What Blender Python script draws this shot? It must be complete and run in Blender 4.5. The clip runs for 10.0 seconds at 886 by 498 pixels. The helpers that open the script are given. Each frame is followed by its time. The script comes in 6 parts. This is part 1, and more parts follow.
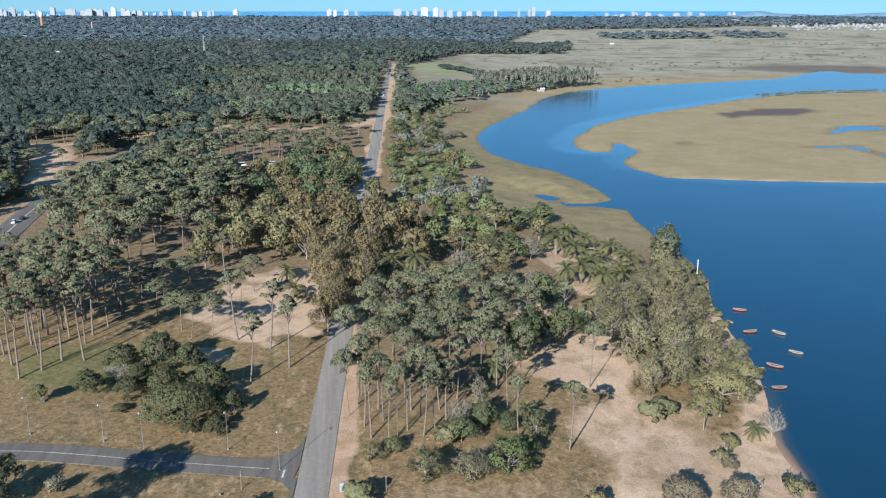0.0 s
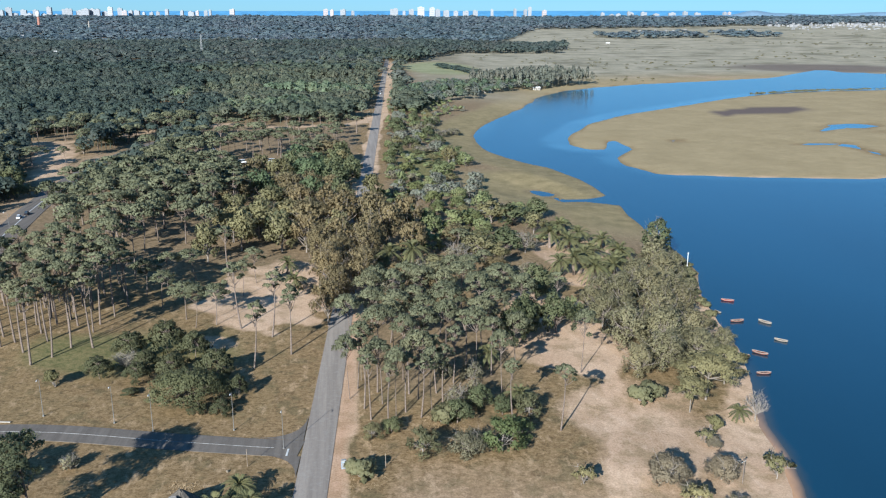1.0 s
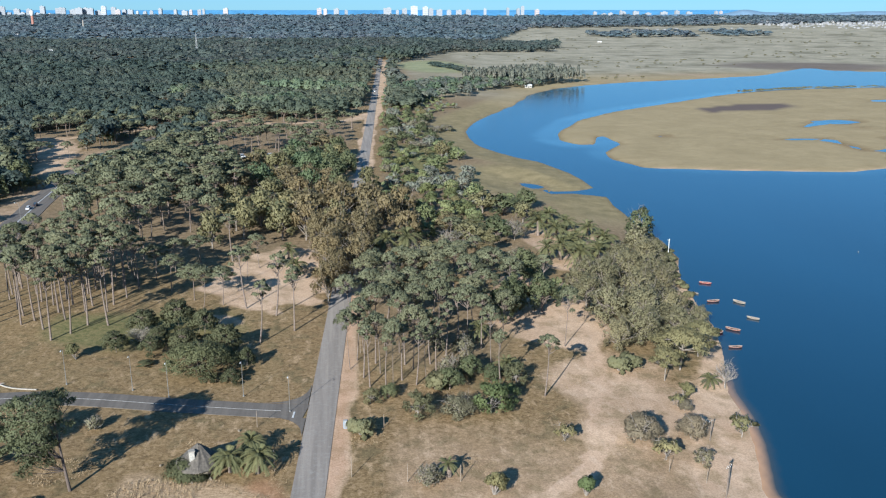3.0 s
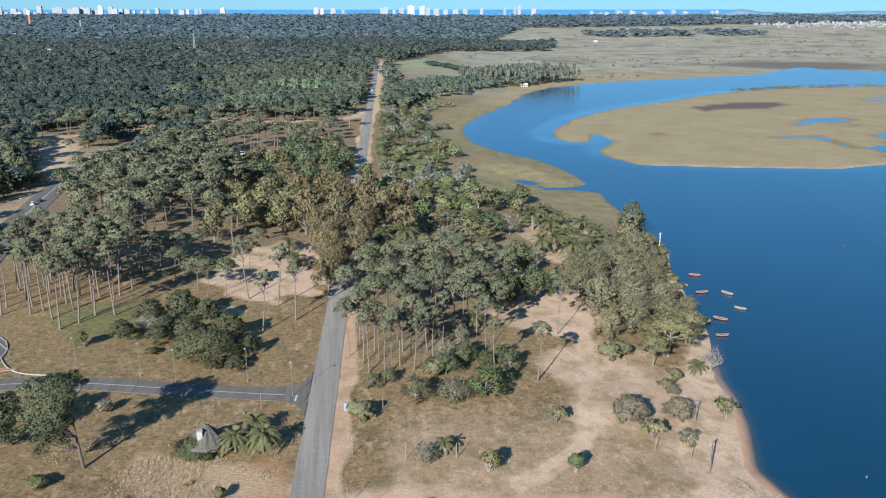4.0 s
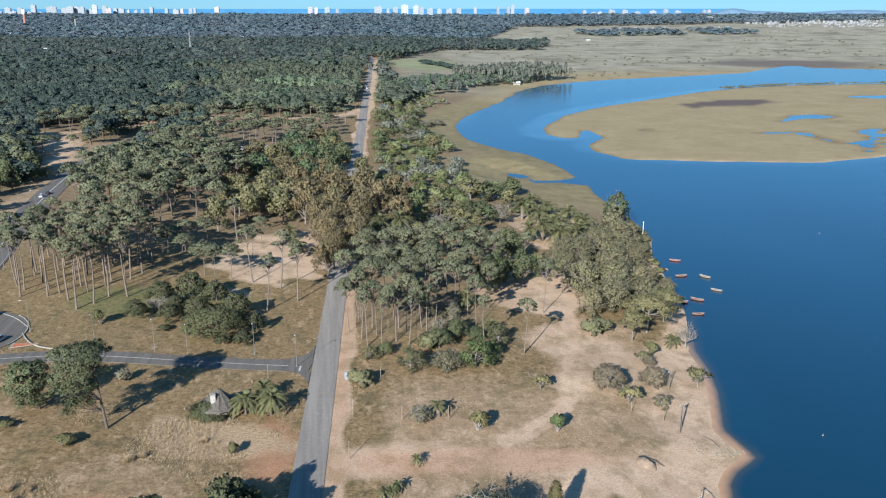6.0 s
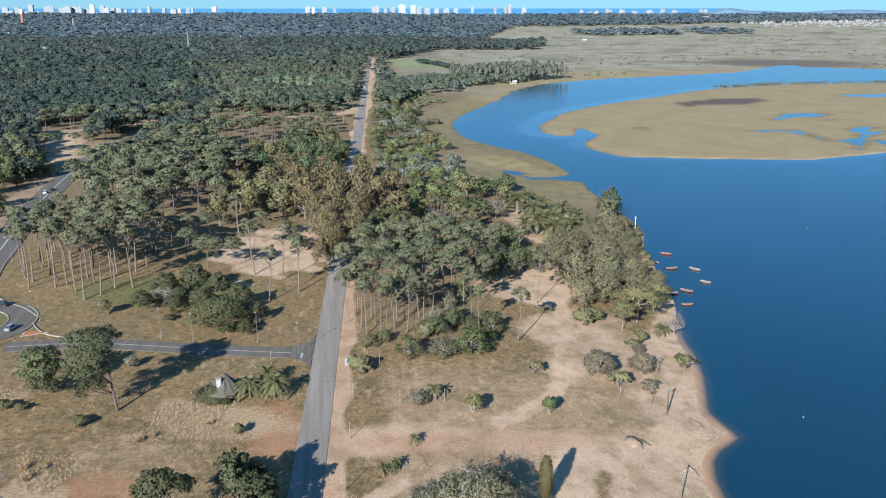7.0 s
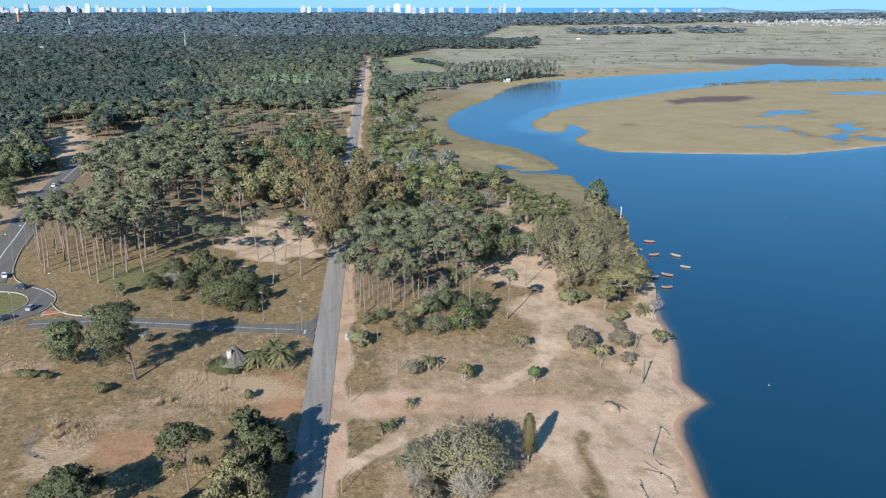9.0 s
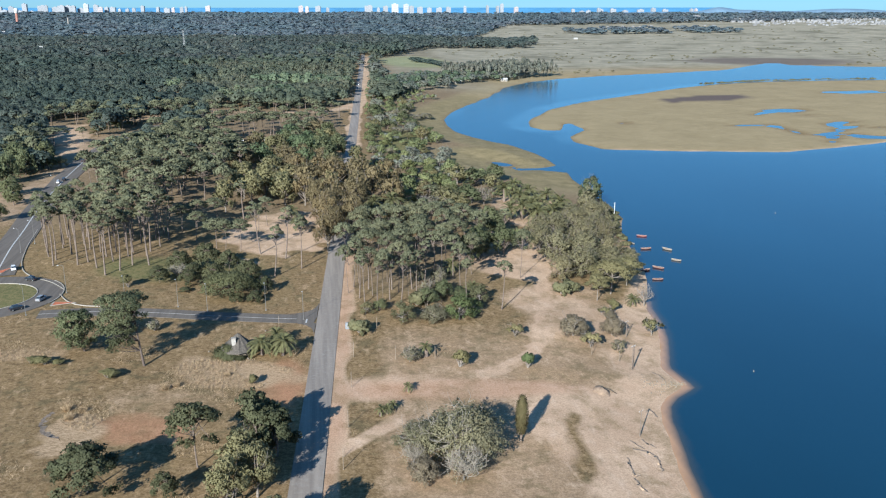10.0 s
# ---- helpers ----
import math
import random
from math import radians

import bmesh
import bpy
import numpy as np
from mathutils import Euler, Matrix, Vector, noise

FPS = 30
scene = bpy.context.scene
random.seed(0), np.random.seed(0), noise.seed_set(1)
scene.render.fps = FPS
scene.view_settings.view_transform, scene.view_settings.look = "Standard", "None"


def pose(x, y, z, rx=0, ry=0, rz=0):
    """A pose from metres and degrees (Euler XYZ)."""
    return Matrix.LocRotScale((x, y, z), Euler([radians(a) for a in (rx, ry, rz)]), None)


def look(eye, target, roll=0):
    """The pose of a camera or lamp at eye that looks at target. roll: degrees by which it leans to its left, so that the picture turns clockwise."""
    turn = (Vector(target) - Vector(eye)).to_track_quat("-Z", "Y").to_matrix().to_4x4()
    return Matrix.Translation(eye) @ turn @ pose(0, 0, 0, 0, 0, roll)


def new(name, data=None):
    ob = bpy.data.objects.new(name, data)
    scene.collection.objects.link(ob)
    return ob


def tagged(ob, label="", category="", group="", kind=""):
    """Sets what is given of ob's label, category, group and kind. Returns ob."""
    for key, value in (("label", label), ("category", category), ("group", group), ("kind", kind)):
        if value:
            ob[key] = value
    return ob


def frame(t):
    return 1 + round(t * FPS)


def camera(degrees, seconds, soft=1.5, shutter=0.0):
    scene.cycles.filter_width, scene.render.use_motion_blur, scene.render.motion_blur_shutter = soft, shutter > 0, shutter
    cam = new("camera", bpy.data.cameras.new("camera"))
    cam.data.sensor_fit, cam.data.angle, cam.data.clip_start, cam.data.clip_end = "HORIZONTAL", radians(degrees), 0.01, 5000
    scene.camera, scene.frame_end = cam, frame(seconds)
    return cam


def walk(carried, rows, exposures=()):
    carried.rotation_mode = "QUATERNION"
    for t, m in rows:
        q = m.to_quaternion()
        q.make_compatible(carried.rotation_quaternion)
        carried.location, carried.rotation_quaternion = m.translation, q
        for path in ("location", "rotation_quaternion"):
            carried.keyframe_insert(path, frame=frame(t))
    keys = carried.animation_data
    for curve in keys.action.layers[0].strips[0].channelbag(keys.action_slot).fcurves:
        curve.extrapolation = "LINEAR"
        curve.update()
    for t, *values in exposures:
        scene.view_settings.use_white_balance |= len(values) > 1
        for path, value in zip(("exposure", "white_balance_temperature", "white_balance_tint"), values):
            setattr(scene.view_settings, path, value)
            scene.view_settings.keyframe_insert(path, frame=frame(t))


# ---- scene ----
cam = camera(54.5, 10.0, soft=1.2)
PATH = [
    (0.0, pose(-0.000, -0.000, 100.000, 74.3724, 0, -5.9000)),
    (0.5, pose(-0.441, -4.406, 99.950, 74.3580, 0, -6.0122)),
    (1.0, pose(-0.882, -8.822, 99.906, 74.3439, 0, -6.1240)),
    (1.5, pose(-1.323, -13.250, 99.867, 74.3301, 0, -6.2350)),
    (2.0, pose(-1.765, -17.688, 99.835, 74.3166, 0, -6.3450)),
    (2.5, pose(-2.207, -22.137, 99.807, 74.3034, 0, -6.4539)),
    (3.0, pose(-2.648, -26.597, 99.786, 74.2905, 0, -6.5615)),
    (3.5, pose(-3.091, -31.068, 99.770, 74.2778, 0, -6.6674)),
    (4.0, pose(-3.533, -35.549, 99.760, 74.2655, 0, -6.7715)),
    (4.5, pose(-3.975, -40.042, 99.755, 74.2535, 0, -6.8736)),
    (5.0, pose(-4.418, -44.545, 99.756, 74.2418, 0, -6.9734)),
    (5.5, pose(-4.861, -49.059, 99.763, 74.2303, 0, -7.0708)),
    (6.0, pose(-5.304, -53.585, 99.776, 74.2192, 0, -7.1654)),
    (6.5, pose(-5.748, -58.120, 99.794, 74.2083, 0, -7.2572)),
    (7.0, pose(-6.191, -62.667, 99.818, 74.1978, 0, -7.3458)),
    (7.5, pose(-6.635, -67.225, 99.847, 74.1875, 0, -7.4310)),
    (8.0, pose(-7.079, -71.793, 99.882, 74.1775, 0, -7.5127)),
    (8.5, pose(-7.523, -76.373, 99.923, 74.1679, 0, -7.5906)),
    (9.0, pose(-7.968, -80.963, 99.970, 74.1585, 0, -7.6644)),
    (9.5, pose(-8.412, -85.564, 100.022, 74.1494, 0, -7.7340)),
    (10.0, pose(-8.857, -90.176, 100.080, 74.1406, 0, -7.7992)),
]
walk(cam, PATH, [(0.0, 1.1, 5550, 7), (10.0, 1.1, 5550, 7)])

# ---- world and sun ----
SUN_UP, SUN_TURN = 24.0, 208.6
world = bpy.data.worlds.new("daylight")
scene.world = world
world.use_nodes = True
wn = world.node_tree
sky = wn.nodes.new("ShaderNodeTexSky")
sky.sky_type, sky.sun_disc = "NISHITA", False
sky.sun_elevation, sky.sun_rotation = radians(SUN_UP), radians(SUN_TURN)
sky.air_density, sky.dust_density, sky.ozone_density, sky.altitude = 0.8, 0.0, 3.0, 100
soft_sky = wn.nodes.new("ShaderNodeGamma")
soft_sky.inputs[1].default_value = 0.5
deep_sky = wn.nodes.new("ShaderNodeHueSaturation")
deep_sky.inputs["Saturation"].default_value = 1.2
tint_sky = wn.nodes.new("ShaderNodeMix")
tint_sky.data_type, tint_sky.blend_type = "RGBA", "MULTIPLY"
tint_sky.inputs[0].default_value = 1.0
tint_sky.inputs[7].default_value = (0.50, 0.865, 1.16, 1.0)
wn.links.new(sky.outputs[0], soft_sky.inputs[0])
wn.links.new(soft_sky.outputs[0], deep_sky.inputs["Color"])
wn.links.new(deep_sky.outputs[0], tint_sky.inputs[6])
wn.links.new(tint_sky.outputs[2], wn.nodes["Background"].inputs[0])
wn.nodes["Background"].inputs[1].default_value = 0.122
sun_data = bpy.data.lights.new("sun", "SUN")
sun_data.energy, sun_data.angle, sun_data.color = 5.0, radians(0.53), (1.0, 0.925, 0.81)
sun = new("sun", sun_data)
sun_way = Vector((math.sin(radians(SUN_TURN)) * math.cos(radians(SUN_UP)), math.cos(radians(SUN_TURN)) * math.cos(radians(SUN_UP)),
                  math.sin(radians(SUN_UP))))
sun.matrix_world = look(sun_way * 300, (0, 0, 0))

# ---- lie of the land ----
WEST_SHORE = [(63, -400), (63, 30), (65, 61), (67, 73), (70, 86), (72, 96), (75, 104), (79, 109), (86, 114), (85, 120), (84, 127),
              (92, 148), (96, 162), (98, 175), (109, 205), (115, 224), (118, 247), (122, 271), (133.5, 300), (135, 338), (136, 376),
              (135, 398), (139, 420), (124, 430), (111, 431), (102, 452), (113, 436), (126, 436), (139, 443), (137, 490), (125, 534),
              (104, 573), (96, 615), (97, 680), (116, 746)]
NORTH_SHORE = [(169, 857), (218, 982), (259, 1047), (315, 1095), (389, 1138), (490, 1173), (626, 1230), (719, 1323), (789, 1393),
               (779, 1329), (828, 1287), (1000, 1240), (1500, 1200), (6000, 1150), (6000, 9000), (-6000, 9000), (-6000, -400)]
ISLAND = [(169, 657), (164, 624), (171, 602), (183, 601), (197, 637), (204, 642), (205, 603), (182, 565), (177, 537), (190, 504),
          (227, 490), (272, 480), (313, 474), (359, 486), (411, 506), (520, 540), (700, 560), (1500, 600), (1500, 1020), (664, 1030),
          (605, 1026), (510, 999), (431, 947), (334, 865), (267, 809), (211, 744)]
POOLS = [(618, 868, 40, 15), (438, 706, 24, 11), (253, 634, 7, 4), (104, 452, 6, 9), (1240, 1832, 60, 22)]
CREEKS = [([(390, 676), (420, 700), (446, 692), (450, 655)], 3.0), ([(340, 612), (372, 602), (374, 566), (379, 550)], 2.6), ([(379, 550), (383, 534), (372, 512)], 1.8),
          ([(379, 550), (398, 556), (418, 575), (429, 608), (452, 622)], 3.0), ([(418, 575), (438, 589), (470, 575)], 2.2), ([(398, 556), (412, 530), (440, 520), (480, 520)], 5.5)]


def smooth(a, b, x):
    u = np.clip((x - a) / (b - a), 0, 1)
    return u * u * (3 - 2 * u)


def inside_distance(x, y, poly):
    """Distance to the edge of a polygon, positive inside it."""
    best, odd = np.full(x.shape, 1e9), np.zeros(x.shape, bool)
    for (ax, ay), (bx, by) in zip(poly, poly[1:] + poly[:1]):
        dx, dy = bx - ax, by - ay
        u = np.clip(((x - ax) * dx + (y - ay) * dy) / (dx * dx + dy * dy), 0, 1)
        best = np.minimum(best, np.hypot(x - ax - u * dx, y - ay - u * dy))
        if ay != by:
            odd ^= ((ay > y) != (by > y)) & (x < ax + (y - ay) * dx / dy)
    return np.where(odd, best, -best)


def waves(x, y, size, seed=0):
    """Cheap smooth variation between about -1 and 1."""
    a, b = x / size + seed * 1.7, y / size - seed * 2.3
    return (np.sin(a + 1.3 * np.sin(b * 0.7)) + np.sin(b * 1.1 + 1.7 * np.sin(a * 0.6 + seed)) + np.sin((a + b) * 0.8 + seed)) / 3


def near_line(x, y, line):
    best = np.full(np.shape(x), 1e9)
    for (ax, ay), (bx, by) in zip(line, line[1:]):
        dx, dy = bx - ax, by - ay
        u = np.clip(((x - ax) * dx + (y - ay) * dy) / (dx * dx + dy * dy), 0, 1)
        best = np.minimum(best, np.hypot(x - ax - u * dx, y - ay - u * dy))
    return best


def shore_distance(x, y):
    x, y = np.asarray(x, float), np.asarray(y, float)
    d = np.maximum(inside_distance(x, y, WEST_SHORE + NORTH_SHORE), inside_distance(x, y, ISLAND))
    for px, py, rx, ry in POOLS:
        r = np.hypot((x - px + 0.25 * (y - py)) / rx, (y - py) / ry) + 0.35 * waves(x, y, 5.0, 3)
        d = np.minimum(d, (r - 1) * min(rx, ry))
    for line, wide in CREEKS:
        d = np.minimum(d, near_line(x, y, line) - 1.35 * wide * (1 + 0.6 * waves(x, y, 9.0, 6)))
    return d + 0.8 * waves(x, y, 9.5, 1) * (0.2 + 0.8 * smooth(150, 260, y)) + 1.6 * waves(x, y, 11.0, 2) * smooth(250, 400, y)


def height(x, y):
    x, y = np.asarray(x, float), np.asarray(y, float)
    d = shore_distance(x, y)
    wooded = smooth(230, 110, x - 0.05 * np.clip(y - 600, 0, 4000))
    z = np.where(d < 0, np.maximum(0.09 * d, -2.0), 0.5 * np.clip(d / 9, 0, 1))
    z = z + wooded * (2.2 * smooth(3, 32, d) + 2.3 * smooth(25, 85, d) + 1.6 * smooth(-40, -90, x) * smooth(500, 300, y))
    z = z + wooded * smooth(4, 40, d) * 0.25 * waves(x, y, 9.0, 4) * smooth(7, 16, np.abs(x + 19.2 - 0.0545 * y))
    far = np.hypot(x, y)
    return z + 46 * smooth(1700, 4500, far) * np.clip((far - 1700) / 2800, 0, 1) ** 0.3


# ---- materials ----
def graph(name, rough=0.8, spec=0.3):
    m = bpy.data.materials.new(name)
    m.use_nodes = True
    b = m.node_tree.nodes["Principled BSDF"]
    b.inputs["Roughness"].default_value = rough
    b.inputs["Specular IOR Level"].default_value = spec
    return m, m.node_tree, b


def add(nt, kind, **values):
    n = nt.nodes.new(kind)
    for key, v in values.items():
        n.inputs[key].default_value = v
    return n


def noise_of(nt, size, detail=4.0, rough=0.55, stretch=None):
    """Noise over the object's own metres, with features of about that size."""
    co = nt.nodes.new("ShaderNodeNewGeometry").outputs["Position"]
    if stretch:
        mp = nt.nodes.new("ShaderNodeMapping")
        mp.inputs["Scale"].default_value = stretch
        nt.links.new(co, mp.inputs["Vector"])
        co = mp.outputs[0]
    n = add(nt, "ShaderNodeTexNoise", Scale=1.0 / size, Detail=detail, Roughness=rough)
    nt.links.new(co, n.inputs["Vector"])
    return n.outputs["Fac"]


def ramp(nt, fac, a, b, lo=0.35, hi=0.65):
    """fac spread from lo..hi onto a..b (colours or numbers)."""
    r = nt.nodes.new("ShaderNodeMapRange")
    r.inputs["From Min"].default_value, r.inputs["From Max"].default_value = lo, hi
    nt.links.new(fac, r.inputs["Value"])
    if isinstance(a, tuple):
        return mix(nt, r.outputs[0], a, b)
    r.inputs["To Min"].default_value, r.inputs["To Max"].default_value = a, b
    return r.outputs[0]


def mix(nt, fac, a, b, how="MIX"):
    n = nt.nodes.new("ShaderNodeMix")
    n.data_type, n.blend_type = "RGBA", how
    for sock, v in ((n.inputs[0], fac), (n.inputs[6], a), (n.inputs[7], b)):
        if isinstance(v, (int, float)):
            sock.default_value = v
        elif isinstance(v, tuple):
            sock.default_value = (*v, 1.0)
        else:
            nt.links.new(v, sock)
    return n.outputs[2]


def times(nt, a, b, op="MULTIPLY"):
    n = nt.nodes.new("ShaderNodeMath")
    n.operation, n.use_clamp = op, op in ("ADD", "SUBTRACT")
    for sock, v in zip(n.inputs, (a, b)):
        if isinstance(v, (int, float)):
            sock.default_value = v
        else:
            nt.links.new(v, sock)
    return n.outputs[0]


def attribute(nt, name):
    n = nt.nodes.new("ShaderNodeAttribute")
    n.attribute_name = name
    return n.outputs["Fac"]


def relief(nt, b, fac, strength, distance):
    n = add(nt, "ShaderNodeBump", Strength=strength, Distance=distance)
    nt.links.new(fac, n.inputs["Height"])
    nt.links.new(n.outputs[0], b.inputs["Normal"])


def plain(name, colour, rough=0.7, size=0.6, vary=0.25, metal=0.0, spec=0.3):
    """A painted, wooden or mineral surface with blotches and grain."""
    m, nt, b = graph(name, rough, spec)
    b.inputs["Metallic"].default_value = metal
    lo = tuple(c * (1 - vary) for c in colour)
    hi = tuple(min(1.0, c * (1 + vary)) for c in colour)
    c = ramp(nt, noise_of(nt, size), lo, hi)
    c = mix(nt, ramp(nt, noise_of(nt, size * 0.13), 0.0, 0.35), c, tuple(x * 0.7 for x in colour))
    nt.links.new(c, b.inputs["Base Color"])
    relief(nt, b, noise_of(nt, size * 0.2), 0.3, 0.02)
    return m


def leaf(name, dark, light, patch=5.0, through_light=0.36, wide=0.0):
    """Foliage: each tuft, each tree and each patch of the crown differs a little."""
    m, nt, b = graph(name, 0.75, 0.15)
    dark, light = tuple(d + (l - d) * 0.2 for d, l in zip(dark, light)), tuple(l - (l - d) * 0.1 for d, l in zip(dark, light))
    isl = nt.nodes.new("ShaderNodeNewGeometry").outputs["Random Per Island"]
    one = nt.nodes.new("ShaderNodeObjectInfo").outputs["Random"]
    c = ramp(nt, noise_of(nt, patch, 3.0), dark, light, 0.2, 0.8)
    c = mix(nt, ramp(nt, noise_of(nt, patch * 7, 3.0), 0.55, 0.0, 0.38, 0.6), c, tuple(x * 0.8 for x in dark))
    if wide:
        tint = attribute(nt, "tint")
        c = mix(nt, ramp(nt, tint, 0.65, 0.0, 0.0, 0.45), c, tuple(x * 0.85 for x in dark))
        c = mix(nt, ramp(nt, tint, 0.0, 0.5, 0.5, 1.0), c, (light[0] * 1.32, light[1] * 1.16, light[2] * 1.02))
        c = mix(nt, ramp(nt, noise_of(nt, wide, 4.0, 0.6), 0.0, 0.65, 0.46, 0.60), c, ramp(nt, isl, (light[0] * 1.16, light[1] * 0.84, light[2] * 0.84), dark, 0.0, 1.0))
        c = mix(nt, ramp(nt, noise_of(nt, wide * 0.35, 4.0, 0.6), 0.5, 0.0, 0.36, 0.5), c, tuple(x * 0.7 for x in dark))
    c = mix(nt, ramp(nt, isl, 0.0, 0.12 if wide else 0.18, 0.0, 1.0), c, tuple(x * 0.5 for x in dark))
    c = mix(nt, ramp(nt, one, 0.0, 0.22, 0.5, 1.0), c, (light[0] * 1.22, light[1] * 1.04, light[2] * 0.92))
    c = mix(nt, ramp(nt, one, 0.4, 0.0, 0.0, 0.35), c, tuple(x * 0.8 for x in dark))
    nt.links.new(c, b.inputs["Base Color"])
    t = nt.nodes.new("ShaderNodeBsdfTranslucent")
    nt.links.new(c, t.inputs["Color"])
    s = nt.nodes.new("ShaderNodeMixShader")
    s.inputs[0].default_value = through_light
    nt.links.new(b.outputs[0], s.inputs[1])
    nt.links.new(t.outputs[0], s.inputs[2])
    nt.links.new(s.outputs[0], nt.nodes["Material Output"].inputs[0])
    return m


def ground_material():
    m, nt, b = graph("ground_cover", 0.95, 0.1)
    big, mid, fine = noise_of(nt, 14.0, 6.0, 0.6), noise_of(nt, 1.7, 6.0, 0.72), noise_of(nt, 0.45, 3.0, 0.75)
    straw = noise_of(nt, 0.8, 5.0, 0.75, (0.8, 1.15, 1.0))
    dry = ramp(nt, mid, (0.112, 0.073, 0.034), (0.262, 0.176, 0.086))
    dry = mix(nt, ramp(nt, straw, 0.0, 0.8, 0.45, 0.7), dry, (0.385, 0.270, 0.146))
    patchy, drift = noise_of(nt, 6.5, 6.0, 0.65), noise_of(nt, 3.2, 5.0, 0.7, (1.3, 0.6, 1.0))
    dry = mix(nt, ramp(nt, patchy, 0.9, 0.0, 0.38, 0.48), dry, ramp(nt, mid, (0.10, 0.075, 0.038), (0.21, 0.156, 0.078)))
    dry = mix(nt, ramp(nt, drift, 0.0, 0.75, 0.56, 0.68), dry, (0.435, 0.305, 0.178))
    grass = ramp(nt, mid, (0.10, 0.105, 0.04), (0.23, 0.19, 0.085))
    c = mix(nt, ramp(nt, times(nt, attribute(nt, "green"), times(nt, big, 0.5, "ADD")), 0.0, 1.0, 0.25, 0.8), dry, grass)
    sand = ramp(nt, big, (0.45, 0.305, 0.195), (0.56, 0.395, 0.262))
    sand = mix(nt, ramp(nt, straw, 0.0, 0.5, 0.5, 0.75), sand, (0.36, 0.25, 0.16))
    sand = mix(nt, ramp(nt, drift, 0.0, 0.5, 0.52, 0.7), sand, (0.61, 0.455, 0.33))
    sand = mix(nt, ramp(nt, patchy, 0.6, 0.0, 0.38, 0.52), sand, (0.25, 0.18, 0.095))
    grit = times(nt, times(nt, mid, 0.5), times(nt, big, 0.35), "ADD")
    bare = ramp(nt, times(nt, attribute(nt, "sand"), times(nt, grit, 0.42, "SUBTRACT"), "ADD"), 0.0, 1.0, 0.25, 0.62)
    c = mix(nt, bare, c, sand)
    c = mix(nt, ramp(nt, times(nt, attribute(nt, "red"), big), 0.0, 0.75, 0.1, 0.5), c, (0.40, 0.205, 0.115))
    stalks = noise_of(nt, 0.7, 5.0, 0.7, (0.55, 1.5, 1.0))
    pale = ramp(nt, stalks, (0.25, 0.172, 0.095), (0.50, 0.355, 0.22), 0.36, 0.62)
    c = mix(nt, ramp(nt, times(nt, attribute(nt, "straw"), times(nt, mid, 0.55, "ADD")), 0.0, 0.9, 0.3, 0.8), c, pale)
    litter = ramp(nt, mid, (0.13, 0.095, 0.055), (0.29, 0.21, 0.13))
    c = mix(nt, attribute(nt, "litter"), c, litter)
    reeds = ramp(nt, noise_of(nt, 30.0, 7.0, 0.66, (0.9, 0.9, 1.0)), (0.315, 0.24, 0.132), (0.415, 0.32, 0.182))
    reeds = mix(nt, ramp(nt, noise_of(nt, 5.0, 4.0, 0.7), 0.0, 0.45), reeds, (0.285, 0.222, 0.12))
    reeds = mix(nt, attribute(nt, "green"), reeds, ramp(nt, noise_of(nt, 9.0, 5.0, 0.7), (0.165, 0.135, 0.065), (0.285, 0.225, 0.115)))
    c = mix(nt, attribute(nt, "marsh"), c, reeds)
    meadow = ramp(nt, noise_of(nt, 45.0, 8.0, 0.68, (0.9, 0.9, 1.0)), (0.24, 0.215, 0.145), (0.375, 0.33, 0.24), 0.36, 0.64)
    meadow = mix(nt, ramp(nt, noise_of(nt, 70.0, 6.0, 0.7, (0.8, 1.0, 1.0)), 0.0, 0.5, 0.58, 0.68), meadow, (0.50, 0.42, 0.315))
    meadow = mix(nt, ramp(nt, noise_of(nt, 110.0, 5.0, 0.7, (0.9, 1.0, 1.0)), 0.85, 0.0, 0.38, 0.48), meadow, (0.165, 0.148, 0.098))
    c = mix(nt, attribute(nt, "meadow"), c, meadow)
    c = mix(nt, attribute(nt, "field"), c, ramp(nt, noise_of(nt, 40.0, 6.0, 0.65), (0.215, 0.225, 0.115), (0.315, 0.315, 0.175)))
    c = mix(nt, attribute(nt, "mud"), c, (0.125, 0.095, 0.08))
    c = mix(nt, ramp(nt, fine, 0.0, 0.75, 0.42, 0.66), c, mix(nt, 1.0, c, (0.6, 0.57, 0.52), "MULTIPLY"))
    nt.links.new(c, b.inputs["Base Color"])
    relief(nt, b, times(nt, mid, fine, "ADD"), 0.7, 0.14)
    return m


def asphalt_material(name, tone):
    m, nt, b = graph(name, 0.85, 0.25)
    c = ramp(nt, noise_of(nt, 2.2, 5.0, 0.6, (1.6, 0.05, 1.0)), (tone * 0.92, tone * 0.77, tone * 0.63), (tone * 1.34, tone * 1.13, tone * 0.92))
    c = mix(nt, ramp(nt, noise_of(nt, 1.1, 5.0, 0.7), 0.0, 0.5, 0.5, 0.75), c, (tone * 1.5, tone * 1.4, tone * 1.22))
    c = mix(nt, ramp(nt, noise_of(nt, 0.25), 0.0, 0.4, 0.5, 0.8), c, (tone * 0.5,) * 3)
    nt.links.new(c, b.inputs["Base Color"])
    relief(nt, b, noise_of(nt, 0.12), 0.3, 0.02)
    return m


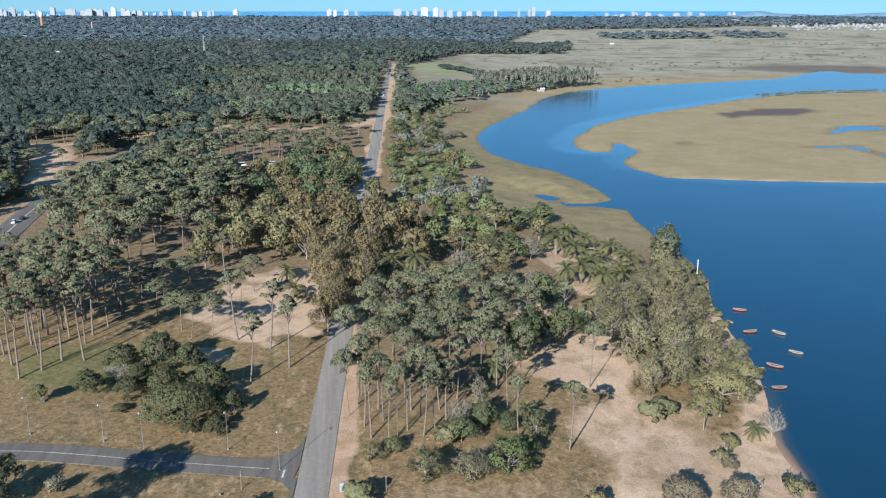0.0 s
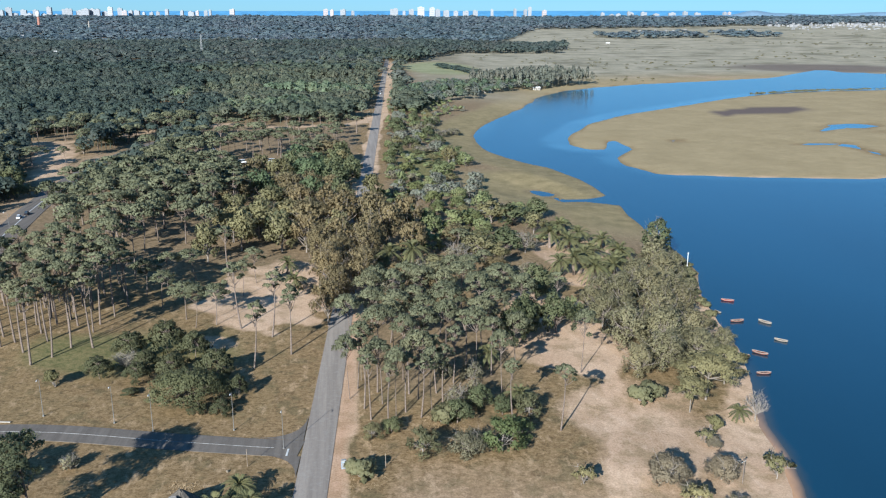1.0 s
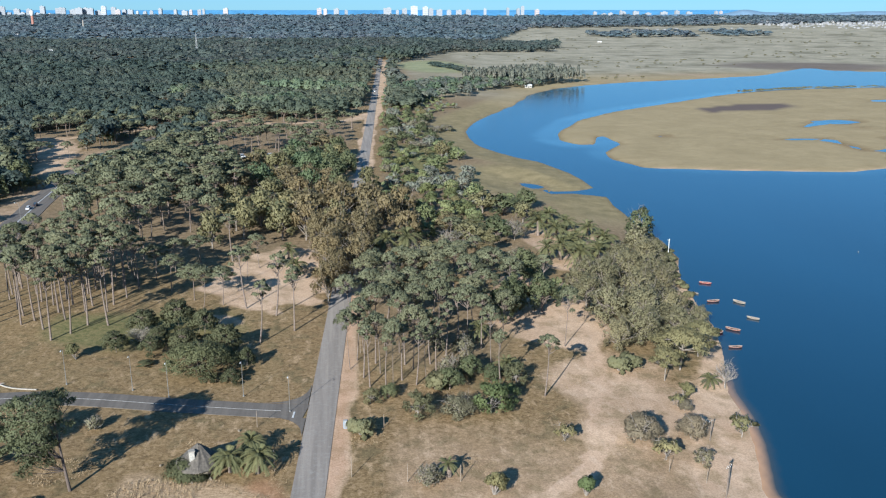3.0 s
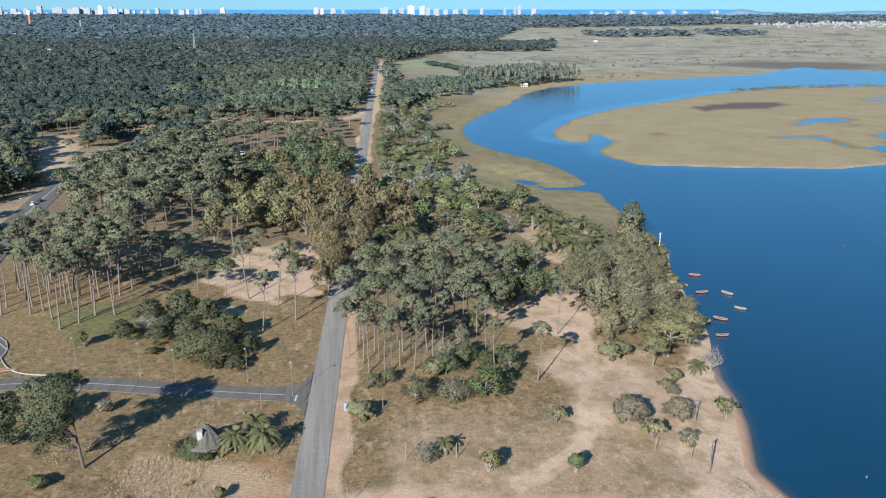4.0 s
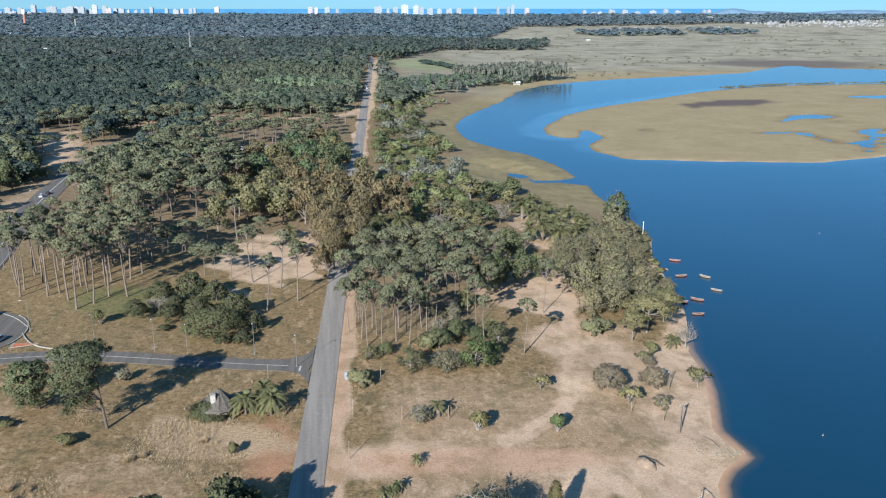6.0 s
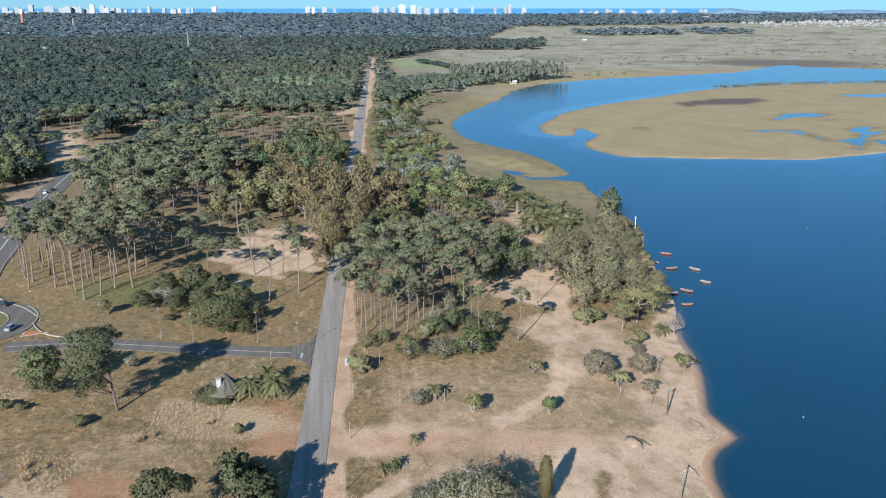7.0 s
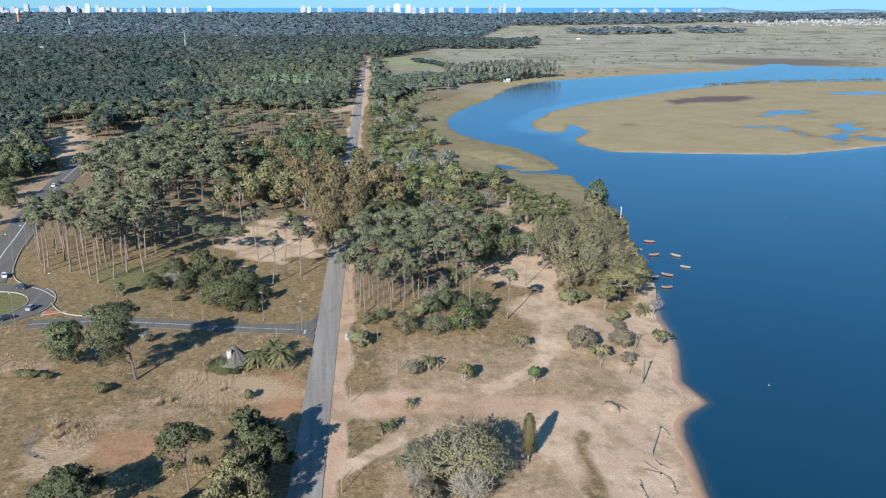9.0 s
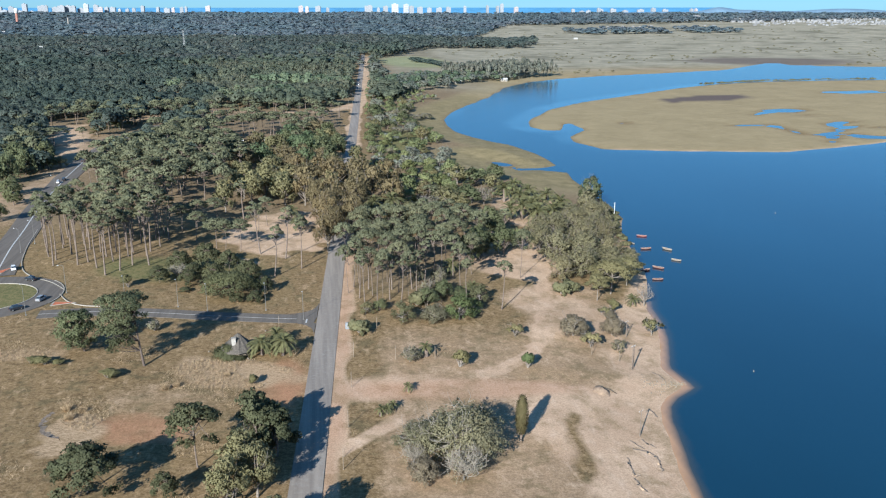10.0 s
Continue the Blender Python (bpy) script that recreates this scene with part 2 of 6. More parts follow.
def water_material():
    m, nt, b = graph("river_water", 0.14, 1.0)
    b.inputs["IOR"].default_value = 1.42
    c = ramp(nt, noise_of(nt, 160.0, 4.0, 0.55, (1.0, 0.4, 1.0)), (0.0034, 0.025, 0.044), (0.0054, 0.035, 0.061))
    c = mix(nt, ramp(nt, attribute(nt, "shallow"), 0.0, 1.0, 0.05, 0.55), c, (0.045, 0.047, 0.036))
    c = mix(nt, ramp(nt, attribute(nt, "shallow"), 0.0, 1.0, 0.45, 0.98), c, (0.46, 0.255, 0.115))
    # sky reflection on calmer water, painted as a lighter base colour
    c = mix(nt, ramp(nt, times(nt, attribute(nt, "sky_sheen"), noise_of(nt, 60.0, 4.0, 0.6), "MULTIPLY"), 0.0, 1.0, 0.12, 0.6), c, (0.05, 0.125, 0.175))
    nt.links.new(c, b.inputs["Base Color"])
    w = times(nt, noise_of(nt, 1.1, 3.0, 0.6, (1.0, 2.2, 1.0)), times(nt, noise_of(nt, 0.35, 2.0), 0.4), "ADD")
    relief(nt, b, w, 0.2, 0.12)
    return m


GROUND, WATER = ground_material(), water_material()
ASPHALT, ASPHALT_NEW = asphalt_material("worn_asphalt", 0.215), asphalt_material("dark_asphalt", 0.112)
PAINT = plain("road_paint", (0.45, 0.44, 0.41), 0.7, 0.5, 0.2)
PAINT_WORN = plain("worn_road_paint", (0.24, 0.235, 0.22), 0.8, 0.8, 0.4)
KERB = plain("kerb_concrete", (0.32, 0.285, 0.235), 0.85, 0.8, 0.2)
BRICK_RED = plain("red_paving", (0.42, 0.13, 0.06), 0.85, 0.8, 0.2)
BARK = plain("pine_bark", (0.17, 0.132, 0.105), 0.9, 0.5, 0.35)
BARK_DARK = plain("dark_pine_bark", (0.105, 0.08, 0.065), 0.9, 0.5, 0.3)
BARK_PALE = plain("pale_bark", (0.22, 0.185, 0.15), 0.9, 0.5, 0.3)
TWIG_GREY = plain("dry_twigs", (0.25, 0.215, 0.18), 0.9, 0.4, 0.3)
PINE = leaf("pine_needles", (0.148, 0.156, 0.090), (0.275, 0.278, 0.166))
PINE_DARK = leaf("dark_needles", (0.062, 0.071, 0.037), (0.165, 0.166, 0.088))
BROWN_LEAF = leaf("autumn_leaves", (0.149, 0.121, 0.064), (0.302, 0.245, 0.131), 4.0)
OLIVE_LEAF = leaf("olive_leaves", (0.156, 0.147, 0.071), (0.339, 0.305, 0.156), 4.0)
GREEN_LEAF = leaf("green_leaves", (0.163, 0.191, 0.086), (0.339, 0.358, 0.168), 4.0)
TEAL_LEAF = leaf("blue_green_leaves", (0.088, 0.124, 0.067), (0.203, 0.254, 0.132), 4.0)
PARASOL_LEAF = leaf("umbrella_pine_needles", (0.118, 0.125, 0.060), (0.225, 0.222, 0.112), 3.0)
OLD_LEAF = leaf("old_pine_needles", (0.115, 0.128, 0.066), (0.235, 0.24, 0.13), 4.0)
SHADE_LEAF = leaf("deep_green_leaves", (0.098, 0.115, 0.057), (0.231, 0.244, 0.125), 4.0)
LIME_TREE_LEAF = leaf("light_yellow_green_leaves", (0.102, 0.118, 0.048), (0.218, 0.234, 0.102), 3.0)
GREY_LEAF = leaf("grey_green_leaves", (0.178, 0.167, 0.103), (0.345, 0.310, 0.196), 3.0)
CASUARINA_LEAF = leaf("feathery_twigs", (0.167, 0.154, 0.086), (0.353, 0.320, 0.183), 4.0)
PALM_LEAF = leaf("palm_fronds", (0.098, 0.104, 0.047), (0.235, 0.225, 0.106), 3.0)
SAGE_LEAF = leaf("silvery_leaves", (0.190, 0.201, 0.149), (0.356, 0.367, 0.287), 3.0)
LIME_LEAF = leaf("yellow_green_leaves", (0.124, 0.131, 0.068), (0.267, 0.246, 0.132), 2.0)
# far foliage cooled towards blue: distance haze put into the leaf colour
FAR_HAZE_LEAF = leaf("far_woods_hazed", (0.088, 0.118, 0.104), (0.165, 0.198, 0.170), 18.0, 0.45, 150.0)
STRAW = plain("dry_grass_blades", (0.34, 0.245, 0.14), 0.95, 1.5, 0.35)
WOOD_LEAF = leaf("near_woods", (0.108, 0.136, 0.096), (0.212, 0.245, 0.172), 12.0, 0.45, 90.0)
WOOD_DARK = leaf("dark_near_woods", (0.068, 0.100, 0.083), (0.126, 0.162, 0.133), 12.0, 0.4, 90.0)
BANK_GREEN = leaf("far_bank_green", (0.132, 0.181, 0.114), (0.264, 0.329, 0.202), 14.0, 0.4, 60.0)
BANK_GREY = leaf("far_bank_grey_green", (0.145, 0.170, 0.137), (0.272, 0.293, 0.237), 14.0, 0.4, 60.0)
# paler and bluer again: haze near the horizon is painted into these leaves
COAST_HAZE_LEAF = leaf("coast_woods_hazed", (0.129, 0.179, 0.198), (0.198, 0.255, 0.276), 40.0, 0.45, 260.0)
WHITE = plain("white_render", (0.58, 0.56, 0.52), 0.8, 3.0, 0.08)
STEEL = plain("galvanised_steel", (0.30, 0.30, 0.285), 0.6, 0.5, 0.1, 0.3)
STEEL_DULL = plain("dull_steel_pole", (0.20, 0.195, 0.18), 0.7, 0.5, 0.15, 0.2)
WOOD = plain("grey_wood", (0.24, 0.19, 0.14), 0.85, 0.4, 0.3)
THATCH = plain("weathered_thatch", (0.10, 0.086, 0.07), 0.95, 0.5, 0.3)


# ---- building helpers ----
def mesh_of(name, verts, faces, material, smooth_shade=False):
    """A mesh from vertices (x, y, z, or with the leaf mass's own normal behind) and faces."""
    me = bpy.data.meshes.new(name)
    verts = np.asarray(verts, np.float32)
    normals = verts[:, 3:6] if verts.ndim == 2 and verts.shape[1] == 6 else None
    verts = np.ascontiguousarray(verts[:, :3]) if normals is not None else verts.reshape(-1, 3)
    if isinstance(faces, np.ndarray):
        n, k = faces.shape
        me.vertices.add(len(verts))
        me.vertices.foreach_set("co", verts.ravel())
        me.loops.add(n * k)
        me.loops.foreach_set("vertex_index", faces.astype(np.int32).ravel())
        me.polygons.add(n)
        me.polygons.foreach_set("loop_start", np.arange(0, n * k, k, dtype=np.int32))
        me.polygons.foreach_set("loop_total", np.full(n, k, np.int32))
        me.update(calc_edges=True)
    else:
        me.from_pydata([tuple(v) for v in verts], [], faces)
    me.polygons.foreach_set("use_smooth", np.full(len(me.polygons), smooth_shade or normals is not None))
    if normals is not None:
        me.attributes.new("custom_normal", "FLOAT_VECTOR", "POINT").data.foreach_set("vector", np.ascontiguousarray(normals).ravel())
    me.materials.append(material)
    return me


def part(name, data, material, parent, label=""):
    """Links a mesh, or a bmesh, as one part of a thing."""
    if isinstance(data, bmesh.types.BMesh):
        me = bpy.data.meshes.new(name)
        data.to_mesh(me)
        data.free()
        me.materials.append(material)
        data = me
    ob = new(name, data)
    ob.parent = parent
    return tagged(ob, label)


def thing(name, at, label, category, group="", turn=0.0, scale=1.0):
    ob = new(name)
    ob.matrix_basis = Matrix.Translation(at) @ Matrix.Rotation(turn, 4, "Z") @ Matrix.Diagonal((scale, scale, scale, 1))
    return tagged(ob, label, category, group)


def box(bm, size, at=(0, 0, 0), turn=0.0, bevel=0.0, taper=1.0):
    got = bmesh.ops.create_cube(bm, size=1.0)["verts"]
    for v in got:
        k = taper if v.co.z > 0 else 1.0
        v.co = Vector((v.co.x * size[0] * k, v.co.y * size[1] * k, v.co.z * size[2]))
    if bevel:
        edges = list({e for v in got for e in v.link_edges})
        got = list({v for f in bmesh.ops.bevel(bm, geom=edges, offset=bevel, segments=2, affect="EDGES")["faces"] for v in f.verts} | {v for v in got if v.is_valid})
    bmesh.ops.transform(bm, matrix=Matrix.Translation(at) @ Matrix.Rotation(turn, 4, "Z"), verts=got)
    return bm


def tube(points, radii, sides=6):
    """Vertices and quads of a tapered tube along points."""
    pts = np.asarray(points, float)
    verts, faces = [], []
    for i, (p, r) in enumerate(zip(pts, radii)):
        d = pts[min(i + 1, len(pts) - 1)] - pts[max(i - 1, 0)]
        d /= np.linalg.norm(d) + 1e-9
        u = np.cross(d, (0.3, 0.95, 0.1))
        u /= np.linalg.norm(u) + 1e-9
        w = np.cross(d, u)
        for k in range(sides):
            a = 2 * math.pi * k / sides
            verts.append(p + r * (math.cos(a) * u + math.sin(a) * w))
        if i:
            o = (i - 1) * sides
            faces += [(o + k, o + (k + 1) % sides, o + sides + (k + 1) % sides, o + sides + k) for k in range(sides)]
    o = (len(pts) - 1) * sides
    faces.append(tuple(o + k for k in range(sides)))
    return verts, faces


def join(pieces):
    verts, faces = [], []
    for v, f in pieces:
        o = len(verts)
        verts += list(v)
        faces += [tuple(i + o for i in q) for q in f]
    return verts, faces


def lobes(rng, pads, n=7, k=0.42, up=0.5):
    """Smaller leaf masses over the upper side of each pad (x, y, z, rx, rz)."""
    out = []
    for x, y, z, rx, rz in pads:
        d = rng.normal(size=(n, 3))
        d[:, 2] += up
        d /= np.linalg.norm(d, axis=1)[:, None]
        f = rng.uniform(0.5, 0.8, n)
        r = rx * k * rng.uniform(0.75, 1.25, n)
        out += [(x + a[0] * rx * q, y + a[1] * rx * q, z + a[2] * rz * q, w, w * min(1.0, 0.35 + rz / rx * 0.6)) for a, q, w in zip(d, f, r)]
        out.append((x, y, z, rx * 0.62, rz * 0.62))
    return out


def tufts(rng, blobs, count, size, thin=0.5, shell=0.35, up=0.35, inner=0.1, ragged=0.16):
    """Small leaf tufts through the outer part of ellipsoid blobs (x, y, z, rx, rz), over fewer large ones inside.

    Each row: a corner and the normal of the leaf mass it belongs to."""
    deep = int(count * inner)
    n_all = count + deep
    blobs = np.asarray(blobs, float)
    w = blobs[:, 3] ** 1.6 * blobs[:, 4] ** 0.4
    b = blobs[rng.choice(len(blobs), n_all, p=w / w.sum())]
    d = rng.normal(size=(n_all, 3))
    d[:, 2] = d[:, 2] + up
    d /= np.linalg.norm(d, axis=1)[:, None]
    r = (1 - shell * rng.random(n_all) ** 1.5) * rng.uniform(1 - ragged, 1 + ragged, n_all)
    s = size * rng.uniform(0.6, 1.35, n_all)
    if deep:
        r[count:] = rng.uniform(0.6, 0.76, deep)
        s[count:] = size * rng.uniform(1.3, 1.9, deep)
    c = b[:, :3] + d * np.stack([b[:, 3], b[:, 3], b[:, 4]], 1) * r[:, None]
    n = d + rng.normal(scale=0.36, size=(n_all, 3))
    u = np.cross(n, rng.normal(size=(n_all, 3)))
    u /= np.linalg.norm(u, axis=1)[:, None] + 1e-9
    v = np.cross(n, u)
    v /= np.linalg.norm(v, axis=1)[:, None] + 1e-9
    s = s[:, None]
    tri = np.stack([c + u * s, c - u * s * 0.5 + v * s * thin * 1.5, c - u * s * 0.5 - v * s * thin * 1.5], 1)
    mid = blobs[:, :3].mean(0)
    out = (c - mid) / (np.abs(c - mid).max(0) + 1e-9)
    m = 0.42 * d + 0.9 * out + 0.35 * (n - d)
    m /= np.linalg.norm(m, axis=1)[:, None] + 1e-9
    return np.concatenate([tri, np.repeat(m[:, None, :], 3, 1)], 2).reshape(-1, 6)


def thinned(tris, keep):
    """The same leaf mass with fewer, larger tufts."""
    t = tris.reshape(-1, 3, tris.shape[1])[::keep].copy()
    mid = t[:, :, :3].mean(1, keepdims=True)
    t[:, :, :3] = mid + (t[:, :, :3] - mid) * keep ** 0.5
    return t.reshape(-1, tris.shape[1])


def tri_faces(n):
    return np.arange(n, dtype=np.int32).reshape(-1, 3)


def bent(rng, start, end, sway, steps=5):
    s, e = np.asarray(start, float), np.asarray(end, float)
    k = rng.normal(scale=sway, size=3) * (1, 1, 0.3)
    return [s + (e - s) * t + k * math.sin(math.pi * t) for t in np.linspace(0, 1, steps)]


TREES, FAR_CROWN, SIZES = {}, {}, {}
STANDING, JOINED = [], []


def tree_kind(key, name, label, category, trunk, crown, bark, foliage, size=(1.0, 1.0)):
    """A first tree of a kind, kept out of the place and copied to where its fellows stand."""
    TREES[key] = (name, label, category, mesh_of("trunk", *trunk, bark, True) if trunk else None,
                  mesh_of("crown", crown, tri_faces(len(crown)), foliage))
    few = thinned(crown, 3)
    FAR_CROWN[key] = (mesh_of("crown", few, tri_faces(len(few)), foliage), few)
    SIZES[key] = size


def plant(key, x, y, scale=1.0, turn=None, group="", label="", tall=1.0, sink=0.05, z=None, joined=False, lean=0.018):
    name, text, category, trunk, crown = TREES[key]
    rng = plant_rng
    turn = rng.uniform(0, 6.283) if turn is None else turn
    tilt = lean * rng.standard_normal(2)
    z = float(height(x, y)) - sink if z is None else z
    m = (Matrix.Translation((x, y, z)) @ Euler((tilt[0], tilt[1], 0)).to_matrix().to_4x4() @ Matrix.Rotation(turn, 4, "Z")
         @ Matrix.Diagonal((scale, scale, scale * tall, 1)))
    STANDING.append((x, y))
    if joined:
        JOINED.append((key, m))
        return None
    ob = new(name)
    ob.matrix_basis = m
    tagged(ob, label or text, category, group)
    if trunk:
        part("trunk", trunk, None, ob)
    if crown:
        part("crown", FAR_CROWN[key][0] if y > 305 else crown, None, ob)
    for mesh, a, top in FRONDS.get(key, ()):
        part("frond", mesh, None, ob).matrix_basis = Matrix.Translation((top[0], top[1], top[2] + 0.2)) @ Matrix.Rotation(a, 4, "Z")
    return ob


def grow(keys, x, y, r, tall, group, label="", joined=False):
    """A tree of one of these kinds with crown radius r and height tall."""
    key = keys[int(plant_rng.integers(len(keys)))]
    h, spread = SIZES[key]
    k = r / spread
    return plant(key, x, y, k, None, group, label, tall / (h * k), joined=joined)


plant_rng = np.random.default_rng(5)


def pine_kind(key, seed, h, spread, base, count, foliage, label, flat=0.45, size=0.3, bark=BARK, pads_n=20, lean=0.5, aside=0.0, thick=0.022, fine=(10, 0.32)):
    """A bare leaning trunk, limbs that fork upwards and flat pads of needles on a low dome."""
    rng = np.random.default_rng(seed)
    top = np.array([rng.normal(scale=lean), rng.normal(scale=lean), h * 0.9])
    stem = bent(rng, (0, 0, -0.3), top, 0.35, 7)
    pieces = [tube(stem, np.linspace(thick * h * 0.6, 0.06, 7), 6)]
    pads = []
    for i in range(pads_n):
        a, q = i * 2.4 + rng.normal(scale=0.35), math.sqrt((i + 0.5) / pads_n) * rng.uniform(0.88, 1.08)
        zz = h * (1 - (1 - base) * (0.12 + 0.8 * q * q) * rng.uniform(0.7, 1.15))
        r = spread * rng.uniform(0.24, 0.36)
        c = np.array([top[0] + math.cos(a) * q * spread * 0.78 + aside, top[1] + math.sin(a) * q * spread * 0.78, zz - r * flat])
        pads.append((*c, r, r * flat))
        s = stem[0] + (np.asarray(stem[-1]) - stem[0]) * rng.uniform(max(0.4, base - 0.1), 0.92)
        mid = s + (c - s) * 0.55 + np.array([0, 0, -0.12 * abs(c[2] - s[2])])
        pieces.append(tube([s, mid, c], (0.006 * h + 0.02, 0.07, 0.03), 4))
    tree_kind(key, "pine_tree", label, "tree", join(pieces), tufts(rng, lobes(rng, pads, *fine, 0.6), count, size, 0.42, 0.5, 0.5), bark, foliage, (h, spread))


def broad_kind(key, seed, h, spread, count, foliage, label, size=0.4, bark=BARK_PALE, low=0.25, blobs_n=18, name="broadleaf_tree", bare=0, fork=0.3, fine=(10, 0.32)):
    """A forked trunk under a lumpy dome of leaf masses, with bare limbs where asked."""
    rng = np.random.default_rng(seed)
    pieces = [tube(bent(rng, (0, 0, -0.3), (0, 0, h * 0.45), 0.25, 5), np.linspace(0.03 * h, 0.016 * h, 5), 7)]
    pads = []
    for i in range(blobs_n):
        a, q = i * 2.4 + rng.normal(scale=0.4), math.sqrt((i + 0.5) / blobs_n) * rng.uniform(0.85, 1.1)
        dome = math.sqrt(max(0.05, 1 - 0.86 * q * q))
        zz = h * (low + (0.90 - low) * dome * rng.uniform(0.72, 1.03))
        if i % 3 == 2:
            zz = h * (low + (0.9 - low) * dome * rng.uniform(0.15, 0.6))
        r = spread * rng.uniform(0.27, 0.42)
        c = np.array([math.cos(a) * q * spread * 0.76, math.sin(a) * q * spread * 0.76, zz])
        rz = min(r * rng.uniform(0.7, 0.95), h * 0.26)
        pads.append((*c, r, rz))
        pieces.append(tube(bent(rng, (0, 0, h * rng.uniform(0.12, fork + 0.1)), c, 0.4, 3), (0.012 * h, 0.007 * h, 0.015), 3))
    for i in range(bare):
        a, e = rng.uniform(0, 6.283), rng.uniform(0.35, 1.35)
        end = np.array([math.cos(a) * math.cos(e) * spread, math.sin(a) * math.cos(e) * spread, h * (0.3 + 0.72 * math.sin(e))])
        limb = bent(rng, (0, 0, h * 0.25), end, 0.8, 5)
        pieces.append(tube(limb, (0.014 * h, 0.011 * h, 0.008 * h, 0.005 * h, 0.02), 4))
        for j in range(5):
            s = np.asarray(limb[rng.integers(2, 5)])
            pieces.append(tube(bent(rng, s, s + rng.normal(scale=min(spread, 5.5) * 0.2, size=3) + (0, 0, min(spread, 5.5) * 0.14), 0.2, 3), (0.06, 0.04, 0.02), 3))
    tree_kind(key, name, label, "tree", join(pieces), tufts(rng, lobes(rng, pads, *fine, 0.35), count, size, 0.5, 0.5, 0.3), bark, foliage, (h, spread))


def casuarina_kind(key, seed, h, spread, count, foliage, label, point=0.3, blobs_n=22):
    rng = np.random.default_rng(seed)
    pieces = [tube(bent(rng, (0, 0, -0.3), (0, 0, h * 0.9), 0.4, 6), np.linspace(0.025 * h, 0.03, 6), 6)]
    blobs = []
    for i in range(blobs_n):
        t = rng.uniform(0.18, 0.97)
        a, r = rng.uniform(0, 6.283), spread * (1.05 - t) ** point * rng.uniform(0.3, 1.0)
        c = np.array([math.cos(a) * r, math.sin(a) * r, h * t])
        blobs.append((*c, spread * rng.uniform(0.2, 0.32), spread * rng.uniform(0.3, 0.55)))
        pieces.append(tube(bent(rng, (0, 0, h * t * 0.75), c, 0.3, 3), (0.1, 0.06, 0.02), 4))
    tree_kind(key, "casuarina_tree", label, "tree", join(pieces), tufts(rng, lobes(rng, blobs, 4, 0.5, 0.3), count, 0.30, 0.36, 0.6, 0.4), BARK, foliage, (h, spread))


FRONDS = {}


def frond_mesh(reach, rise):
    """One arching frond pointing along x, with leaflets on both sides."""
    tris, side = [], np.array([0.0, 1.0, 0.0])
    line = [np.array([reach * math.cos(rise) * t * (1 - 0.12 * t), 0, reach * (math.sin(rise) * t - 0.5 * t * t)]) for t in np.linspace(0, 1, 9)]
    for p, q in zip(line, line[1:]):
        d = q - p
        for s in (-1, 1):
            for k in (0.0, 0.5):
                b0 = p + d * k
                ln = reach * 0.15 * max(0.3, 1 - 0.9 * abs(np.linalg.norm(b0) / reach - 0.45))
                tris += [b0, b0 + d * 0.52, b0 + side * s * ln + d * 0.9 + np.array([0, 0, -0.4 * ln])]
        w = side * 0.08
        tris += [p - w, q - w, q + w, p - w, q + w, p + w]
    return mesh_of("frond", np.array(tris), tri_faces(len(tris)), PALM_LEAF)


def palm_kind(key, seed, h, reach, fronds, label):
    rng = np.random.default_rng(seed)
    top = (rng.normal(scale=0.2), rng.normal(scale=0.2), h)
    trunk = tube(bent(rng, (0, 0, -0.3), top, 0.12, 6), (0.5, 0.42, 0.4, 0.4, 0.44, 0.55), 8)
    kinds = [frond_mesh(reach * k, e) for k, e in ((0.95, -0.25), (1.0, 0.1), (1.05, 0.45), (1.0, 0.8), (0.95, 1.2))]
    FRONDS[key] = [(kinds[int(rng.integers(5))], i * 2.399 + rng.normal(scale=0.1), top) for i in range(fronds)]
    TREES[key] = ("palm_tree", label, "palm", mesh_of("trunk", *trunk, BARK, True), None)


def bush_kind(key, seed, r, h, count, foliage, label, size=0.26, bare=0.0, lift=0.0):
    rng = np.random.default_rng(seed)
    blobs, pieces = [], []
    for i in range(9):
        a, q = rng.uniform(0, 6.283), math.sqrt(rng.uniform(0, 1))
        c = (math.cos(a) * q * r * 0.62, math.sin(a) * q * r * 0.62, h * (0.38 + lift + 0.35 * rng.random() * (1 - q * q)))
        blobs.append((*c, r * rng.uniform(0.36, 0.52), h * rng.uniform(0.25, 0.36) * (1 - lift)))
        pieces.append(tube(bent(rng, (0, 0, -0.15), c, 0.15, 3), (0.09, 0.06, 0.02), 4))
    for i in range(int(bare)):
        a, e = rng.uniform(0, 6.283), rng.uniform(0.3, 1.4)
        end = np.array([math.cos(a) * math.cos(e) * r, math.sin(a) * math.cos(e) * r, h * (0.15 + 0.9 * math.sin(e))])
        pieces.append(tube(bent(rng, (0, 0, 0.2), end, 0.3, 4), (0.09, 0.06, 0.04, 0.015), 3))
    tree_kind(key, "bush", label, "bush", join(pieces), tufts(rng, lobes(rng, blobs, 5, 0.45, 0.3), count, size, 0.5, 0.45, 0.3), TWIG_GREY, foliage, (h, r))


TALL = "tall maritime pine with a bare trunk and a flat grey-green crown"
for i in range(5):
    pine_kind("pine%d" % i, 11 + i, 18, 7.0, 0.70 + 0.03 * (i % 3), 3400, PINE, TALL, 0.38 + 0.06 * (i % 2), 0.28, BARK, 19 + 2 * (i % 3))
for i in range(5):
    pine_kind("mast%d" % i, 131 + i, 23, 4.8, 0.80, 1900, PINE, "very tall slender pine with a small flat crown", 0.4, 0.3, BARK, 13 + i, 0.7, 0.0, 0.025)
for i in range(4):
    pine_kind("slim%d" % i, 211 + i, 17, 3.2, 0.74, 1100, PINE, "slender pine with a bare grey trunk beside the road", 0.42, 0.27, BARK, 10 + i, 0.6, 0.0, 0.026)
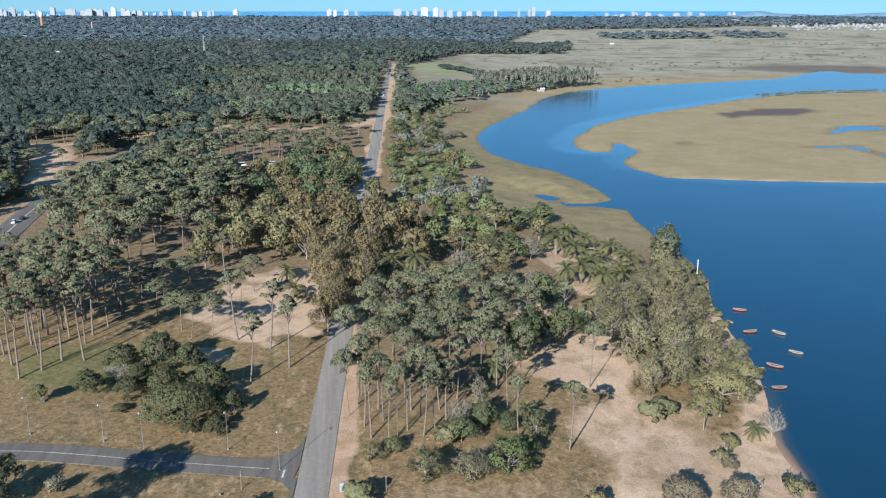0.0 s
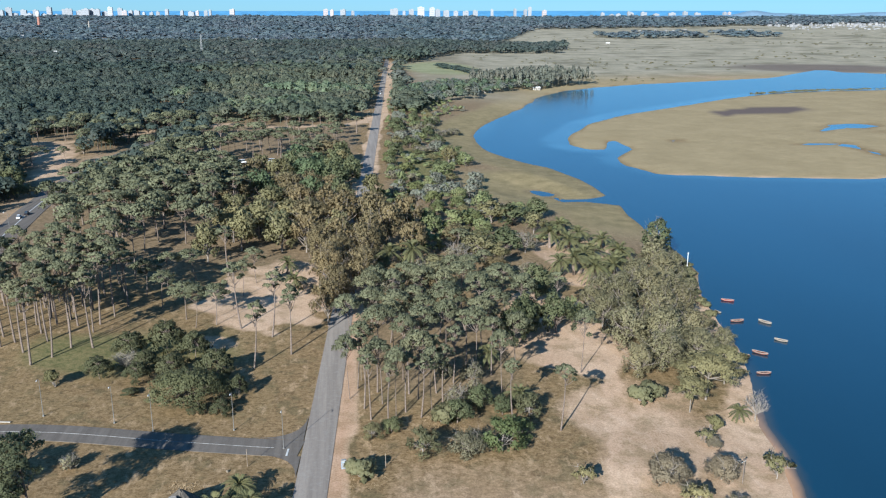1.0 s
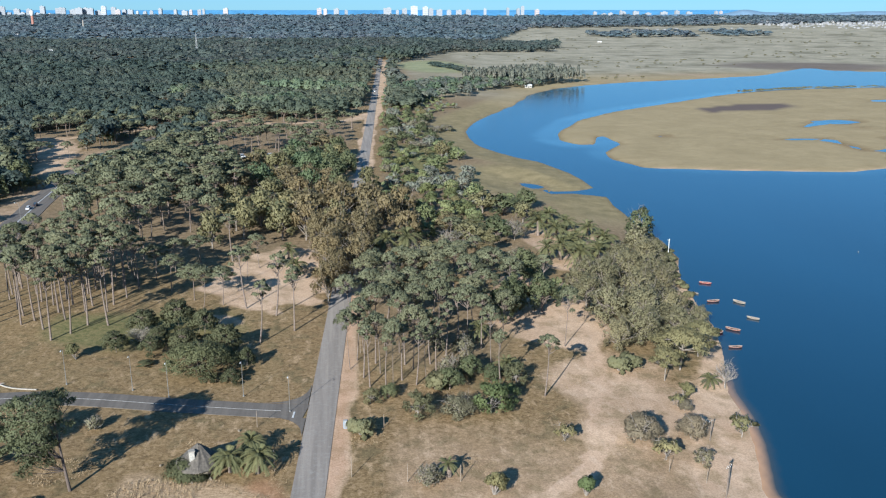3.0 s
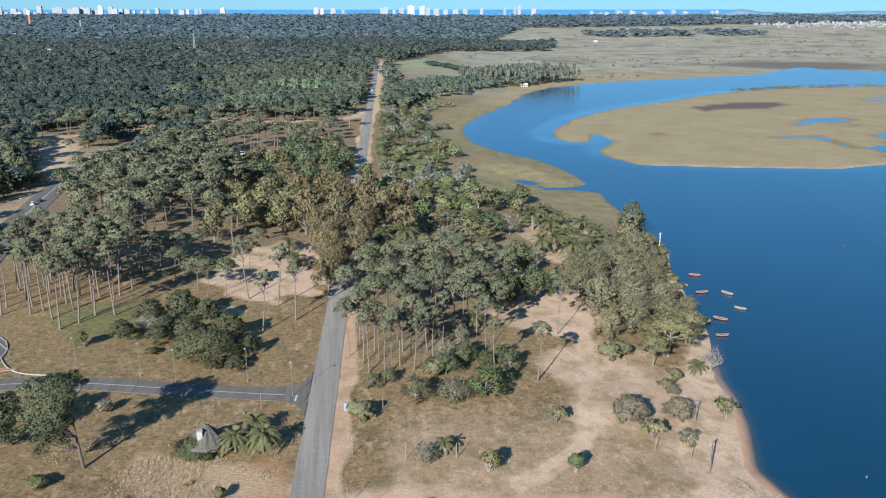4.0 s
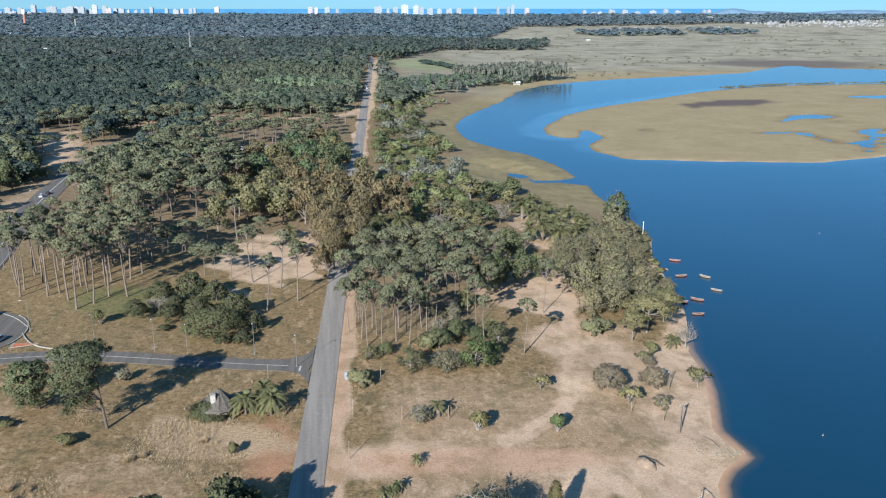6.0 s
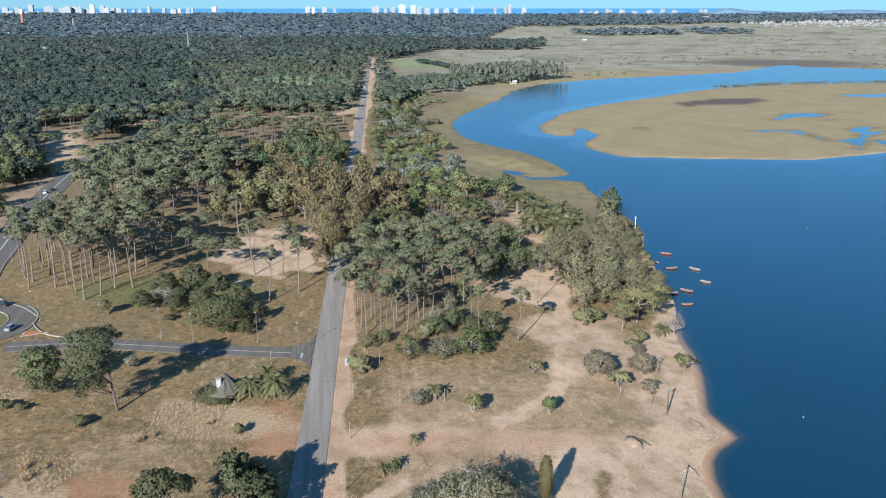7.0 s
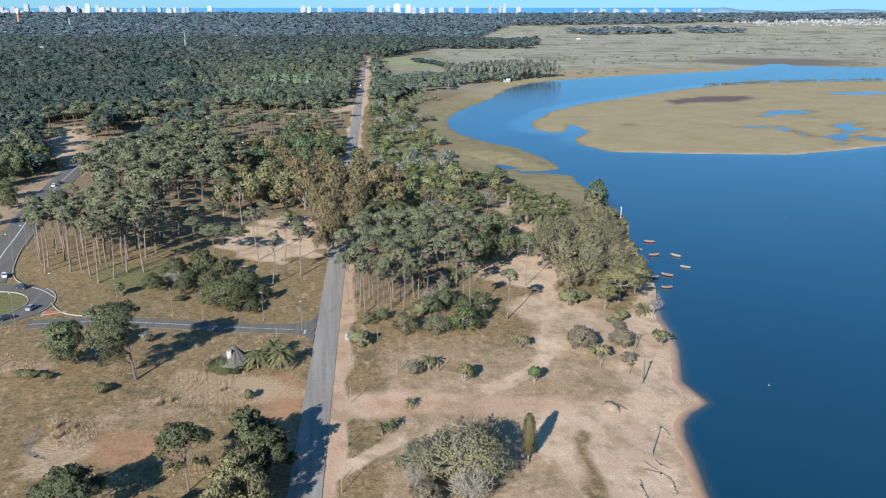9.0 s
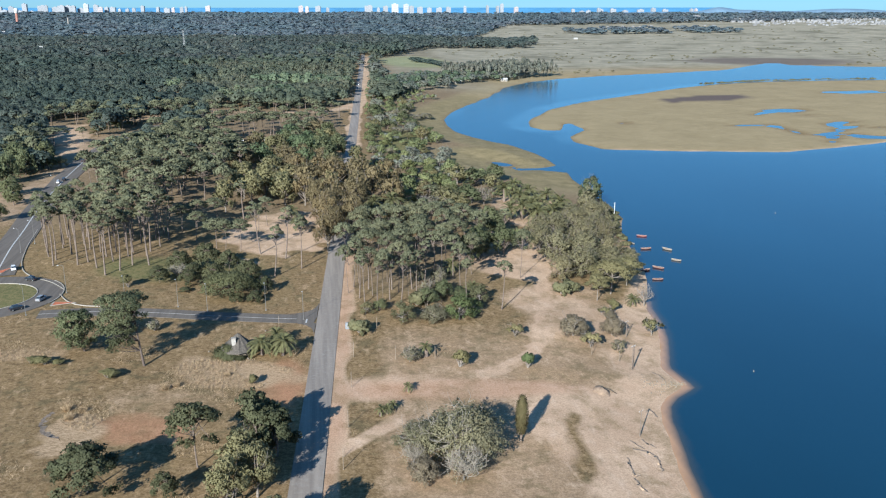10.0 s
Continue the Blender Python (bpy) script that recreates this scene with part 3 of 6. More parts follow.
for i in range(2):
    pine_kind("stone%d" % i, 31 + i, 12, 8.0, 0.25, 5600, PINE_DARK, "broad dark green pine with a domed crown near the ground", 0.62, 0.32, BARK, 30, 0.4)
for i in range(3):
    broad_kind("brown%d" % i, 41 + i, 17, 10.0, 5200, BROWN_LEAF, "broad tall tree with thinning brown autumn leaves", 0.34, BARK_PALE, 0.3, 22, "broadleaf_tree", 9)
    broad_kind("olive%d" % i, 51 + i, 16, 9.5, 5000, OLIVE_LEAF, "broad olive-coloured tree with dense rounded leaf masses", 0.34, BARK_PALE, 0.22, 20, "broadleaf_tree", 2)
for i in range(2):
    broad_kind("teal%d" % i, 151 + i, 15, 11.0, 6200, TEAL_LEAF, "wide dark blue-green tree with dense rounded leaf masses", 0.36, BARK, 0.18, 24)
for i in range(3):
    broad_kind("green%d" % i, 61 + i, 10, 7.5, 3600, GREEN_LEAF, "fresh green leafy tree beside the river bank", 0.3, BARK_PALE, 0.12, 18)
for i in range(2):
    broad_kind("sage%d" % i, 161 + i, 7, 7.0, 2800, SAGE_LEAF, "silvery grey-green tree with loose leaves", 0.32, TWIG_GREY, 0.1, 18, "broadleaf_tree", 10)
for i in range(2):
    broad_kind("lime%d" % i, 165 + i, 7, 7.0, 3600, LIME_TREE_LEAF, "low yellow-green leafy tree near the marsh", 0.28, BARK_PALE, 0.1, 18)
for i in range(2):
    broad_kind("shade%d" % i, 181 + i, 14, 9.0, 5000, SHADE_LEAF, "dense dark evergreen tree in a close wood", 0.34, BARK, 0.12, 20)
broad_kind("dark0", 71, 14, 7.2, 7600, PINE_DARK, "dense dark evergreen tree casting deep shade", 0.3, BARK, 0.12, 22)
broad_kind("dark1", 72, 13, 6.6, 7000, PINE_DARK, "dense dark evergreen tree casting deep shade", 0.3, BARK, 0.12, 22)
broad_kind("grey0", 73, 9.0, 6.6, 1500, GREY_LEAF, "half-bare grey tree with a tangle of pale twigs", 0.26, TWIG_GREY, 0.2, 16, "broadleaf_tree", 34)
broad_kind("grey1", 74, 8.0, 6.2, 2600, GREY_LEAF, "low grey-green tree with a dense rounded crown", 0.26, TWIG_GREY, 0.15, 18, "broadleaf_tree", 12)
broad_kind("bare0", 75, 7.5, 3.2, 60, GREY_LEAF, "dead bare tree with pale branches at the water's edge", 0.16, TWIG_GREY, 0.4, 6, "dead_tree", 26)
for i in range(2):
    casuarina_kind("casu%d" % i, 81 + i, 15, 6.6, 4200, CASUARINA_LEAF, "feathery brownish casuarina on the river bank", 0.3)
broad_kind("plume0", 83, 15, 6.0, 8000, SHADE_LEAF, "tall feathery olive-green tree at the water's edge", 0.2, BARK_PALE, 0.2, 34, "broadleaf_tree", 4, 0.3, (12, 0.26))
for i in range(3):
    broad_kind("bank%d" % i, 221 + i, 13, 8.0, 7000, CASUARINA_LEAF, "broad feathery brownish tree on the river bank", 0.24, BARK_PALE, 0.1, 30, "broadleaf_tree", 8)
for i in range(2):
    palm_kind("palm%d" % i, 91 + i, 2.7 + 1.4 * i, 4.7, 34, "date palm with a thick trunk and arching grey-green fronds")
for i in range(2):
    palm_kind("crown_palm%d" % i, 97 + i, 3.2 + 0.8 * i, 4.3, 58, "full date palm with a dense round head of fronds")
palm_kind("palm_small", 95, 1.8, 2.1, 26, "small young palm standing on sandy ground")
BUSH_LEAF = leaf("bush_leaves", (0.125, 0.122, 0.056), (0.278, 0.248, 0.120), 2.0)
FRESH_LEAF = leaf("fresh_leaves", (0.092, 0.128, 0.054), (0.215, 0.252, 0.110), 2.0)
bush_kind("bush0", 101, 2.6, 3.7, 1900, BUSH_LEAF, "rounded olive-green bush on dry grass", 0.18, 0, 0.15)
bush_kind("bush1", 102, 2.2, 3.6, 1700, FRESH_LEAF, "small fresh green bushy tree on sandy ground", 0.18, 0, 0.2)
bush_kind("bush2", 103, 3.2, 3.4, 700, GREY_LEAF, "half-bare grey bush with dry twigs", 0.24, 40)
bush_kind("bush3", 104, 2.5, 3.0, 1600, LIME_LEAF, "bright yellow-green rounded bush")
grass_rng = np.random.default_rng(105)
blades = []
for i in range(420):
    a, q, b = grass_rng.uniform(0, 6.283), 0.7 * math.sqrt(grass_rng.random()), grass_rng.uniform(0, 6.283)
    foot = np.array([math.cos(a) * q, math.sin(a) * q, 0.0])
    w = np.array([math.cos(b), math.sin(b), 0]) * 0.05
    blades += [foot - w, foot + w, foot * grass_rng.uniform(1.6, 2.6) + (grass_rng.normal(scale=0.3), grass_rng.normal(scale=0.3), grass_rng.uniform(0.7, 1.8))]
tree_kind("pampas", "pampas_grass", "clump of tall straw-coloured pampas grass", "grass", None, np.array(blades), BARK, STRAW)
broad_kind("dome0", 76, 9.5, 9.0, 6500, GREY_LEAF, "large grey-green tree with a wide domed crown", 0.24, TWIG_GREY, 0.12, 34, "broadleaf_tree", 8, 0.3, (16, 0.2))
pine_kind("shore0", 193, 13, 9.5, 0.6, 8500, OLIVE_LEAF, "wide pine with layered flat crown leaning over the shore", 0.3, 0.25, BARK_PALE, 34, 0.8, 0.0, 0.045)
pine_kind("shelf0", 194, 10, 11.0, 0.45, 17000, PARASOL_LEAF, "wide umbrella pine with a smooth domed crown", 0.6, 0.22, BARK, 60, 0.3, 0.0, 0.03, (12, 0.24))
pine_kind("lone0", 191, 15.5, 7.0, 0.58, 5000, PINE_DARK, "single pine with a wide flat crown on open ground", 0.45, 0.3, BARK, 24, 0.4)


def old_pine(key, seed, h, layers, count, foliage, label):
    """An old pine with separate shelves of needles; layers: x, y, height, radius, pads."""
    rng = np.random.default_rng(seed)
    stem = bent(rng, (0, 0, -0.3), (-1.6, 0.6, h * 0.93), 0.4, 8)
    pieces, pads = [tube(stem, np.linspace(0.36, 0.08, 8), 8)], []
    for lx, ly, lz, lr, n in layers:
        for i in range(n):
            a, q = i * 2.4 + rng.normal(scale=0.3), math.sqrt((i + 0.5) / n)
            r = rng.uniform(1.7, 2.6)
            c = np.array([lx + math.cos(a) * q * lr, ly + math.sin(a) * q * lr, lz - 1.3 * q * q + rng.normal(scale=0.35)])
            pads.append((*c, r, r * 0.5))
            s = np.asarray(stem[min(7, max(2, int(c[2] / h * 7)))]) - (0, 0, 1.0)
            pieces.append(tube([s, s + (c - s) * 0.5 - (0, 0, 0.4), c], (0.16, 0.09, 0.03), 4))
    tree_kind(key, "pine_tree", label, "tree", join(pieces), tufts(rng, lobes(rng, pads, 8, 0.36, 0.6), count, 0.26, 0.42, 0.5, 0.5), BARK_DARK, foliage, (h, 7.0))


old_pine("old0", 141, 20.5, ((-4.2, 1.0, 19.4, 6.4, 32), (-5.4, 0.0, 15.4, 5.6, 22), (-6.6, 0.0, 11.6, 4.6, 15), (-5.2, -1.0, 8.4, 3.2, 8)), 12500, OLD_LEAF, "tall old pine with a wide flat top and lower shelves")
old_pine("old1", 142, 11.5, ((-1.5, 0.4, 11.0, 4.0, 18), (-1.8, 0.4, 7.8, 5.2, 22), (-1.6, 0.2, 4.6, 4.4, 14)), 8000, SHADE_LEAF, "dark pine with layered branches down to the grass")
broad_kind("shrub0", 175, 8, 5.4, 4200, FRESH_LEAF, "dense leafy bright green shrub on dry grass", 0.2, TWIG_GREY, 0.1, 18)
broad_kind("shrub1", 176, 8, 5.4, 3800, LIME_LEAF, "low yellowish olive shrub with a leaning trunk", 0.2, TWIG_GREY, 0.15, 18)
MAUVE_LEAF = leaf("grey_mauve_twigs", (0.185, 0.160, 0.108), (0.345, 0.295, 0.205), 2.5)
CANOPY_LEAF = leaf("small_olive_leaves", (0.179, 0.170, 0.098), (0.368, 0.340, 0.206), 3.0)
TWIG_PALE = plain("pale_bare_twigs", (0.31, 0.27, 0.215), 0.9, 0.4, 0.25)
broad_kind("smoke0", 171, 5.8, 4.4, 15000, MAUVE_LEAF, "grey-mauve small tree with a dense twiggy dome", 0.11, TWIG_GREY, 0.16, 34, "broadleaf_tree", 2, 0.3, (16, 0.2))
broad_kind("canopy0", 172, 9.0, 9.6, 17000, CANOPY_LEAF, "large olive-green tree with a wide domed crown", 0.16, TWIG_PALE, 0.14, 40, "broadleaf_tree", 22, 0.3, (16, 0.2))
broad_kind("tangle0", 173, 8.0, 6.6, 900, CANOPY_LEAF, "bare grey tree with a dense tangle of pale branches", 0.16, TWIG_PALE, 0.2, 16, "broadleaf_tree", 95)
broad_kind("flat0", 174, 3.8, 2.7, 900, OLIVE_LEAF, "small flat-topped olive-green tree on dry grass", 0.2, TWIG_GREY, 0.6, 10, "broadleaf_tree", 3)


# ---- ground and water ----
def axis(fine_from, fine_to, step, lo, hi, grow):
    mid = list(np.arange(fine_from, fine_to + 0.01, step))
    up, s = [], step
    while (up[-1] if up else fine_to) < hi:
        s *= grow
        up.append((up[-1] if up else fine_to) + s)
    down, s = [], step
    while (down[-1] if down else fine_from) > lo:
        s *= grow
        down.append((down[-1] if down else fine_from) - s)
    return np.array(down[::-1] + mid + up)


def main_road_x(y):
    return -19.2 + 0.0545 * np.asarray(y, float)


TRACK = [(70, 226), (67.5, 200), (60.5, 170), (53, 145), (47.6, 135), (38.8, 126.7), (30, 122)]
CROSS_TRACK = [(62, 108), (33, 112), (16, 115), (-3, 113)]
DRIVE = [(-8, 82), (-2, 88), (6, 98)]
SAND_ROAD = [(-330, 640), (-214, 640), (-165, 690), (-107, 735), (-58, 712), (-3, 722), (33, 790)]


def straw_at(x, y):
    """Fields of tall pale dry grass west of the road."""
    rough = 0.3 * waves(x, y, 5.0, 4) + 0.15 * waves(x, y, 2.2, 7)
    v = smooth(1.15, 0.6, np.hypot((x + 37 + 0.9 * (y - 128)) / 21, (y - 128) / 12) + rough)
    v = np.maximum(v, 0.9 * smooth(1.15, 0.6, np.hypot((x + 67) / 8, (y - 99) / 10) + rough))
    v = np.maximum(v, 0.7 * smooth(1.1, 0.5, np.hypot((x + 93) / 14, (y - 144) / 7) + rough))
    v = np.maximum(v, 0.8 * smooth(1.1, 0.6, np.hypot((x + 72) / 5, (y - 89) / 3.2) + rough))
    return np.maximum(v, 0.55 * smooth(1.1, 0.5, np.hypot((x + 88) / 10, (y - 84) / 8) + rough))


def ground_sheet():
    xs, ys = axis(-135, 150, 2.6, -4700, 4700, 1.045), axis(35, 330, 2.6, -700, 4860, 1.024)
    X, Y = np.meshgrid(xs, ys)
    x, y = X.ravel(), Y.ravel()
    z = height(x, y)
    d = shore_distance(x, y)
    nx = len(xs)
    i = np.arange((len(ys) - 1) * (nx - 1))
    a = (i // (nx - 1)) * nx + i % (nx - 1)
    quads = np.stack([a, a + 1, a + nx + 1, a + nx], 1)
    wooded = smooth(230, 110, x - 0.05 * np.clip(y - 600, 0, 4000))
    road = x - main_road_x(y)
    sand = 0.95 * smooth(24, 6, d) * smooth(205, 150, y) + 0.9 * smooth(9, 3, d) * smooth(330, 250, y)
    sand = np.maximum(sand, 1.0 * smooth(3.4, 0.8, near_line(x, y, TRACK) + 0.5 * waves(x, y, 6.0, 5)))
    sand = np.maximum(sand, 0.62 * smooth(10, 4, near_line(x, y, CROSS_TRACK) + 2.0 * waves(x, y, 7.0, 6)))
    sand = np.maximum(sand, 0.9 * smooth(2.6, 1.2, near_line(x, y, DRIVE)))
    sand = np.maximum(sand, smooth(1.15, 0.75, np.hypot((x - 52) / 15, (y - 88) / 30) + 0.18 * waves(x, y, 6.0, 8)) * 0.9)
    sand = np.maximum(sand, smooth(1.15, 0.8, np.hypot((x + 30 - 0.1 * (y - 280)) / 20, (y - 276) / 40) + 0.3 * waves(x, y, 7.0, 7) + 0.22 * waves(x, y, 2.6, 5)))
    sand = np.maximum(sand, smooth(1.1, 0.8, np.hypot((x - 62) / 22, (y - 235) / 34) + 0.25 * waves(x, y, 7.0, 9)) * 0.85)
    sand = np.maximum(sand, smooth(1.1, 0.8, np.hypot((x - 91) / 19, (y - 312) / 40) + 0.2 * waves(x, y, 7.0, 4)) * 0.8)
    sand = np.maximum(sand, 0.85 * smooth(12, 4, near_line(x, y, SAND_ROAD) + 6 * waves(x, y, 13.0, 2)), 0.8 * smooth(0.25, 0.6, waves(x, y, 16.0, 9)) * smooth(490, 530, y) * smooth(800, 740, y) * smooth(8, 0, x))
    streak = smooth(0.40, 0.62, waves(x * 0.22, y, 30.0, 5) + 0.35 * waves(x, y, 17.0, 8)) * smooth(1120, 1200, y) * smooth(2500, 1800, y) * smooth(230, 330, x)
    sand = np.maximum(sand, 0.55 * streak)
    sand = np.maximum(sand, smooth(1.1, 0.8, np.hypot((x + 195 + 0.25 * (y - 575)) / 15, (y - 575) / 74) + 0.2 * waves(x, y, 17.0, 4)))
    sand = np.maximum(sand, 0.5 * smooth(20, 8, np.abs(x + 163 - 0.0 * y) + 6 * waves(x, y, 14.0, 2)) * smooth(250, 330, y) * smooth(640, 560, y))
    sand = np.maximum(sand, 0.75 * smooth(7.0, 4.6, np.abs(road - 0.5 - 4 * smooth(700, 900, y)) - 2.0 * smooth(700, 900, y) + 2.2 * waves(x, y, 9.0, 3)) * smooth(330, 420, y) * smooth(1700, 1500, y) * wooded)
    sand = np.maximum(sand, 0.4 * smooth(8, 20, road) * smooth(200, 130, y) * wooded)
    sand = np.maximum(sand, 0.3 * smooth(0.9, 0.2, np.hypot((x + 50) / 40, (y - 112) / 30)))
    verge = smooth(7.6, 6.2, road + 0.7 * waves(x, y, 5.0, 3)) * smooth(1.0, 2.5, road) * smooth(330, 260, y)
    sand = np.maximum(sand, 0.55 * smooth(1.1, 0.5, np.hypot((x - 68) / 24, (y - 168) / 42) + 0.25 * waves(x, y, 5.0, 7)))
    sand = np.maximum(sand, verge) * (1 - 0.8 * smooth(3.6, 1.0, near_line(x, y, [(50, 97), (47.5, 92), (46.5, 79), (45, 69)]) + 0.8 * waves(x, y, 2.5, 3)))
    red = smooth(1.0, 0.5, np.hypot((x + 54) / 19, (y - 98) / 8.5) + 0.3 * waves(x, y, 4.0, 4) + 0.15 * waves(x, y, 1.7, 2)) + 0.9 * smooth(1.0, 0.4, np.hypot((x + 22) / 9, (y - 120) / 22))
    red = 0.95 * red
    red = np.maximum(red, 0.6 * smooth(1.0, 0.4, np.hypot((x - 22) / 44, (y - 113) / 10) + 0.2 * waves(x, y, 6.0, 3)))
    red = np.maximum(red, 0.5 * verge)
    green = np.maximum(0.8 * smooth(1.1, 0.4, np.hypot((x + 66) / 40, (y - 228) / 24) + 0.3 * waves(x, y, 7.0, 2)), 0.3 * smooth(6, 14, np.abs(road)) * smooth(150, 190, y))
    green = np.maximum(green, 0.9 * smooth(25, 18, np.hypot(x + 122, y - 197.5)))
    green = np.maximum(green, np.maximum(0.15 * smooth(60, 140, y) * smooth(60, 20, x) * smooth(4, 10, road), 0.28 * smooth(1.1, 0.5, np.hypot((x - 36) / 22, (y - 150) / 26) + 0.35 * waves(x, y, 6.0, 3)))) * (1 - smooth(-35, -60, x) * smooth(175, 160, y) * 0.6)
    green = np.maximum(green, smooth(1.1, 0.6, np.hypot((x - 46) / 20, (y - 540) / 70)))
    litter_free = 1 - smooth(1.1, 0.6, np.hypot((x - 46) / 20, (y - 540) / 70))
    green = np.maximum(green, 0.85 * smooth(44, 30, d) * smooth(330, 380, y) * smooth(1000, 800, y) * smooth(190, 150, x))
    litter = 0.75 * litter_free * smooth(280, 330, y) * wooded * (1 - np.clip(sand, 0, 1)) * smooth(8, 16, np.abs(road))
    litter = np.maximum(litter, 0.6 * smooth(1.0, 0.6, np.hypot((x - 22) / 30, (y - 225) / 45)) * (1 - np.clip(sand, 0, 1)))
    rim = inside_distance(x, y, ISLAND)
    sand = np.maximum(sand, 1.0 * smooth(10.0, 5.0, np.abs(rim - 3)) * smooth(565, 520, y) * smooth(175, 215, x))
    marsh = (1 - wooded) * (1 - np.clip(sand, 0, 1)) * smooth(1.0, 3.0, d)
    marsh = np.maximum(marsh, smooth(42, 26, d) * smooth(330, 380, y) * smooth(0.5, 3.0, d))
    meadow = smooth(1120, 1330, y - 0.10 * x) * (1 - wooded) + 0.7 * smooth(870, 980, y) * smooth(25, 60, road) * wooded
    field = smooth(1.0, 0.6, np.hypot((x - 150) / 75, (y - 1430) / 190))
    green, meadow, marsh = np.maximum(green, field), meadow * (1 - 0.85 * field), marsh * (1 - 0.9 * field)
    red = np.maximum(red, 0.45 * smooth(1.1, 0.6, np.hypot((x - 560) / 210, (y - 1190) / 90) + 0.3 * waves(x, y, 40.0, 5)))
    mud = smooth(1.06, 0.94, np.hypot((x - 412 - 0.9 * (y - 825)) / 46, (y - 825) / 32) + 0.3 * waves(x, y, 14.0, 3) + 0.12 * waves(x, y, 5.0, 8))
    mud = np.maximum(mud, 0.8 * smooth(1.1, 0.6, np.hypot((x - 830) / 190, (y - 1440) / 120) + 0.3 * waves(x, y, 60.0, 3)))
    me = mesh_of("ground", np.stack([x, y, z], 1), quads, GROUND, True)
    for name, v in (("sand", sand), ("red", red), ("green", green), ("litter", litter), ("marsh", marsh), ("meadow", np.clip(meadow, 0, 1)), ("mud", mud), ("field", 0.9 * field), ("straw", straw_at(x, y))):
        me.attributes.new(name, "FLOAT", "POINT").data.foreach_set("value", np.clip(v, 0, 1).astype(np.float32))
    tagged(new("ground", me), "dry grass, sand and reed marsh sloping to a river", "ground", kind="structure")
    # water: one level sheet over all cells that reach the shore
    wet = (d[quads] < 3.5).any(1) & (y[quads].max(1) < 1960)
    used, back = np.unique(quads[wet], return_inverse=True)
    me = mesh_of("water", np.stack([x[used], y[used], np.zeros(len(used))], 1), back.reshape(-1, 4), WATER, True)
    shallow = smooth(-5.2, 0.3, d[used]) * (0.1 + 0.9 * smooth(230, 150, y[used]))
    me.attributes.new("shallow", "FLOAT", "POINT").data.foreach_set("value", shallow.astype(np.float32))
    # where the painted sky reflection lies: round the island and along the far bank
    bar = smooth(-34, -3, rim[used]) * smooth(540, 640, y[used]) + 0.55 * smooth(-22, -4, rim[used]) + 0.6 * smooth(-26, -2, d[used]) * smooth(560, 760, y[used])
    me.attributes.new("sky_sheen", "FLOAT", "POINT").data.foreach_set("value", np.clip(bar, 0, 1).astype(np.float32))
    tagged(new("water", me), "calm deep blue river with small ripples", "water", kind="structure")


def strip(name, line, width, lift, material, label, category="road", step=4.0, kind="structure", offset=0.0, parent=None):
    """A flat band along a line, laid on the ground."""
    pts = []
    for (ax, ay), (bx, by) in zip(line, line[1:]):
        n = max(1, int(math.hypot(bx - ax, by - ay) / step))
        pts += [(ax + (bx - ax) * k / n, ay + (by - ay) * k / n) for k in range(n)]
    pts.append(line[-1])
    p = np.array(pts, float)
    for _ in range(6):
        p[1:-1] = 0.25 * p[:-2] + 0.5 * p[1:-1] + 0.25 * p[2:]
    t = np.gradient(p, axis=0)
    t /= np.linalg.norm(t, axis=1)[:, None]
    nrm = np.stack([-t[:, 1], t[:, 0]], 1)
    mid = p - nrm * offset
    zc = height(mid[:, 0], mid[:, 1]) + lift
    rows = [np.column_stack([mid + nrm * s, zc + dz]) for s, dz in ((width / 2, -0.25), (width / 2, 0), (0, 0.03), (-width / 2, 0), (-width / 2, -0.25))]
    v = np.stack(rows, 1).reshape(-1, 3)
    k = np.arange((len(p) - 1) * 4)
    a = (k // 4) * 5 + k % 4
    me = mesh_of(name, v, np.stack([a, a + 5, a + 6, a + 1], 1), material)
    ob = new(name, me)
    if parent:
        ob.parent = parent
        return tagged(ob, label)
    return tagged(ob, label, category, kind=kind)


def ring(name, cx, cy, r0, r1, lift, material, label, category="road", a0=0.0, a1=360.0, kind="structure", tall=0.25):
    n = 72
    v = []
    for i in range(n + 1):
        a = radians(a0 + (a1 - a0) * i / n)
        for r, dz in ((r0, -tall), (r0, 0), (r1, 0), (r1, -tall)):
            x, y = cx + r * math.cos(a), cy + r * math.sin(a)
            v.append((x, y, float(height(x, y)) + lift + dz))
    k = np.arange(n * 3)
    a = (k // 3) * 4 + k % 3
    ob = new(name, mesh_of(name, v, np.stack([a, a + 4, a + 5, a + 1], 1), material))
    return tagged(ob, label, category, kind=kind)


ground_sheet()
MAIN = [(float(main_road_x(y)), float(y)) for y in (-250, 0, 120, 240, 500, 800, 1200, 1680)]
SIDE = [(-100, 178), (-90, 179.2), (-80, 179.8), (-66, 178.0), (-50.5, 174.3), (-33, 170.6), (-14, 166.5)]
AVENUE = [(-128, 222), (-134, 255), (-139, 290), (-146, 335), (-155, 410), (-160, 470), (-160, 520), (-156, 570), (-140, 640)]
strip("road", MAIN, 6.9, 0.10, ASPHALT, "straight worn grey asphalt road through the trees")
strip("road", SIDE, 7.4, 0.14, ASPHALT_NEW, "dark asphalt side road leading to a roundabout")
strip("road", AVENUE, 13.0, 0.14, ASPHALT_NEW, "wide dark asphalt avenue with a painted median")
ring("road", -122, 197.5, 15.5, 23.5, 0.17, ASPHALT_NEW, "dark asphalt ring of the roundabout")
strip("trim", SIDE[:-1] + [(-20, 167.6)], 0.12, 0.21, PAINT_WORN, "worn white centre line of the side road", "road marking")
strip("trim", AVENUE, 0.5, 0.21, PAINT, "pale painted median line of the avenue", "road marking")
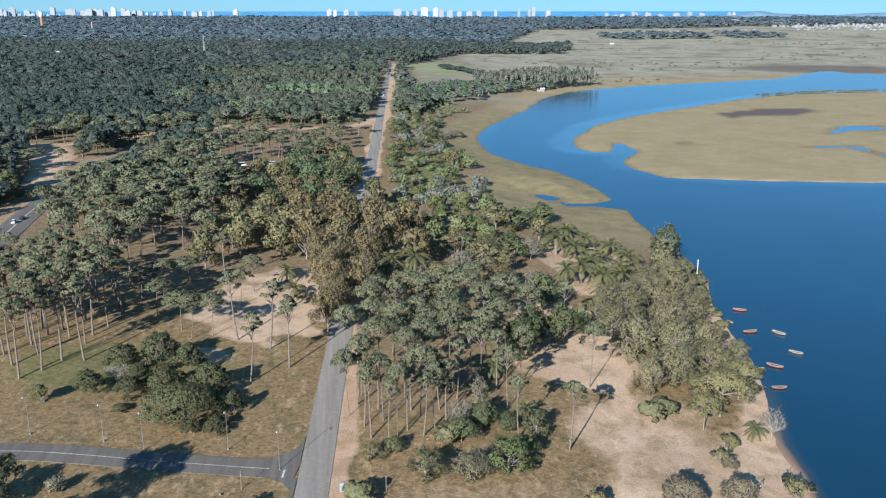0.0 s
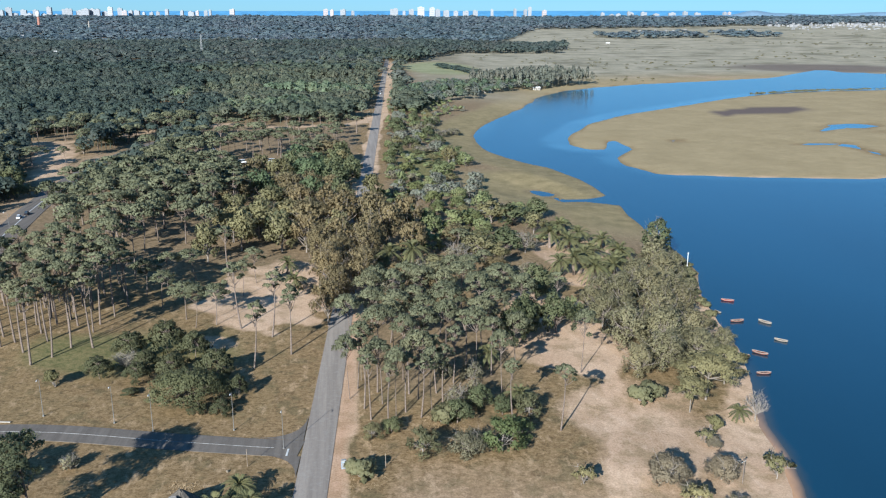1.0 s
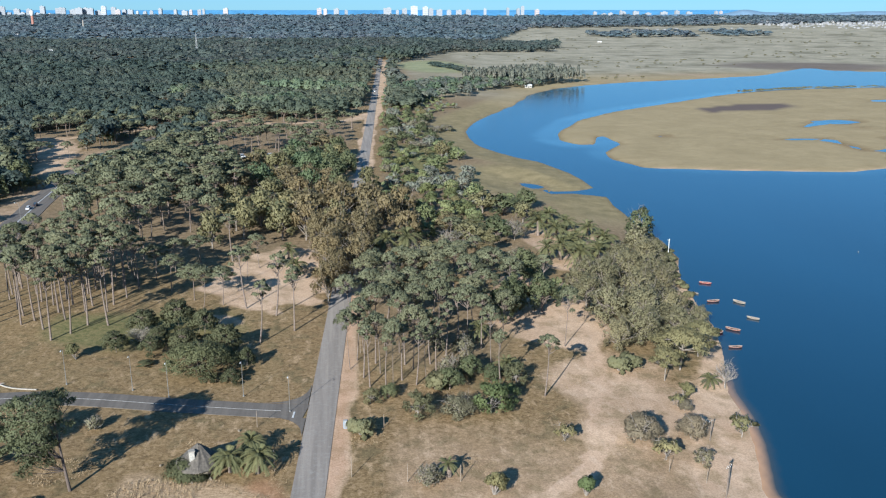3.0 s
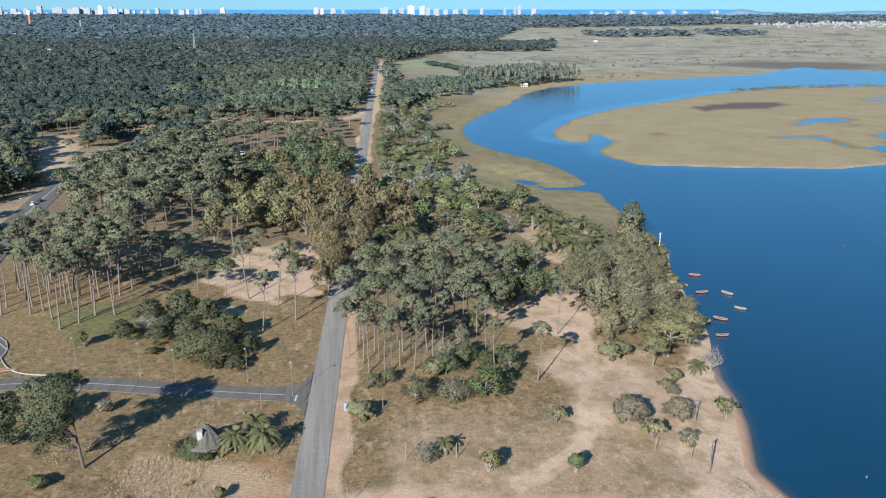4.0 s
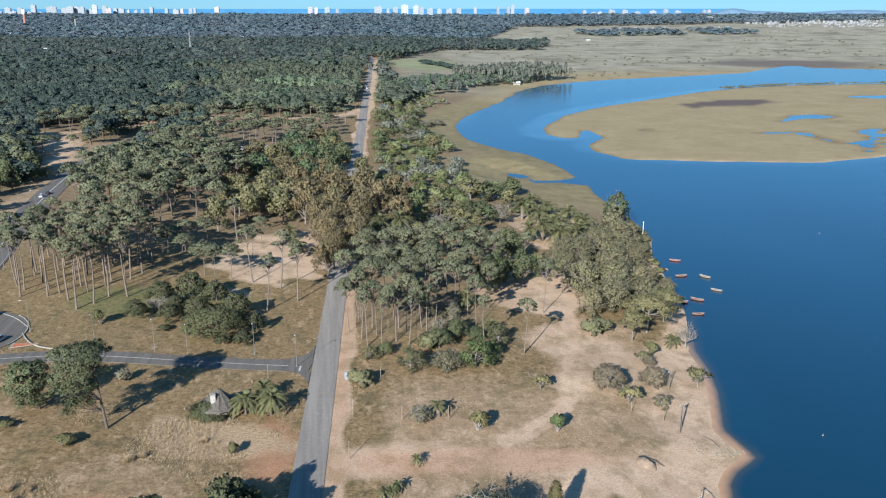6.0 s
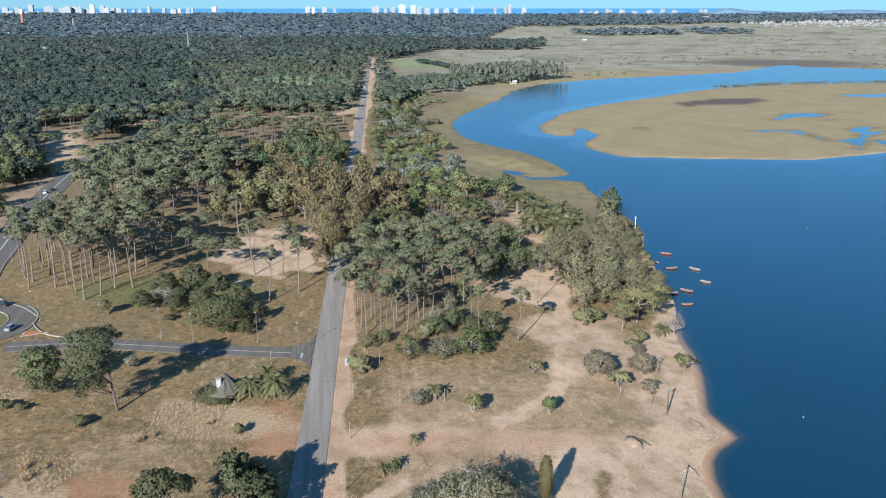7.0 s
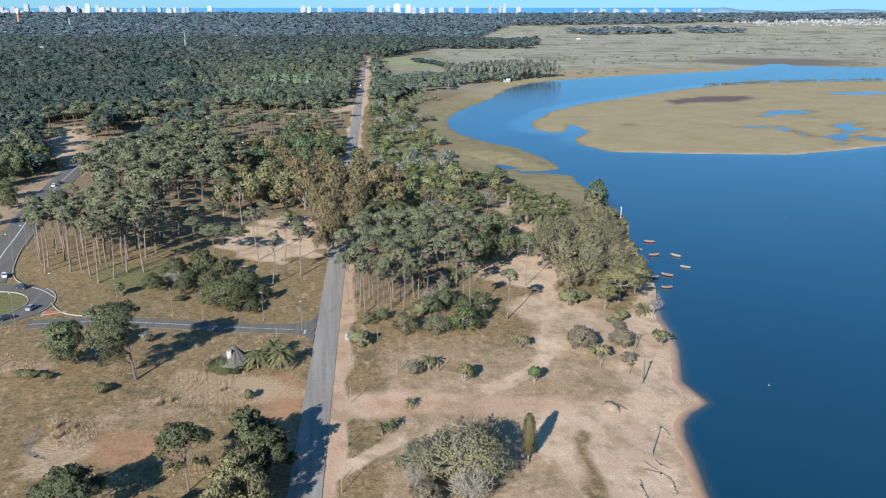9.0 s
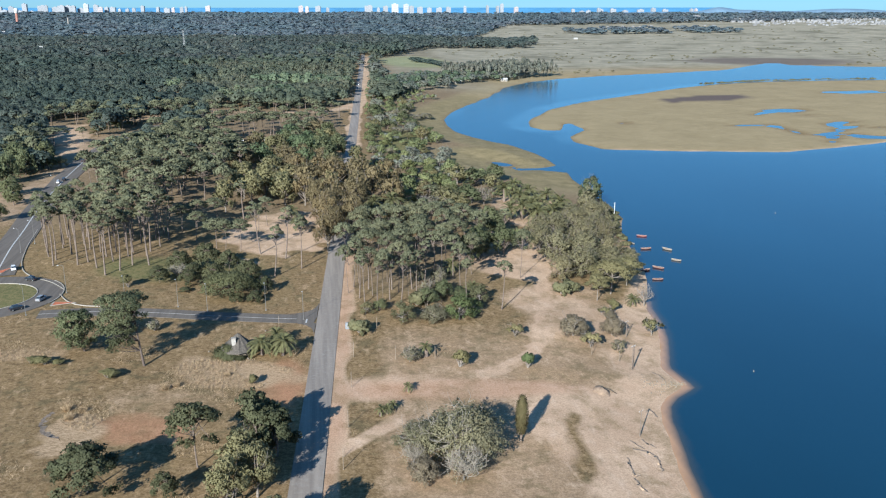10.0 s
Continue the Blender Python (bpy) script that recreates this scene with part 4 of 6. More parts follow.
strip("trim", [(-17.0, 163.4), (-16.7, 166.6)], 0.45, 0.225, PAINT, "white stop bar at the junction", "road marking", 1.0)
ring("kerb", -122, 197.5, 15.2, 15.5, 0.32, KERB, "pale concrete kerb round the roundabout island", "kerb")
ring("kerb", -122, 197.5, 23.5, 23.8, 0.30, KERB, "pale concrete kerb of the roundabout", "kerb", -22, 45)
strip("kerb", [(-99, 203), (-106, 213), (-113, 218), (-120, 227), (-124.5, 240), (-129, 262), (-133.5, 290)], 0.32, 0.30, KERB, "pale concrete kerb of the avenue", "kerb", 2.0)
strip("kerb", [(-82, 183.8), (-89, 184.4), (-95, 190), (-99, 198)], 0.3, 0.31, KERB, "pale concrete kerb at the roundabout exit", "kerb", 2.0)
for (cx, cy), turn in (((-95.5, 188), 0.15), ((-127, 229), 1.2)):
    isl = thing("traffic_island", (cx, cy, float(height(cx, cy)) + 0.15), "small triangular traffic island paved in red", "traffic island", "traffic islands", turn)
    for nm, k, zz, mat in (("kerb", 1.0, 0.16, KERB), ("paving", 0.82, 0.19, BRICK_RED)):
        tri = [(-3.6 * k, -1.6 * k), (4.2 * k, -0.3 * k), (-3.0 * k, 2.4 * k)]
        bm = bmesh.new()
        f = bm.faces.new([bm.verts.new((a, b, 0)) for a, b in tri])
        top = bmesh.ops.extrude_face_region(bm, geom=[f])["geom"]
        bmesh.ops.translate(bm, vec=(0, 0, zz), verts=[v for v in top if isinstance(v, bmesh.types.BMVert)])
        bmesh.ops.recalc_face_normals(bm, faces=bm.faces)
        part(nm, bm, mat, isl)


def flare(corner, a, b, label):
    """The rounded corner where two roads join."""
    pts = []
    for i in range(9):
        t = i / 8
        u = (1 - t) ** 2 * np.array(a) + 2 * t * (1 - t) * np.array(corner) * 1.0 + t * t * np.array(b)
        pts.append(u)
    v = [(*corner, float(height(*corner)) + 0.155)] + [(*q, float(height(*q)) + 0.155) for q in pts]
    ob = new("road", mesh_of("road", v, [(0, i, i + 1) for i in range(1, 9)], ASPHALT_NEW))
    tagged(ob, label, "road", kind="structure")


flare((-13.6, 170.2), (-26, 173.2), (-12.9, 183), "rounded asphalt corner of the junction")
flare((-13.9, 163.0), (-24, 165.0), (-14.6, 153), "rounded asphalt corner of the junction")


# ---- trees ----
MASTS = ["mast%d" % i for i in range(5)]
PINES = ["pine%d" % i for i in range(5)]
SPECIES = {"pine": (PINES, 18.5, TALL), "mast": (MASTS, 23, ""), "slim": (["slim0", "slim1", "slim2", "slim3"], 16.5, ""), "olive": (["olive0", "olive1", "olive2"], 15, ""), "brown": (["brown0", "brown1", "brown2"], 16, ""),
           "teal": (["teal0", "teal1"], 15, ""), "shade": (["shade0", "shade1"], 14.5, ""), "green": (["green0", "green1", "green2"], 10, ""),
           "lime": (["lime0", "lime1"], 6.5, ""), "sage": (["sage0", "sage1"], 6.5, ""), "grey": (["grey0", "grey1"], 8.5, "")}


def stand(group, rows, tall=1.0, wide=1.0, joined=False):
    """Trees one by one; rows: x, y, crown radius, species."""
    for x, y, r, kind in rows:
        keys, h, text = SPECIES[kind]
        grow(keys, x, y, r * wide * plant_rng.uniform(0.95, 1.05), h * tall * plant_rng.uniform(0.93, 1.07), group, text, joined)


STAND = [(-111, 233), (-116, 245), (-114, 257), (-102, 232), (-108, 247), (-99, 235), (-94, 227), (-89, 218), (-94, 242), (-85, 223), (-92, 250), (-82, 230), (-89, 254),
         (-76, 230), (-79, 249), (-85, 263), (-117, 275), (-107, 269), (-80, 267), (-122, 262), (-79, 295), (-115, 289), (-100, 282), (-104, 240), (-97, 262), (-118, 251),
         (-103, 254), (-90, 235), (-112, 240), (-86, 242), (-98, 272)]
stand("pine stand by the roundabout", [(x, y, 4.7, "mast") for x, y in STAND])
stand("pines along the glade", [(-39, 276, 4.6, "pine"), (-44, 248, 5.2, "pine"), (-54, 253, 5.8, "pine"), (-36, 290, 4.6, "pine"), (-57, 291, 5.6, "pine"), (-63, 262, 5.4, "pine"),
                                (-66, 286, 5.6, "pine"), (-71, 276, 5.6, "pine"), (-50, 246, 4.4, "pine")], 0.76)
stand("pines along the glade", [(-19.5, 222, 3.4, "slim"), (-36, 244, 3.4, "slim"), (-29, 213, 3.0, "slim"), (-47, 300, 4.0, "slim"), (-26, 236, 3.4, "slim")], 1.25, 1.15)
stand("pine belt", [(-122, 467, 9, "pine"), (-111, 499, 10, "pine"), (-89, 470, 11, "pine"), (-103, 397, 9, "pine"), (-86, 396, 9.8, "pine"), (-71, 408, 9, "pine"),
                    (-116, 396, 8, "pine"), (-70, 344, 8.6, "pine"), (-84, 332, 8, "pine"), (-98, 333, 8, "pine"), (-58, 333, 7, "pine"), (-111, 334, 6.5, "pine"),
                    (-98, 366, 8.4, "pine"), (-85, 358, 8, "pine"), (-92, 318, 5.6, "pine")], 1.05)
stand("campsite pines", [(-55, 578, 8.5, "pine"), (-86, 541, 9, "pine"), (-65, 558, 7.5, "pine"), (-108, 555, 9.5, "pine"), (-131, 566, 9, "pine")], 0.95, 1.0, True)
stand("pines beside the road", [(5, 213, 6.8, "pine"), (17, 211, 6, "pine"), (5, 187, 5, "pine"), (14, 189, 5, "pine"), (-3, 191, 3.8, "pine"), (33, 251, 8, "pine"),
                                (47, 249, 7.2, "pine"), (19, 249, 6.4, "pine"), (31, 205, 4.6, "pine"), (24, 214, 4.6, "pine"), (36, 192, 4, "pine"),
                                (60, 204, 4.3, "pine"), (1, 202, 4.3, "pine"), (11, 201, 4.4, "pine"), (39, 226, 5.6, "pine"), (50, 240, 5.4, "pine"), (37, 236, 5.8, "pine"),
                                (8, 179, 3.2, "pine"), (17, 183, 3.6, "pine"), (-2, 224, 5, "pine"), (9, 228, 6, "pine"), (24, 232, 6, "pine"), (4, 243, 6, "pine")])
stand("pines beside the road", [(2, 179, 2.8, "slim"), (10.5, 182, 2.8, "slim"), (0.5, 185, 2.8, "slim"), (12, 192, 3.0, "slim"), (4, 194, 3.0, "slim"), (19, 192, 2.8, "slim"), (-1, 197, 2.8, "slim"),
                                (6, 176, 2.6, "slim"), (14, 179, 2.8, "slim"), (20, 186, 2.8, "slim"), (24, 198, 2.8, "slim"), (29, 210, 3.0, "slim")])
stand("river-side wood", [(44, 223, 6, "shade"), (51, 233, 6.2, "shade"), (49, 227, 5, "shade")], 0.9)
stand("river-side wood", [(60, 262, 7.7, "shade"), (60, 233, 6.7, "shade"), (67, 243, 4.5, "green")], 0.88)
for x, y, s in ((62, 240, 0.9), (46.5, 171.5, 0.85), (36, 177, 0.8), (35, 203, 0.85)):
    plant(MASTS[int(plant_rng.integers(5))], x, y, 0.8 * s, None, "single pines", "single slender bare-trunked pine on open ground", 1.1)
plant("lone0", -38.5, 79.5, 1.03, None, "single pines")
plant("old0", -60, 135.4, 1.0, 0.0, "single pines", lean=0.0)
plant("old1", -78, 146, 1.0, 0.4, "single pines", lean=0.0)
for x, y, r, h in ((89.5, 189, 9.4, 13), (82.2, 181.5, 5.2, 10), (99, 199, 6.5, 11.5)):
    grow(["shore0"], x, y, r, h, "spreading pines")
plant("shelf0", -42.7, 193.5, 1.0, None, "spreading pines", "", 0.95)
for x, y, r, h in ((-68.3, 208, 4.4, 7), (-58.4, 206, 4.4, 6.2), (-64, 222, 5.6, 9), (-54, 224, 6.6, 11.5), (-46, 221, 5.4, 9.5), (-58, 214, 4.4, 6.5), (-38, 207, 6.4, 9.5), (-50, 207, 5.4, 8)):
    grow(["stone0", "stone1"], x, y, r, h, "spreading pines")
for x, y, r, h in ((-31, 195, 2.9, 7.2), (-34, 186, 3.7, 4.6), (-40.5, 187, 2.8, 3.2), (-58.3, 198.5, 2.8, 1.9)):
    grow(["stone0", "stone1"], x, y, r, h, "spreading pines", "small dense dark pine beside an umbrella pine")
plant("tangle0", -63.5, 216, 0.66, None, "spreading pines", "bare grey tree tangled among dark pines", 0.75)
grow(["stone0"], -59, 71.5, 8.6, 12.5, "dark roadside trees", "broad dark pine with a pointed dense crown")
grow(["stone1"], -43, 67, 3.3, 7.0, "dark roadside trees", "small dark young pine on dry grass")
for x, y, k, s in ((-26.5, 87, 0, 1.0), (-22, 82, 1, 0.95), (-20, 44, 0, 1.0)):
    plant("dark%d" % k, x, y, s, None, "dark roadside trees")
for x, y, r in ((-28, 71.5, 6.6), (-25, 66, 6.0), (-30, 61, 5.6)):
    grow(["olive0", "olive1", "olive2"], x, y, r, 12.0, "dark roadside trees", "olive-tan tree beside dark evergreens")
for x, y, s in ((-73, 109, 0.9), (-71, 104, 0.9), (-51.8, 119.4, 0.9), (-49.3, 121, 0.8), (-69, 108, 0.8), (-37, 127, 0.7)):
    plant("pampas", x, y, s, None, "pampas clumps")
stand("roadside wood", [(-51, 347, 9.7, "olive"), (-41, 355, 10.4, "olive"), (-29, 362, 10.6, "olive"), (-19, 351, 9.2, "brown"), (-7, 353, 8.6, "brown"), (-46, 333, 7.2, "olive"), (-30, 332, 7.7, "olive"),
                        (-20, 329, 6.6, "brown"), (-10, 281, 7.0, "brown"), (-8, 268, 5.6, "brown"), (-14, 305, 5.1, "brown"), (-9.5, 244, 5.0, "brown"), (-57, 317, 6.4, "olive")], 1.1, 1.12)
stand("roadside wood", [(-6.8, 318, 7.6, "brown"), (-6.5, 335, 7.8, "olive"), (-4.5, 372, 8.4, "brown"), (-5.5, 398, 8.4, "olive"), (-7, 300, 7.2, "brown"), (-8, 288, 7, "brown"), (-7.5, 256, 6, "brown")])
stand("roadside wood", [(-49, 429, 12.2, "teal"), (-57, 415, 8.6, "brown"), (-33, 428, 10.1, "brown"), (-22, 459, 10.0, "teal"), (-10, 452, 9.5, "shade"), (-9, 413, 8.6, "shade"), (-20, 415, 7.9, "teal"), (-40, 395, 8, "olive"),
                        (-25, 390, 8, "brown"), (-12, 385, 7.6, "brown"), (-55, 380, 8, "olive"), (-16, 535, 13, "brown"), (-33, 520, 11.1, "teal"), (-6, 531, 7.5, "shade"), (-11, 490, 8.5, "shade"), (-40, 470, 9, "olive")])
stand("river-side wood", [(8, 353, 9.4, "brown"), (2, 372, 7.3, "grey"), (22, 352, 8.1, "brown"), (14, 334, 6.6, "brown"), (4, 338, 6.4, "grey"), (3, 296, 4.4, "grey"), (17, 376, 6.7, "grey"), (5, 318, 7.4, "brown"), (22, 313, 7, "brown"), (3.5, 304, 7, "brown"), (7.5, 392, 7.5, "grey"), (2.2, 282, 6.6, "brown"), (1.2, 266, 6, "brown"), (6.5, 368, 8, "brown"), (9, 410, 6, "olive")], 1.1)
stand("river-side wood", [(32, 507, 6.2, "lime"), (65, 564, 9.4, "green"), (71, 526, 6.5, "green"), (53, 492, 8.4, "green"), (32, 441, 6.2, "lime"), (26, 458, 4.3, "green"), (33, 354, 6.0, "green"), (45, 364, 7.9, "green"),
                          (53, 366, 7.2, "lime"), (39, 390, 5.0, "lime"), (14, 425, 3.4, "lime"), (29, 325, 6.5, "green"), (62, 400, 6, "green"), (50, 404, 5, "lime")], 0.9)
stand("river-side wood", [(48, 314, 9, "olive"), (72, 368, 11.5, "shade"), (62, 370, 9, "olive"), (60, 321, 8.2, "shade"), (85, 380, 7, "shade"), (61, 534, 7, "olive"), (78, 352, 6, "olive")], 0.72)
stand("river-side wood", [(29, 563, 7.2, "shade"), (62, 615, 7.4, "shade"), (59, 659, 6.8, "shade"), (38, 661, 6.9, "shade"), (41, 600, 8, "shade"), (36, 690, 9, "shade"), (70, 664, 9, "grey"), (48, 574, 8.7, "grey"), (81, 678, 8.0, "grey")], 0.6)
stand("river-side wood", [(53, 446, 8.4, "sage"), (61, 436, 5.6, "sage"), (41, 433, 6.6, "sage"), (49, 654, 5.8, "sage"), (66, 455, 6, "sage"), (47, 470, 6, "sage"), (39, 305, 7, "grey"), (68, 321, 5.8, "grey"), (70, 478, 6, "sage")])
stand("mixed scrub trees", [(26, 268, 6, "brown"), (12, 270, 5.5, "grey"), (38, 276, 6.5, "pine"), (50, 283, 6, "brown"), (28, 288, 6, "olive"), (62, 287, 5, "grey"), (54, 300, 5, "olive"), (44, 262, 5.5, "pine")], 0.66)
stand("mixed scrub trees", [(23, 182, 3.6, "grey"), (29, 198, 3.4, "grey"), (22, 200, 3.0, "grey"), (28, 186, 3.0, "grey")], 0.75)
for x, y, r, h in ((79, 223, 8.2, 14), (95, 240, 8.0, 14), (99, 265, 7.4, 13), (112, 283, 6.8, 12), (75, 201, 5.6, 10), (84, 206, 6.8, 13), (90, 222, 7.5, 14), (106, 252, 6.2, 11), (87, 255, 7.0, 13),
                   (109, 270, 6.0, 11), (102, 229, 6.6, 11), (98, 214, 6.0, 10), (76, 238, 6.0, 12), (101, 282, 6.0, 11), (118, 300, 5.0, 9)):
    grow(["bank0", "bank1", "bank2"], x, y, r, h, "river bank trees")
for x, y, s in ((117, 309, 0.85), (92, 233, 0.8), (104, 262, 0.75)):
    plant("casu%d" % plant_rng.integers(2), x, y, s, None, "river bank casuarinas")
for x, y, s in ((117.5, 252, 1.2), (120, 262, 1.0), (113, 243, 1.2)):
    plant("bush3", x, y, s, None, "bushes on the bank", "yellow-green shrub at the water's edge", 0.7)
plant("bare0", 98, 178, 1.0, 1.0, "", "", 1.0)
plant("plume0", 121, 317, 1.12, None, "river bank trees", "", 1.1)
for x, y, r, h in ((116, 306, 6.6, 11), (122, 300, 5.4, 8), (126, 310, 4.0, 6), (120, 288, 4.6, 7), (117, 272, 4.6, 7)):
    grow(["bank0", "bank1", "bank2"], x, y, r, h, "river bank trees")
for x, y, s in ((129, 302, 1.0), (126, 294, 1.1), (131, 314, 1.0), (123, 283, 1.2), (130, 322, 1.1), (121, 275, 1.2), (119.5, 266, 1.1), (128, 297, 1.2), (125, 289, 1.1), (131.5, 308, 1.0)):
    plant("bush3", x, y, s, None, "bushes on the bank", "yellow-green shrub at the water's edge", 0.7)
for x, y, s in ((80, 329, 1.25), (90, 354, 1.2), (87, 326, 1.2), (102, 329, 1.2), (88, 305, 1.3), (85, 282, 1.35), (97, 295, 1.35), (81, 293, 1.2), (75, 291, 1.1),
                (21, 304, 1.25), (13, 302, 1.2), (39, 186, 1.05), (35, 210, 0.95), (51, 328, 1.1), (-22, 283, 0.85), (-26, 300, 0.85), (8, 300, 1.1),
                (94, 179, 0.8), (92, 312, 1.2), (95, 340, 1.2), (104, 312, 1.2), (94, 284, 1.2)):
    plant("palm%d" % plant_rng.integers(2), x, y, s * plant_rng.uniform(0.95, 1.05) * (1.3 if y > 270 else 1.0), None, "date palms")
for x, y, k, s in ((-28.8, 140, 0, 1.12), (-23, 138.8, 1, 1.08), (-25.5, 147, 0, 1.0)):
    plant("crown_palm%d" % k, x, y, s, None, "date palms by the hut")
for x, y, s in ((2, 99, 1.0), (3.6, 100, 0.9), (5, 102, 0.9)):
    plant("palm_small", x, y, s, None, "young palms")
for x, y, k, s in ((25.5, 127, 0, 1.02), (44.6, 126, 1, 1.0), (-1, 153.5, 3, 1.3), (71, 187, 3, 1.3), (75, 189, 3, 1.3), (84, 172, 0, 0.9), 
                   (-78, 203.5, 0, 1.0), (19, 176, 3, 1.4), (-62, 162, 2, 0.8), (-30, 121, 0, 0.6)):
    plant("bush%d" % k, x, y, 1.25 * s, None, "bushes on the open ground")
for x, y, s in ((-86, 137, 1.0), (-90, 138.5, 0.8), (-82, 136.5, 0.7), (-68, 128, 1.0)):
    plant("bush0", x, y, 1.3 * s, None, "bushes on the open ground", "low dark spreading bush in dry grass", 0.5)
for x, y, s in ((13, 161.5, 0.82), (1.8, 169.5, 0.52), (40.3, 178.5, 0.76)):
    plant("shrub1", x, y, s, None, "leafy shrubs")
for x, y, r, h in ((6.5, 172.5, 3.0, 4), (22.4, 176, 4.5, 6), (28.5, 183.7, 4.2, 6.5), (34, 180, 3.4, 5)):
    grow(["shade0", "shade1"], x, y, r, h, "leafy shrubs", "low dark green shrub under tall pines")
for x, y, k, s in ((75, 138.5, 1, 0.45), (12, 130, 0, 0.42), (13, 131.5, 1, 0.5)):
    plant("grey%d" % k, x, y, s, None, "grey half-bare trees")
plant("palm1", 9.6, 112, 0.42, None, "young palms", "young palm with a thin bare trunk")
plant("palm_small", 17, 134, 1.5, None, "young palms")
for x, y, s in ((23, 161, 0.6), (67.5, 143.5, 0.3)):
    plant("dome0", x, y, s, None, "grey half-bare trees")
for x, y, s in ((64, 148, 1.22), (77, 150, 1.05), (81, 164, 0.55), (9, 69, 0.95)):
    plant("smoke0", x, y, s, None, "grey half-bare trees")
plant("canopy0", 19, 80, 1.2, None, "wide domed trees")
plant("canopy0", 10, 83, 0.7, None, "wide domed trees")
plant("tangle0", 17.5, 69.3, 0.82, None, "grey half-bare trees")
plant("tangle0", 7.5, 76.5, 0.5, None, "grey half-bare trees")
for x, y, s in ((46, 148.5, 1.05), (90, 151, 1.35), (67, 139.5, 1.25), (80, 166, 0.9)):
    plant("flat0", x, y, s, None, "bushes on the open ground")
for x, y, s in ((31, 162.5, 1.08), (36, 168, 0.7)):
    plant("shrub0", x, y, s, None, "leafy shrubs")
stand("wood beside the avenue", [(-197, 542, 13, "pine"), (-238, 569, 12, "pine"), (-237, 619, 11, "pine"), (-210, 650, 11, "pine"), (-144, 466, 6, "pine")], 0.75)
stand("wood beside the avenue", [(-200, 465, 9.5, "shade"), (-170, 366, 9, "shade"), (-160, 342, 5.5, "shade"), (-173, 443, 5.2, "shade"), (-155, 305, 6, "shade"), (-191, 646, 11, "shade"), (-174, 629, 13, "shade")], 0.72)
stand("wood beside the avenue", [(-168, 450, 5.5, "olive"), (-180, 589, 6, "olive"), (-176, 419, 4.6, "olive"), (-215, 532, 8, "olive")], 0.45)
fill_rng = np.random.default_rng(8)


def infill(cx, cy, rx, ry, spacing, keys, r, tall, group, clear=6.5, shore=5.0):
    """More trees of a wood, in the gaps between those that stand."""
    taken = np.array(STANDING)
    for i in range(int(14 * rx * ry / spacing ** 2)):
        a, q = fill_rng.uniform(0, 6.283), math.sqrt(fill_rng.random())
        x, y = cx + rx * q * math.cos(a), cy + ry * q * math.sin(a)
        if abs(x - main_road_x(y)) < clear or shore_distance(x, y) < shore or np.hypot(*(taken - (x, y)).T).min() < spacing:
            continue
        if np.hypot((x - 18) / 15, (y - 300) / 13) < 1 or near_line(x, y, TRACK) < 6 or np.hypot((x + 30) / 17, (y - 280) / 32) < 1 or np.hypot((x - 64) / 16, (y - 225) / 24) < 1 or near_line(x, y, AVENUE) < 16 or np.hypot((x - 90) / 20, (y - 318) / 46) < 1 or np.hypot((x + 60) / 34, (y - 525) / 34) < 1 or np.hypot((x + 193 + 0.25 * (y - 565)) / 19, (y - 565) / 108) < 1:
            continue
        key = keys[int(fill_rng.integers(len(keys)))]
        grow([key], x, y, r * fill_rng.uniform(0.8, 1.2), tall * fill_rng.uniform(0.85, 1.12), group, "", y > 380 and key[:4] in ("pine", "mast"))
        taken = np.vstack([taken, (x, y)])


BROWNS, OLIVES, GREENERY = ["brown0", "brown1", "brown2"], ["olive0", "olive1", "olive2"], ["green0", "green1", "green2"]
infill(-100, 262, 28, 34, 5.6, MASTS, 4.3, 22.5, "pine stand by the roundabout")
infill(-98, 410, 42, 76, 8.5, MASTS + PINES, 6.5, 19, "pine belt")
infill(-28, 385, 36, 66, 12.5, BROWNS + OLIVES + ["shade0"], 7.0, 13, "roadside wood")
infill(-24, 480, 34, 60, 11, OLIVES + ["shade0", "shade1", "teal0", "brown0"], 8, 13, "roadside wood")
infill(22, 222, 24, 44, 7.2, PINES, 5.0, 16.5, "pines beside the road", 7.5)
infill(26, 298, 30, 40, 9.5, BROWNS + ["pine0", "olive0", "grey1"], 5.5, 10.5, "mixed scrub trees")
infill(42, 390, 34, 70, 11.5, GREENERY + ["olive0", "grey1", "shade0", "lime0", "sage1"], 4.8, 6.5, "river-side wood", 9)
infill(52, 690, 30, 110, 12, GREENERY + ["grey1", "olive1", "shade0", "sage0"], 6.0, 7, "river-side wood", 14, 36)
infill(45, 560, 34, 110, 12.5, GREENERY + ["grey1", "olive1", "shade1", "sage1", "lime1"], 4.6, 5.5, "river-side wood", 12, 38)
infill(-196, 430, 24, 55, 11, PINES + ["shade0", "shade1"], 7.5, 15, "wood beside the avenue")
infill(-68, 525, 58, 50, 9.0, MASTS + PINES, 6.2, 17, "campsite pines")
infill(-62, 610, 62, 60, 14, PINES + MASTS, 6.5, 15, "campsite pines")
infill(-60, 680, 70, 50, 17, PINES + MASTS, 6.5, 14, "campsite pines")
infill(-175, 660, 60, 80, 12, PINES, 7.0, 15, "pines by the sandy road")
infill(96, 245, 20, 50, 8.2, ["bank0", "bank2", "casu0"], 4.8, 9.5, "river bank trees")
for x, y, s in ((-207, 512, 0.95), (-199, 496, 1.0), (-191, 474, 0.95), (-213, 530, 0.9), (-186, 462, 0.85), (-203, 480, 0.95), (-178, 545, 0.7), (-215, 560, 0.8)):
    plant(PINES[int(plant_rng.integers(5))], x, y, s, None, "wood beside the avenue", joined=True)
cyp_rng = np.random.default_rng(12)
